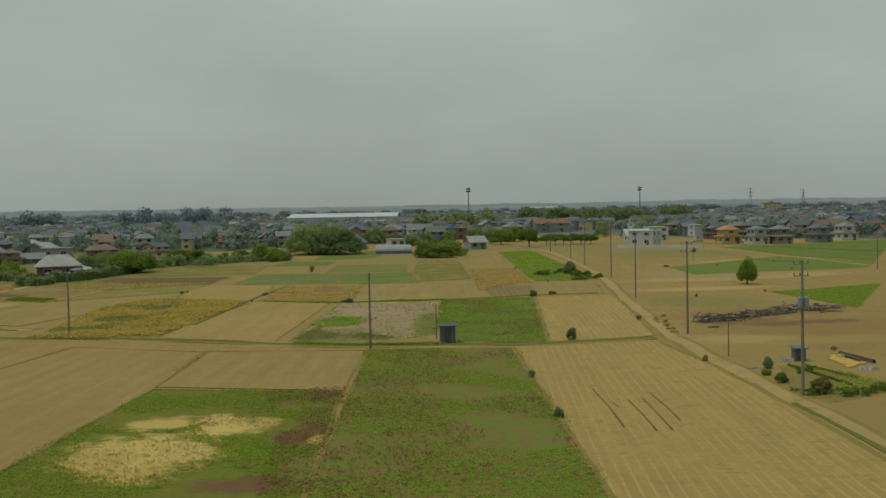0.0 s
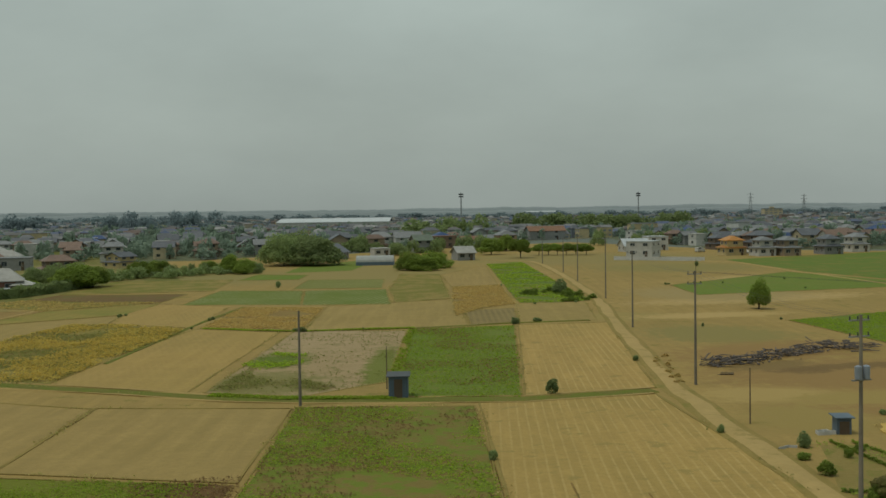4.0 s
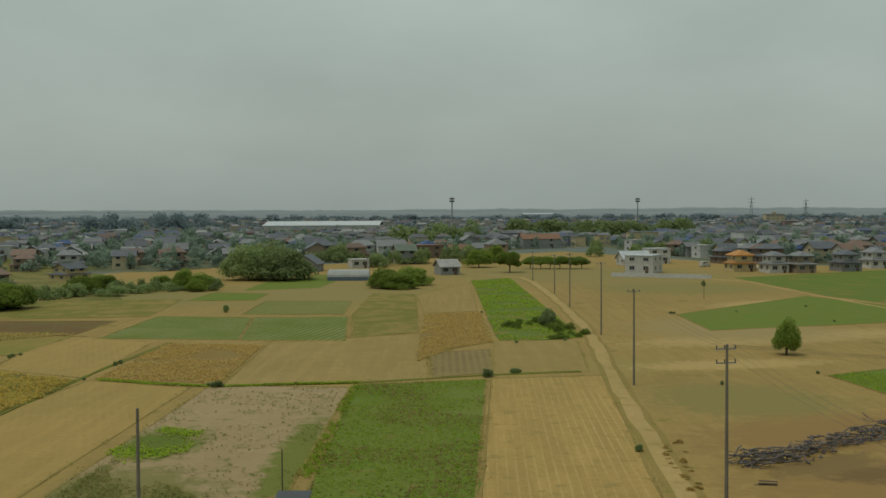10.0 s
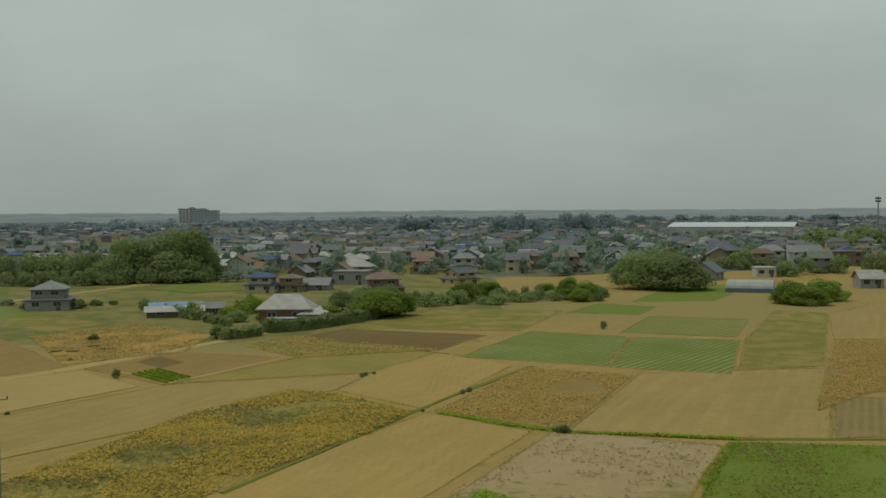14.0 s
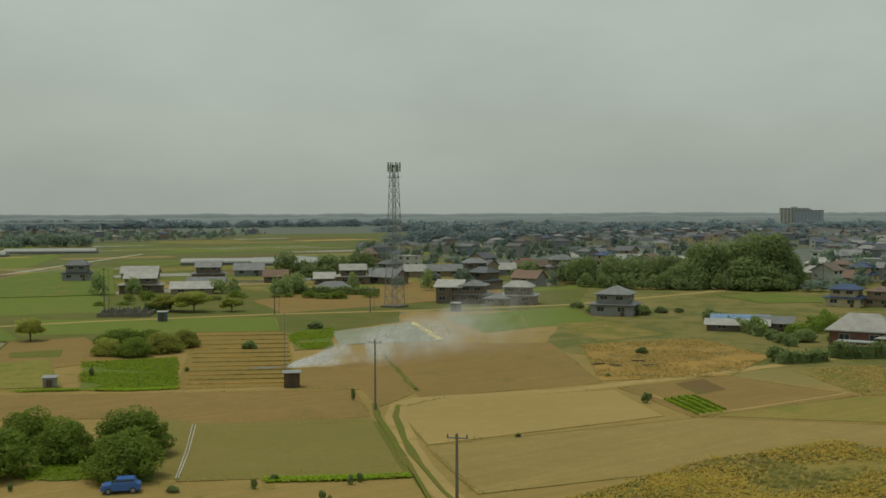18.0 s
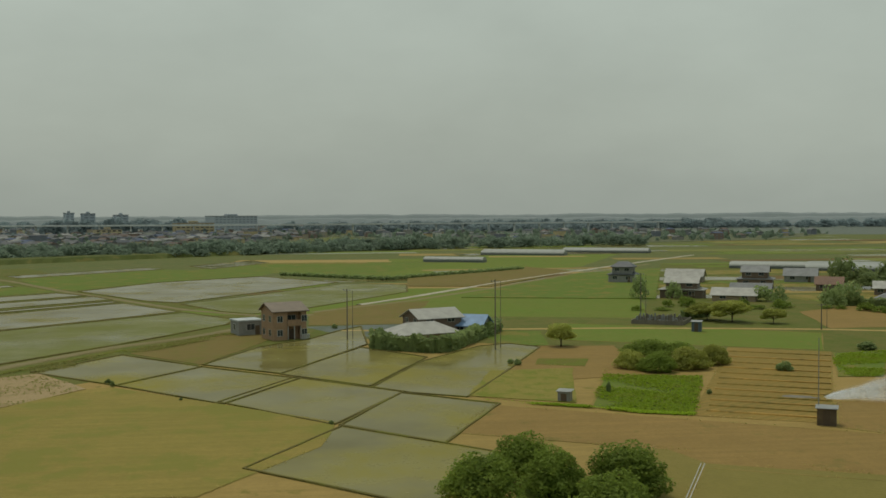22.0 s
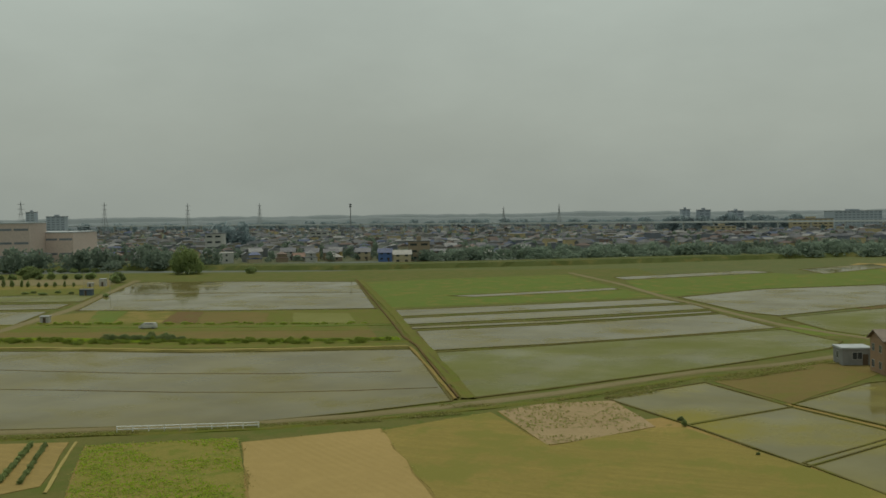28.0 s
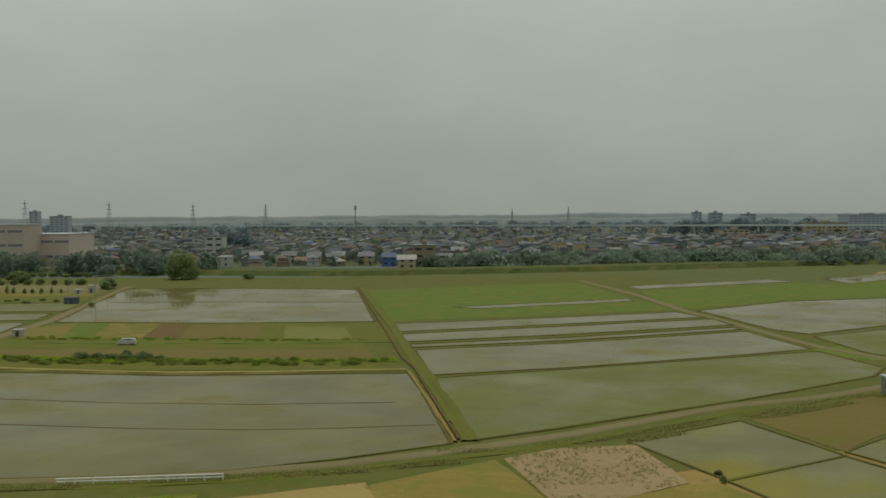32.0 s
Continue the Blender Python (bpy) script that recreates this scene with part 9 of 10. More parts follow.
ribbon('tractor_rut', [(13.8, 89.0), (14.0, 86.4)], 0.22, TAN_DARK, -0.05, 0.06, 'dark tractor rut in stubble', 'path', 0.09, crown=0.0)
ribbon('straw_ridge', [(-191.1, 190.2), (-182.0, 205.3)], 0.9, TERRACE, -0.05, 0.22, 'straw-covered vegetable ridge', 'ridge', 0.08, crown=0.0)
ribbon('straw_ridge', [(-184.1, 187.0), (-175.3, 201.8)], 0.9, STRAW, -0.05, 0.22, 'straw-covered vegetable ridge', 'ridge', 0.08, crown=0.0)
ribbon('straw_ridge', [(-177.7, 183.9), (-169.0, 198.5)], 0.9, TERRACE, -0.05, 0.22, 'straw-covered vegetable ridge', 'ridge', 0.08, crown=0.0)
ribbon('straw_ridge', [(-171.6, 181.1), (-163.1, 195.4)], 0.9, STRAW, -0.05, 0.22, 'straw-covered vegetable ridge', 'ridge', 0.08, crown=0.0)
ribbon('straw_ridge', [(-166.0, 178.4), (-157.6, 192.5)], 0.9, TERRACE, -0.05, 0.22, 'straw-covered vegetable ridge', 'ridge', 0.08, crown=0.0)
ribbon('straw_ridge', [(-160.7, 175.9), (-152.5, 189.9)], 0.9, STRAW, -0.05, 0.22, 'straw-covered vegetable ridge', 'ridge', 0.08, crown=0.0)
ribbon('straw_ridge', [(-155.7, 173.6), (-147.6, 187.3)], 0.9, TERRACE, -0.05, 0.22, 'straw-covered vegetable ridge', 'ridge', 0.08, crown=0.0)
ribbon('straw_ridge', [(-151.1, 171.4), (-143.1, 184.9)], 0.9, STRAW, -0.05, 0.22, 'straw-covered vegetable ridge', 'ridge', 0.08, crown=0.0)
ribbon('straw_ridge', [(-146.6, 169.3), (-138.8, 182.7)], 0.9, TERRACE, -0.05, 0.22, 'straw-covered vegetable ridge', 'ridge', 0.08, crown=0.0)
ribbon('straw_ridge', [(-142.5, 167.3), (-134.7, 180.6)], 0.9, STRAW, -0.05, 0.22, 'straw-covered vegetable ridge', 'ridge', 0.08, crown=0.0)
ribbon('straw_ridge', [(-138.5, 165.5), (-130.8, 178.5)], 0.9, TERRACE, -0.05, 0.22, 'straw-covered vegetable ridge', 'ridge', 0.08, crown=0.0)
ribbon('straw_ridge', [(-134.8, 163.7), (-127.2, 176.6)], 0.9, STRAW, -0.05, 0.22, 'straw-covered vegetable ridge', 'ridge', 0.08, crown=0.0)
ribbon('yellow_edge', [(-184.6, 238.5), (-155.0, 223.7)], 1.4, YELLOW, 0.05, 0.28, 'yellow plastic edge of a field', 'sheet')
vegetable_row((-84.6, 206.8), (-75.3, 202.1), GRASS_LEAF, 'row of green leafy vegetables', 0.35, 0)
vegetable_row((-84.6, 208.1), (-75.3, 203.3), GRASS_LEAF, 'row of green leafy vegetables', 0.35, 1)
vegetable_row((-84.6, 209.5), (-75.3, 204.5), GRASS_LEAF, 'row of green leafy vegetables', 0.35, 2)
vegetable_row((-84.7, 210.9), (-75.2, 205.8), GRASS_LEAF, 'row of green leafy vegetables', 0.35, 3)
vegetable_row((-84.7, 212.3), (-75.2, 207.1), GRASS_LEAF, 'row of green leafy vegetables', 0.35, 4)
vegetable_row((34.3, 106.8), (36.0, 94.5), WEED_GREEN_LEAF, 'thin row of green leafy vegetables', 0.28, 0)
vegetable_row((35.9, 106.6), (38.0, 98.0), WEED_GREEN_LEAF, 'thin row of green leafy vegetables', 0.28, 1)
vegetable_row((29.9, 92.4), (36.4, 92.0), LEAF, 'dark low row of green vegetables', 0.30, 2)
bush(33.7, 101.8, 0.8, 0.9, LEAF, 2, 'small leafy garden shrub')
bush(35.4, 104.0, 0.9, 0.6, LEAF, 4, 'small leafy garden shrub')
bush(30.5, 101.4, 1.2, 0.7, LEAF, 5, 'low leafy garden plant')
bush(30.9, 98.6, 1.0, 0.8, LEAF, 1, 'low leafy garden plant')
ribbon('white_pipe', [(29.6, 104.6), (30.6, 105.4), (31.2, 105.2)], 0.10, FRAME, -0.05, 0.2, 'white stick lying at a garden edge', 'pipe', 0.01, crown=0.0)
ribbon('wooden_beam', [(42.1, 114.2), (43.1, 107.4)], 0.35, WOOD, -0.05, 0.4, 'long brown timber lying beside straw', 'beam', 0.03, crown=0.0)
plank_stack(42.0, 110.1, -80)
crate_pile(35.1, 109.7, 10, 5)
crate_pile(41.3, 103.3, 40, 8)
ribbon('garden_wall', [(64.8, 400.1), (92.8, 385.1)], 0.5, WALLS['white'], -0.05, 1.3, 'long low pale wall before a white house', 'wall', 0.02, crown=0.0)
ribbon('field_path', [(91.9, 385.4), (100.4, 373.4), (102.3, 320.7), (106.5, 264.8)], 1.3, ROAD, -0.05, 0.12, 'pale bare path between green fields', 'path', 0.1, crown=0.0)
plank_stack(35.3, 140.8, -10, 4, 1.4)
tree(-459.6, -222.3, 14.9, 14.8, 'round', LEAF_DARK, 7, 'big round dark tree below an embankment', bare=0.0)
bush(-472.2, -193.2, 7.9, 3.9, LEAF_DARK, 3)
bush(-445.6, -337.3, 5.8, 3.0, LEAF_DARK, 5, 'small orchard bush in a row')
bush(-447.2, -331.0, 5.8, 3.0, LEAF_DARK, 0, 'small orchard bush in a row')
bush(-448.8, -324.6, 5.7, 3.0, LEAF_DARK, 1, 'small orchard bush in a row')
bush(-450.5, -318.3, 5.7, 3.0, LEAF_DARK, 8, 'small orchard bush in a row')
bush(-452.1, -312.1, 5.7, 3.0, LEAF_DARK, 4, 'small orchard bush in a row')
bush(-453.6, -305.8, 5.6, 3.0, LEAF_DARK, 6, 'small orchard bush in a row')
bush(-455.2, -299.6, 5.6, 2.9, LEAF_DARK, 3, 'small orchard bush in a row')
bush(-456.8, -293.4, 5.6, 2.9, LEAF_DARK, 7, 'small orchard bush in a row')
bush(-458.4, -287.2, 5.5, 2.9, LEAF_DARK, 3, 'small orchard bush in a row')
bush(-460.0, -281.1, 5.5, 2.9, LEAF_DARK, 3, 'small orchard bush in a row')
merged_trees('garden_greenery', along([(-98.0, 333.9), (-84.4, 332.9), (-75.2, 341.9), (-69.7, 354.4), (-57.8, 345.1), (-48.5, 350.6)], 4, 3, random.Random(41), (2.5, 5), (1.5, 3.6)), LEAF_DARK, 'low garden trees and shrubs before houses', 'garden trees')
merged_trees('garden_greenery', along([(-122.8, 279.3), (-118.4, 286.6), (-121.6, 302.9)], 4, 3, random.Random(42), (3, 6), (2, 4.5)), LEAF, 'low garden trees and shrubs before houses', 'garden trees')
merged_trees('garden_greenery', along([(-88.5, 323.1), (-75.3, 330.9), (-66.0, 346.0), (-61.8, 361.1), (-51.9, 359.9)], 4, 4, random.Random(43), (3, 6), (2, 4.5)), LEAF_DARK, 'low garden trees and shrubs before houses', 'garden trees')
merged_trees('garden_greenery', along([(-16.5, 466.3), (4.9, 500.2), (21.6, 507.6), (35.8, 505.0)], 6, 8, random.Random(44), (6, 10), (4, 8)), LEAF_DARK, 'garden trees between village houses', 'garden trees')
merged_trees('garden_greenery', along([(-41.4, 493.4), (-11.7, 561.0)], 6, 10, random.Random(45), (6, 10), (5, 9)), LEAF_DARK, 'garden trees between village houses', 'garden trees')
merged_trees('garden_greenery', along([(79.3, 542.8), (121.9, 560.4), (150.8, 568.3), (234.9, 595.4)], 8, 12, random.Random(46), (6, 10), (5, 9)), LEAF_DARK, 'garden trees between village houses', 'garden trees')
merged_trees('garden_greenery', along([(-273.0, 199.1), (-284.7, 216.7), (-273.0, 243.6), (-246.4, 271.2)], 8, 5, random.Random(47), (3, 6), (1.6, 3.2)), LEAF, 'garden shrubs before village houses', 'garden trees')
merged_trees('garden_greenery', along([(-206.0, -101.0), (-213.5, -66.0), (-222.0, -42.0), (-232.0, -14.0), (-240.0, 2.0)], 1.1, 3.6, random.Random(48), (1.6, 3.4), (0.5, 1.3)), WEED_GREEN_LEAF, 'band of green weeds and low shrubs beside a paddy', 'garden trees')
merged_trees('garden_greenery', along([(-222.0, -60.0), (-226.0, -46.0)], 1.0, 2.4, random.Random(49), (2.0, 4.0), (1.0, 1.8)), LEAF_DARK, 'clump of dark shrubs beside a paddy', 'garden trees')
merged_trees('garden_greenery', along([(-243.0, -106.0), (-262.0, -50.0), (-272.0, -22.0)], 2.2, 2.5, random.Random(50), (1.5, 3.0), (0.3, 0.8)), WEED_GREEN_LEAF, 'low weeds on a grassy strip', 'garden trees')
tufts('grass', [(-212.3, -101.3), (-225.8, -45.9), (-238.8, -10.1), (-247.4, 1.6), (-242.6, 5.2), (-233.4, -7.7), (-220.0, -44.3), (-206.5, -99.9)], 16000, .15, GRASS_LEAF, 'dense rough grass beside a paddy', 47, 0.08, 1.3)
tufts('grass', [(-126.1, -1.0), (-145.6, 27.4), (-158.0, 43.8), (-168.4, 54.1), (-166.8, 55.9), (-156.2, 45.4), (-143.6, 28.8), (-124.1, 0.4)], 9000, .15, WEED_LEAF, 'dense low grass along a road verge', 49, 0.08, 1.3)
tufts('grass', [(-185.9, 68.3), (-207.2, 81.0), (-243.7, 101.8), (-242.5, 103.8), (-206.0, 83.0), (-184.7, 70.3)], 9000, .15, WEED_LEAF, 'dense low grass along a road verge', 50, 0.08, 1.3)
tufts('grass', [(-18.3, 132.5), (-10.9, 130.1), (-4.1, 129.7), (-0.2, 129.4), (-0.2, 128.2), (-4.1, 128.5), (-11.1, 128.9), (-18.7, 131.3)], 2600, .15, GRASS_LEAF, 'low green weeds beside a field track', 51, 0.08, 1.3)
tufts('grass', [(-32.9, 194.9), (-23.9, 190.8), (-17.0, 189.0), (0.1, 191.4), (0.3, 190.6), (-17.0, 188.2), (-24.3, 190.0), (-33.3, 194.1)], 2200, .15, GRASS_LEAF, 'low weeds along a field ridge', 52, 0.08, 1.3)
merged_trees('garden_greenery', along([(31.2, 156.4), (29.4, 141.9), (29.5, 135.5)], 1.6, 1.0, random.Random(53), (0.5, 1.0), (0.2, 0.5)), RUST_LEAF, 'dry brown brush beside a road', 'garden trees')
merged_trees('garden_greenery', along([(31.1, 90.4), (33.9, 90.1), (38.1, 92.4)], 1.0, 0.8, random.Random(54), (0.8, 1.4), (0.5, 1.0)), LEAF, 'green weeds in a garden', 'garden trees')
merged_trees('garden_greenery', along([(22.0, 252.0), (29.2, 262.1), (33.2, 241.5), (29.5, 234.7)], 2.0, 2.0, random.Random(55), (1.5, 2.6), (0.8, 1.6)), LEAF, 'green weeds and shrubs beside the road', 'garden trees')
tufts('grass', [(-139.9, 150.7), (-135.8, 155.8), (-133.5, 161.5), (-132.1, 160.9), (-134.4, 155.0), (-138.7, 149.7)], 2500, .15, GRASS_LEAF, 'green weeds at a plot edge', 56, 0.08, 1.3)
tufts('grass', [(-149.8, 135.7), (-143.9, 143.7), (-140.1, 150.2), (-138.9, 149.6), (-142.7, 142.9), (-148.6, 134.9)], 2500, .15, GRASS_LEAF, 'green weeds at a plot edge', 57, 0.08, 1.3)
tufts('grass', [(-79.3, 146.9), (-75.2, 153.1), (-72.8, 158.1), (-71.6, 157.5), (-74.0, 152.5), (-78.1, 146.1)], 2500, .15, GRASS_LEAF, 'green weeds at a field edge', 58, 0.08, 1.3)
tufts('grass', [(-170.8, 47.5), (-174.4, 56.1), (-190.5, 67.6), (-239.9, 96.9), (-238.7, 98.9), (-189.3, 69.6), (-172.6, 57.7), (-168.6, 48.5)], 9000, .15, WEED_LEAF, 'dense low grass along a road verge', 59, 0.08, 1.3)
bush(-347.4, -266.7, 1.3, 3.4, LEAF_DARK, 5, 'slender dark nursery shrub in a row', group='nursery shrubs')
bush(-348.8, -262.5, 1.9, 2.6, LEAF_DARK, 1, 'slender dark nursery shrub in a row', group='nursery shrubs')
bush(-350.0, -259.2, 1.9, 4.3, LEAF_DARK, 8, 'slender dark nursery shrub in a row', group='nursery shrubs')
bush(-351.1, -255.9, 1.3, 4.3, LEAF_DARK, 8, 'slender dark nursery shrub in a row', group='nursery shrubs')
bush(-352.6, -251.8, 1.9, 4.3, LEAF_DARK, 2, 'slender dark nursery shrub in a row', group='nursery shrubs')
bush(-353.7, -248.7, 1.5, 2.6, LEAF_DARK, 6, 'slender dark nursery shrub in a row', group='nursery shrubs')
bush(-355.1, -244.7, 1.3, 3.4, LEAF_DARK, 2, 'slender dark nursery shrub in a row', group='nursery shrubs')
bush(-356.3, -241.1, 1.3, 3.4, LEAF_DARK, 4, 'slender dark nursery shrub in a row', group='nursery shrubs')
bush(-357.6, -237.5, 1.9, 4.3, LEAF_DARK, 6, 'slender dark nursery shrub in a row', group='nursery shrubs')
bush(-358.8, -234.0, 1.9, 4.3, LEAF_DARK, 7, 'slender dark nursery shrub in a row', group='nursery shrubs')
bush(-360.1, -230.2, 1.5, 4.3, LEAF_DARK, 1, 'slender dark nursery shrub in a row', group='nursery shrubs')
bush(-361.1, -227.5, 1.9, 3.4, LEAF_DARK, 4, 'slender dark nursery shrub in a row', group='nursery shrubs')
bush(-362.6, -223.1, 1.9, 2.6, LEAF_DARK, 4, 'slender dark nursery shrub in a row', group='nursery shrubs')
bush(-363.6, -220.1, 1.9, 2.6, LEAF_DARK, 5, 'slender dark nursery shrub in a row', group='nursery shrubs')
bush(-364.9, -216.5, 1.9, 2.6, LEAF_DARK, 3, 'slender dark nursery shrub in a row', group='nursery shrubs')
bush(-366.3, -212.6, 1.3, 3.4, LEAF_DARK, 4, 'slender dark nursery shrub in a row', group='nursery shrubs')
bush(-367.5, -209.0, 1.3, 2.6, LEAF_DARK, 2, 'slender dark nursery shrub in a row', group='nursery shrubs')
bush(-388.2, -305.8, 6.0, 4.4, LEAF_DARK, 8, 'dark nursery shrub beside a gravel yard', group='nursery shrubs')
bush(-390.2, -299.7, 6.0, 3.6, LEAF_DARK, 1, 'dark nursery shrub beside a gravel yard', group='nursery shrubs')
bush(-392.3, -293.6, 6.0, 3.6, LEAF_DARK, 3, 'dark nursery shrub beside a gravel yard', group='nursery shrubs')
bush(-394.3, -287.5, 6.0, 3.6, LEAF_DARK, 4, 'dark nursery shrub beside a gravel yard', group='nursery shrubs')
bush(-396.4, -281.4, 4.6, 3.0, LEAF_DARK, 1, 'dark nursery shrub beside a gravel yard', group='nursery shrubs')
bush(-398.4, -275.3, 4.6, 3.6, LEAF_DARK, 7, 'dark nursery shrub beside a gravel yard', group='nursery shrubs')
bush(-400.5, -269.2, 3.2, 4.4, LEAF_DARK, 1, 'dark nursery shrub beside a gravel yard', group='nursery shrubs')
bush(-402.5, -263.2, 4.6, 3.0, LEAF_DARK, 0, 'dark nursery shrub beside a gravel yard', group='nursery shrubs')
bush(-404.5, -257.2, 4.6, 4.4, LEAF_DARK, 6, 'dark nursery shrub beside a gravel yard', group='nursery shrubs')
bush(-406.5, -251.2, 3.2, 3.0, LEAF_DARK, 0, 'dark nursery shrub beside a gravel yard', group='nursery shrubs')
bush(-408.5, -245.2, 4.6, 3.6, LEAF_DARK, 5, 'dark nursery shrub beside a gravel yard', group='nursery shrubs')
bush(-410.5, -239.2, 6.0, 4.4, LEAF_DARK, 8, 'dark nursery shrub beside a gravel yard', group='nursery shrubs')
bush(-397.2, -211.4, 9.0, 5.5, LEAF_DARK, 3, 'dark shrub on rough ground beside a lane')
bush(-391.3, -207.9, 6.0, 4.5, LEAF_DARK, 0, 'dark shrub on rough ground beside a lane')
bush(-328.0, -156.8, 3.2, 1.6, LEAF_DARK, 4, 'dark shrub on rough ground beside a lane')
bush(-416.4, -284.0, 12.0, 6.5, LEAF_DARK, 0, 'dark shrub on rough ground beside a lane')
bush(-414.5, -276.7, 8.0, 5.0, LEAF_DARK, 1, 'dark shrub on rough ground beside a lane')
bush(-328.9, -196.0, 3.0, 1.2, LEAF_DARK, 1, 'dark shrub on rough ground beside a lane')
bush(-327.2, -186.1, 4.0, 1.4, LEAF_DARK, 8, 'dark shrub on rough ground beside a lane')
bush(-337.0, -188.0, 3.0, 1.3, LEAF_DARK, 0, 'dark shrub on rough ground beside a lane')
bush(-334.9, -179.2, 2.6, 1.2, LEAF_DARK, 3, 'dark shrub on rough ground beside a lane')
bush(-333.8, -197.0, 3.0, 1.1, LEAF_DARK, 6, 'dark shrub on rough ground beside a lane')
utility_pole(-325.3, -164.1, 9.8, 0, 0, False, True, mat=STEEL, label='slim pale lamp post beside a lane')
utility_pole(-319.8, -147.2, 11.5, 0, 0, False, True, mat=STEEL, label='slim pale lamp post beside a lane')
utility_pole(-391.5, -207.2, 9.5, 0, 0, False, True, mat=STEEL, label='slim pale lamp post beside a lane')
shed(-374.1, -199.2, 115, 2.6, 2.2, 3.0, WALLS['white'], STEEL, 'small pale hut with a dark doorway beside a yard')
shed(-369.9, -202.2, 115, 2.4, 1.4, 1.5, WALLS['white'], STEEL, 'low white box beside a yard')
shed(-331.1, -168.4, 115, 4.6, 2.5, 2.2, BLUE_GREY, DARK, 'dark blue shed beside a lane')
shed(-247.9, -106.1, 115, 2.4, 1.8, 1.7, WALLS['white'], STEEL, 'small white hut beside a lane')
house(-604.2, -237.8, 115, 8, 8.0, 2, 'gable', YELLOW_WALL, ROOFS['dark'], 'yellow two-storey house at the edge of a town', False, skirt=False, group='town houses')
house(-620.8, -230.7, 115, 8, 8.0, 2, 'gable', YELLOW_WALL, ROOFS['grey'], 'yellow two-storey house at the edge of a town', False, skirt=False, group='town houses')
house(-613.4, -206.9, 115, 9, 8.0, 2, 'gable', WALLS['cream'], ROOFS['dark'], 'cream two-storey house at the edge of a town', False, skirt=False, group='town houses')
house(-605.4, -187.2, 115, 8, 8.0, 2, 'gable', BLUE_WALL, ROOFS['blue'], 'blue two-storey house at the edge of a town', False, skirt=False, group='town houses')
house(-580.6, -163.2, 115, 10, 8.0, 2, 'gable', WALLS['cream'], ROOFS['pale'], 'cream two-storey house at the edge of a town', False, skirt=False, group='town houses')
house(-721.8, -195.3, 115, 8, 8.0, 2, 'gable', YELLOW_WALL, ROOFS['grey'], 'yellow two-storey house at the edge of a town', False, skirt=False, group='town houses')
house(-612.0, -260.5, 115, 9, 8.0, 2, 'gable', WALLS['white'], ROOFS['dark'], 'white two-storey house at the edge of a town', False, skirt=False, group='town houses')
house(-726.9, -176.3, 115, 9, 8.0, 2, 'gable', YELLOW_WALL, ROOFS['dark'], 'yellow two-storey house at the edge of a town', False, skirt=False, group='town houses')
house(-681.5, -126.2, 115, 9, 8.0, 2, 'gable', WALLS['white'], ROOFS['grey'], 'white two-storey house at the edge of a town', False, skirt=False, group='town houses')
smoke_plume(-140.6, 183.0, 61)
ribbon('white_pipe', [(-107.0, 152.1), (-94.8, 146.0), (-84.1, 140.3)], 0.12, FRAME, -0.05, 0.12, 'thin white pipe lying along a field edge', 'pipe', 0.01, crown=0.0)
ribbon('white_pipe', [(-106.8, 152.4), (-94.7, 146.3), (-84.0, 140.5)], 0.12, FRAME, -0.05, 0.12, 'thin white pipe lying along a field edge', 'pipe', 0.01, crown=0.0)
ribbon('white_road', [(-305.7, 129.0), (-325.5, 143.0), (-403.1, 190.9), (-514.6, 267.5), (-633.1, 351.7)], 2.0, ROAD_PALE, -0.05, 0.28, 'pale straight farm road between rice fields', 'road', 0.15, crown=0.0)
bush(-103.9, 281.6, 5.4, 2.4, LEAF, 7, 'leafy garden shrub before a farmhouse')
bush(-99.1, 280.6, 4.5, 2.2, LEAF, 6, 'leafy garden shrub before a farmhouse')
bush(-108.1, 280.5, 4.1, 1.8, LEAF, 7, 'leafy garden shrub before a farmhouse')
bush(-98.2, 293.7, 5.9, 2.8, LEAF, 0, 'leafy garden shrub before a farmhouse')
bush(-177.2, 286.6, 4.2, 2.5, LEAF_DARK, 3, 'dark garden shrub round a house')
bush(-166.6, 291.9, 5.0, 3.0, LEAF_DARK, 6, 'dark garden shrub round a house')
bush(-167.4, 299.7, 3.7, 2.0, LEAF_DARK, 7, 'dark garden shrub round a house')
bush(-189.9, 293.1, 4.4, 2.1, LEAF_DARK, 3, 'dark garden shrub round a house')
bush(-165.3, 303.8, 3.1, 1.4, LEAF_DARK, 6, 'dark garden shrub round a house')
merged_trees('garden_greenery', along([(-247.9, 349.9), (-225.5, 359.1), (-204.5, 374.5), (-191.3, 387.7)], 5, 3, random.Random(61), (6, 9), (4, 6.5)), LEAF_DARK, 'thick undergrowth at the foot of a grove', 'garden trees')
plank_stack(-113.0, 223.8, 72, 5, 2.0)
plank_stack(-110.6, 224.8, 10, 5, 2.0)
plank_stack(-107.3, 229.0, 70, 5, 2.0)
plank_stack(-112.0, 231.4, 48, 5, 2.0)


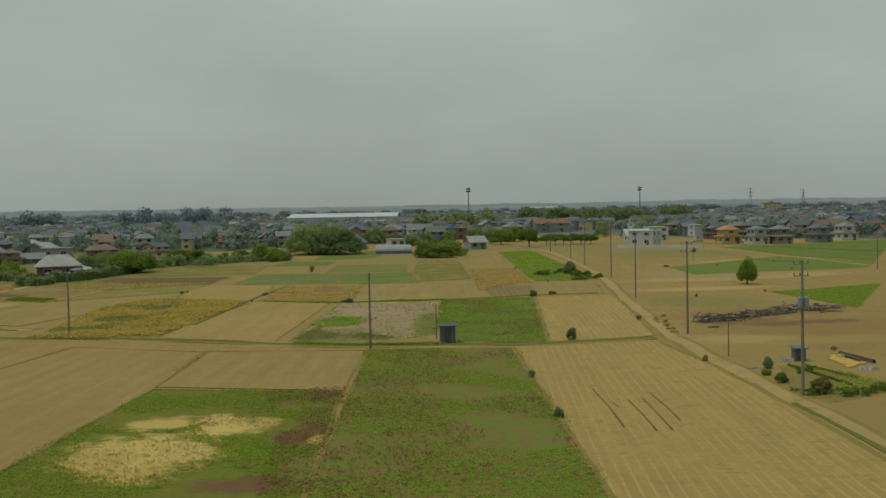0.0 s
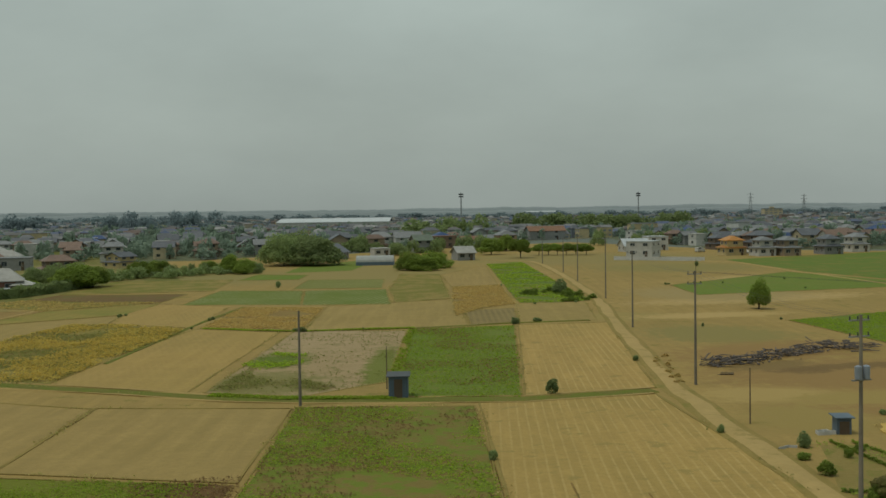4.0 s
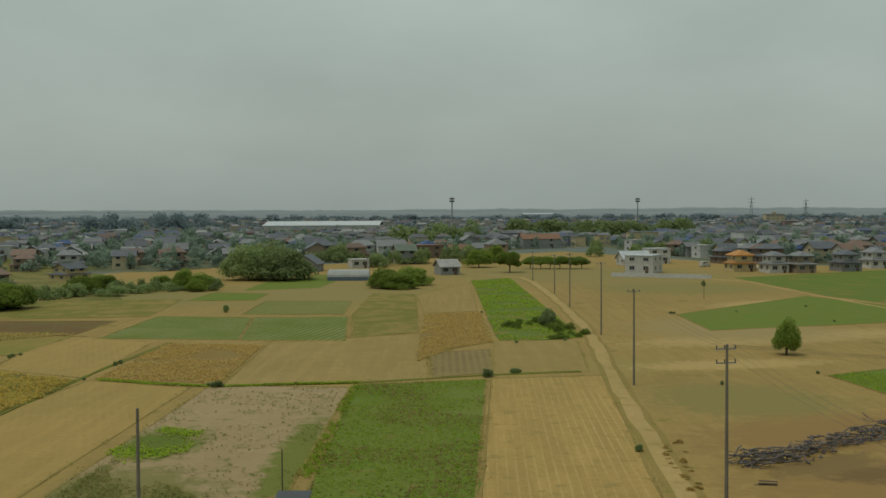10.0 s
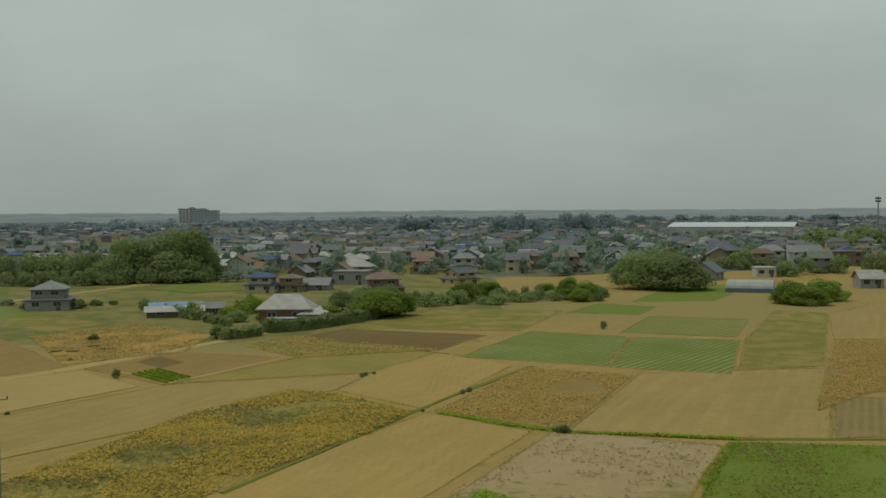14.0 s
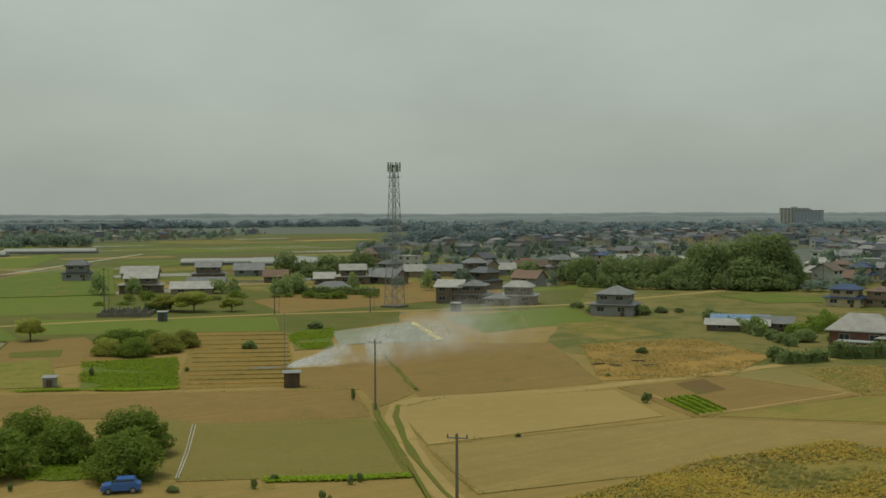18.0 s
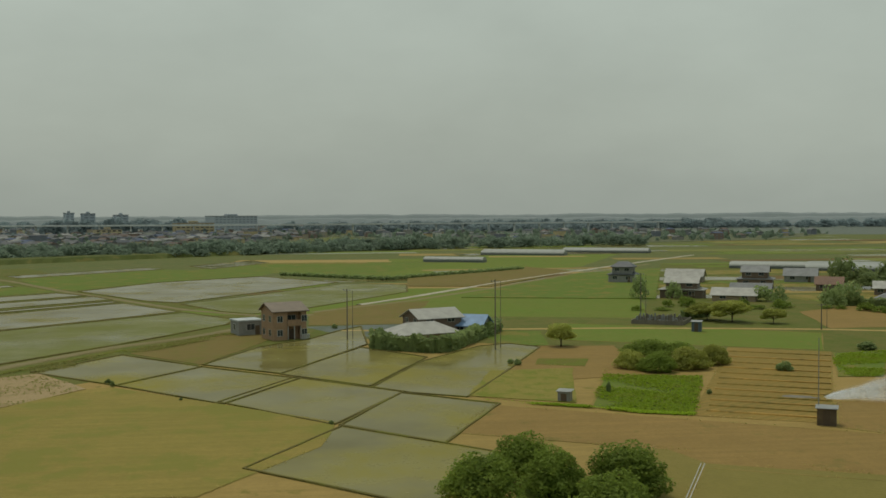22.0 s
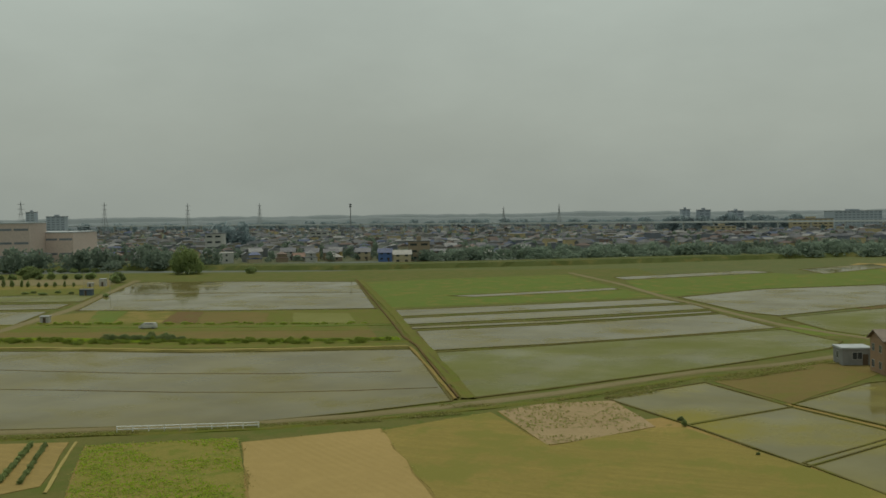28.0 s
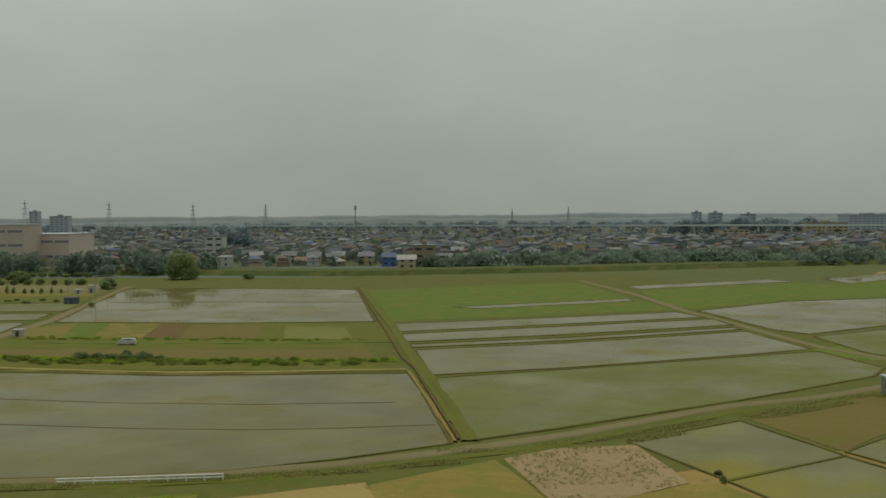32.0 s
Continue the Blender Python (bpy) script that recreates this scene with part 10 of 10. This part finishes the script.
# ---- towns ----
def plots(poly, step, seed, skip=0.15, turn=14):
    """Places of houses on a loose street grid inside a region, nearest first."""
    r = random.Random(seed)
    c, s = math.cos(radians(turn)), math.sin(radians(turn))
    us = [x * c + y * s for x, y in poly]
    vs = [-x * s + y * c for x, y in poly]
    out = []
    u = min(us)
    row = 0
    while u < max(us):
        v = min(vs)
        while v < max(vs):
            pu, pv = u + r.uniform(-2.5, 2.5), v + r.uniform(-2.5, 2.5)
            x, y = pu * c - pv * s, pu * s + pv * c
            if inside(x, y, poly) and r.random() > skip:
                out.append((x, y, turn + r.choice((0, 90, 180)) + r.uniform(-6, 6), r.random()))
            v += step * r.uniform(0.9, 1.25)
        row += 1
        u += step * (1.0 if row % 2 else 1.45)
    out.sort(key=lambda p: math.hypot(p[0] - NEAR_EYE[0], p[1] - NEAR_EYE[1]))
    return out


HOUSE_KINDS = [
    (10, 8, 2, "hip", "white", "grey", True), (9, 8, 2, "gable", "cream", "dark", False), (11, 8, 2, "hip", "tan", "brown", True), (9, 7, 2, "gable", "grey", "grey", False),
    (12, 8, 1, "gable", "brown", "grey", True), (10, 8, 2, "hip", "brown", "dark", True), (9, 9, 2, "hip", "cream", "blue", True), (8, 7, 2, "gable", "white", "brown", False),
    (14, 8, 1, "hip", "tan", "pale", True), (9, 8, 2, "flat", "white", "pale", False), (10, 7, 1, "gable", "grey", "rust", True), (10, 8, 2, "gable", "tan", "dark", False)]
WORDS = {"white": "white", "cream": "cream", "tan": "tan", "grey": "grey", "brown": "brown timber", "dark": "dark", "blue": "blue", "pale": "pale sheet", "rust": "rusty"}


def town_house(x, y, turn, pick):
    w, d, st, roof, wall, rf, skirt = HOUSE_KINDS[int(pick * len(HOUSE_KINDS)) % len(HOUSE_KINDS)]
    shape = {"hip": "hipped", "gable": "gabled", "flat": "flat"}[roof]
    house(x, y, turn, w, d, st, roof, WALLS[wall], ROOFS[rf], "%s %s house with %s %s roof" % (WORDS[wall], ("single-storey", "two-storey")[st - 1], WORDS[rf].replace("timber", "tiled"), shape), False, 0.80 + 0.30 * ((pick * 977) % 1), skirt, group="town houses")


def merged_houses(name, places, label):
    """A far quarter of town: walls, roofs and windows of its houses, each kind of piece in one mesh."""
    wv, wf, rv, rf, gv = [], [], [], [], []
    for x, y, turn, pick in places:
        r = random.Random(int(x * 5 + y))
        w, d, h = r.uniform(6.5, 11), r.uniform(6, 8.5), (3.2, 5.5, 6.0, 6.5)[int(pick * 4) % 4]
        rise, o = r.uniform(0.9, 2.0), 0.4
        if pick > 0.965:
            w, h, rise = r.uniform(11, 18), r.uniform(6.5, 9.5), 0.4
        c, s = math.cos(radians(turn)), math.sin(radians(turn))

        def put(px, py, pz):
            return (x + px * c - py * s, y + px * s + py * c, pz)
        k = len(wv)
        for z in (0, h):
            wv += [put(-w / 2, -d / 2, z), put(w / 2, -d / 2, z), put(w / 2, d / 2, z), put(-w / 2, d / 2, z)]
        wf += [(k, k + 1, k + 5, k + 4), (k + 1, k + 2, k + 6, k + 5), (k + 2, k + 3, k + 7, k + 6), (k + 3, k, k + 4, k + 7)]
        k = len(rv)
        rg = w / 2 * r.choice((0.5, 1.0))
        rv += [put(-w / 2 - o, -d / 2 - o, h - 0.1), put(w / 2 + o, -d / 2 - o, h - 0.1), put(w / 2 + o, d / 2 + o, h - 0.1), put(-w / 2 - o, d / 2 + o, h - 0.1), put(-rg, 0, h + rise), put(rg, 0, h + rise)]
        rf += [(k, k + 1, k + 5, k + 4), (k + 2, k + 3, k + 4, k + 5), (k + 1, k + 2, k + 5), (k + 3, k, k + 4)]
        for z in ([1.6] if h < 4 else [1.6, 4.4]):
            for sy in (-1, 1):
                for px in (-w * 0.28, w * 0.24):
                    gv.append([put(px - 0.9, sy * (d / 2 + 0.04), z - 0.6), put(px + 0.9, sy * (d / 2 + 0.04), z - 0.6), put(px + 0.9, sy * (d / 2 + 0.04), z + 0.6), put(px - 0.9, sy * (d / 2 + 0.04), z + 0.6)])
    ob = root(name, pose(0, 0, 0), label, "town", kind="stuff")
    for nm, v, f, mat in (("walls", wv, wf, TOWN_WALL), ("roofs", rv, rf, TOWN_ROOF)):
        me = bpy.data.meshes.new(nm)
        me.from_pydata(v, [], f)
        me.materials.append(mat)
        part(nm, me, None, ob)
    quads("windows", gv, GLASS_FAR, parent=ob)
    return ob


def fill(poly, step, seed, singly, name, label, greens, leaf_mat, skip=0.15, turn=14, form="town"):
    spots_ = plots(poly, step, seed, skip, turn)
    for p in spots_[:singly]:
        town_house(*p)
    if spots_[singly:]:
        merged_houses(name, spots_[singly:], label)
    r = random.Random(seed + 1)
    g = plots(poly, step * greens, seed + 2, 0.2, turn + 9)
    if g:
        merged_trees("garden_trees", [(x, y, r.uniform(4, 10), r.uniform(3, 7.5) * r.choice((1, 1, 1, 1.4))) for x, y, _, _ in g], leaf_mat, "green garden trees between town houses", "garden trees", form)


for poly_, z_ in ((TOWN_N, 0.006), (TOWN_SW, 0.006), (FAR_N, 0.010), (FAR_NW, 0.014), (FAR_SW, 0.018), (FAR_W, 0.240)):
    field("town_ground", poly_, TOWN_GROUND, z_, "grey-green ground between town houses")
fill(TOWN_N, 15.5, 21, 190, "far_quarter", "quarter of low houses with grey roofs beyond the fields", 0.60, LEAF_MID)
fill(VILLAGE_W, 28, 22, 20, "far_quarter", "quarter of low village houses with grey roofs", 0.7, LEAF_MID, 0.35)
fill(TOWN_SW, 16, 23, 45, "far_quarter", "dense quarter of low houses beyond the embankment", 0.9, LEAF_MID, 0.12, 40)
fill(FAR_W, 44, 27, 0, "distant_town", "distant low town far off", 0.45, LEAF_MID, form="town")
fill(FAR_N, 34, 24, 0, "distant_town", "distant low town far off", 0.7, LEAF_FAR_HAZED, form="remote")
fill(FAR_NW, 40, 25, 0, "distant_town", "distant low town far off", 0.9, LEAF_FAR_HAZED, form="remote")
fill(FAR_SW, 30, 26, 0, "distant_town", "distant low town far off", 1.5, LEAF_FAR_HAZED, form="remote")


# far strips of rice land, vegetables and bare soil towards the north-west
FAR_R = random.Random(31)
for i_ in range(110):
    away, side = 330 + 950 * (i_ / 110) ** 1.3, FAR_R.uniform(-0.62, 0.10)
    heading = radians(84) + side
    cx_, cy_ = -math.sin(heading) * away, 105 + math.cos(heading) * away
    turn_ = radians(84 + FAR_R.choice((0, 0, 8)))
    half_w, half_d = FAR_R.uniform(18, 60), FAR_R.uniform(3, 10) * (1 + away / 700)
    rx_, ry_ = math.cos(turn_), math.sin(turn_)
    corners_ = [(round(cx_ + rx_ * a * half_w - ry_ * b * half_d, 1), round(cy_ + ry_ * a * half_w + rx_ * b * half_d, 1)) for a, b in ((-1, -1), (1, -1), (1, 1), (-1, 1))]
    mat_ = FAR_R.choice((GREEN_CROP, GREEN_BRIGHT, PADDY_GREEN, GREEN_CROP, TAN_GREEN, PADDY, CROP_PALE, DARK_SOIL, TAN_LIGHT, PADDY, TAN, PLASTIC, GREEN_CROP))
    field("rice_field", corners_, mat_, 0.02 + 0.0012 * i_, "far strip of flat farm land")


# low wooded ridges that close the plain all round, in haze-tinted colours
def far_ridge(away, low, high, seed, mat):
    bm = bmesh.new()
    last = None
    for k in range(1081):
        a = radians(k / 3)
        h = low + (high - low) * (0.5 + 0.5 * noise.noise((math.cos(a) * 5, math.sin(a) * 5, seed)) + 0.35 * noise.noise((math.cos(a) * 23, math.sin(a) * 23, seed)) + 0.18 * noise.noise((math.cos(a) * 90, math.sin(a) * 90, seed)) + 0.14 * noise.noise((math.cos(a) * 260, math.sin(a) * 260, seed)))
        row = [bm.verts.new((away * q * math.sin(a), 100 + away * q * math.cos(a), z)) for q, z in ((0.985, -1.0), (0.993, max(2.0, h) * 0.8), (1.0, max(2.0, h)), (1.02, -1.0))]
        if last:
            for j in range(3):
                bm.faces.new((last[j], last[j + 1], row[j + 1], row[j]))
        last = row
    bmesh.ops.recalc_face_normals(bm, faces=bm.faces)
    return tagged(part("backdrop", bm, mat), "low wooded ridge on the far horizon", "backdrop", kind="structure")


# distance haze painted into the ridge colours, paler for the farther rings
RIDGE_HAZED = land("hazed_ridge_woods", (0.150, 0.188, 0.255), (0.166, 0.205, 0.272), (0.134, 0.170, 0.234))
RIDGE_FAR_HAZED = land("hazed_remote_ridge", (0.222, 0.270, 0.350), (0.236, 0.285, 0.366), (0.208, 0.255, 0.334))
far_ridge(2450, 1, 14, 3.0, RIDGE_HAZED)
far_ridge(3300, 9, 24, 7.0, RIDGE_FAR_HAZED)
far_ridge(4300, 20, 34, 11.0, RIDGE_FAR_HAZED)
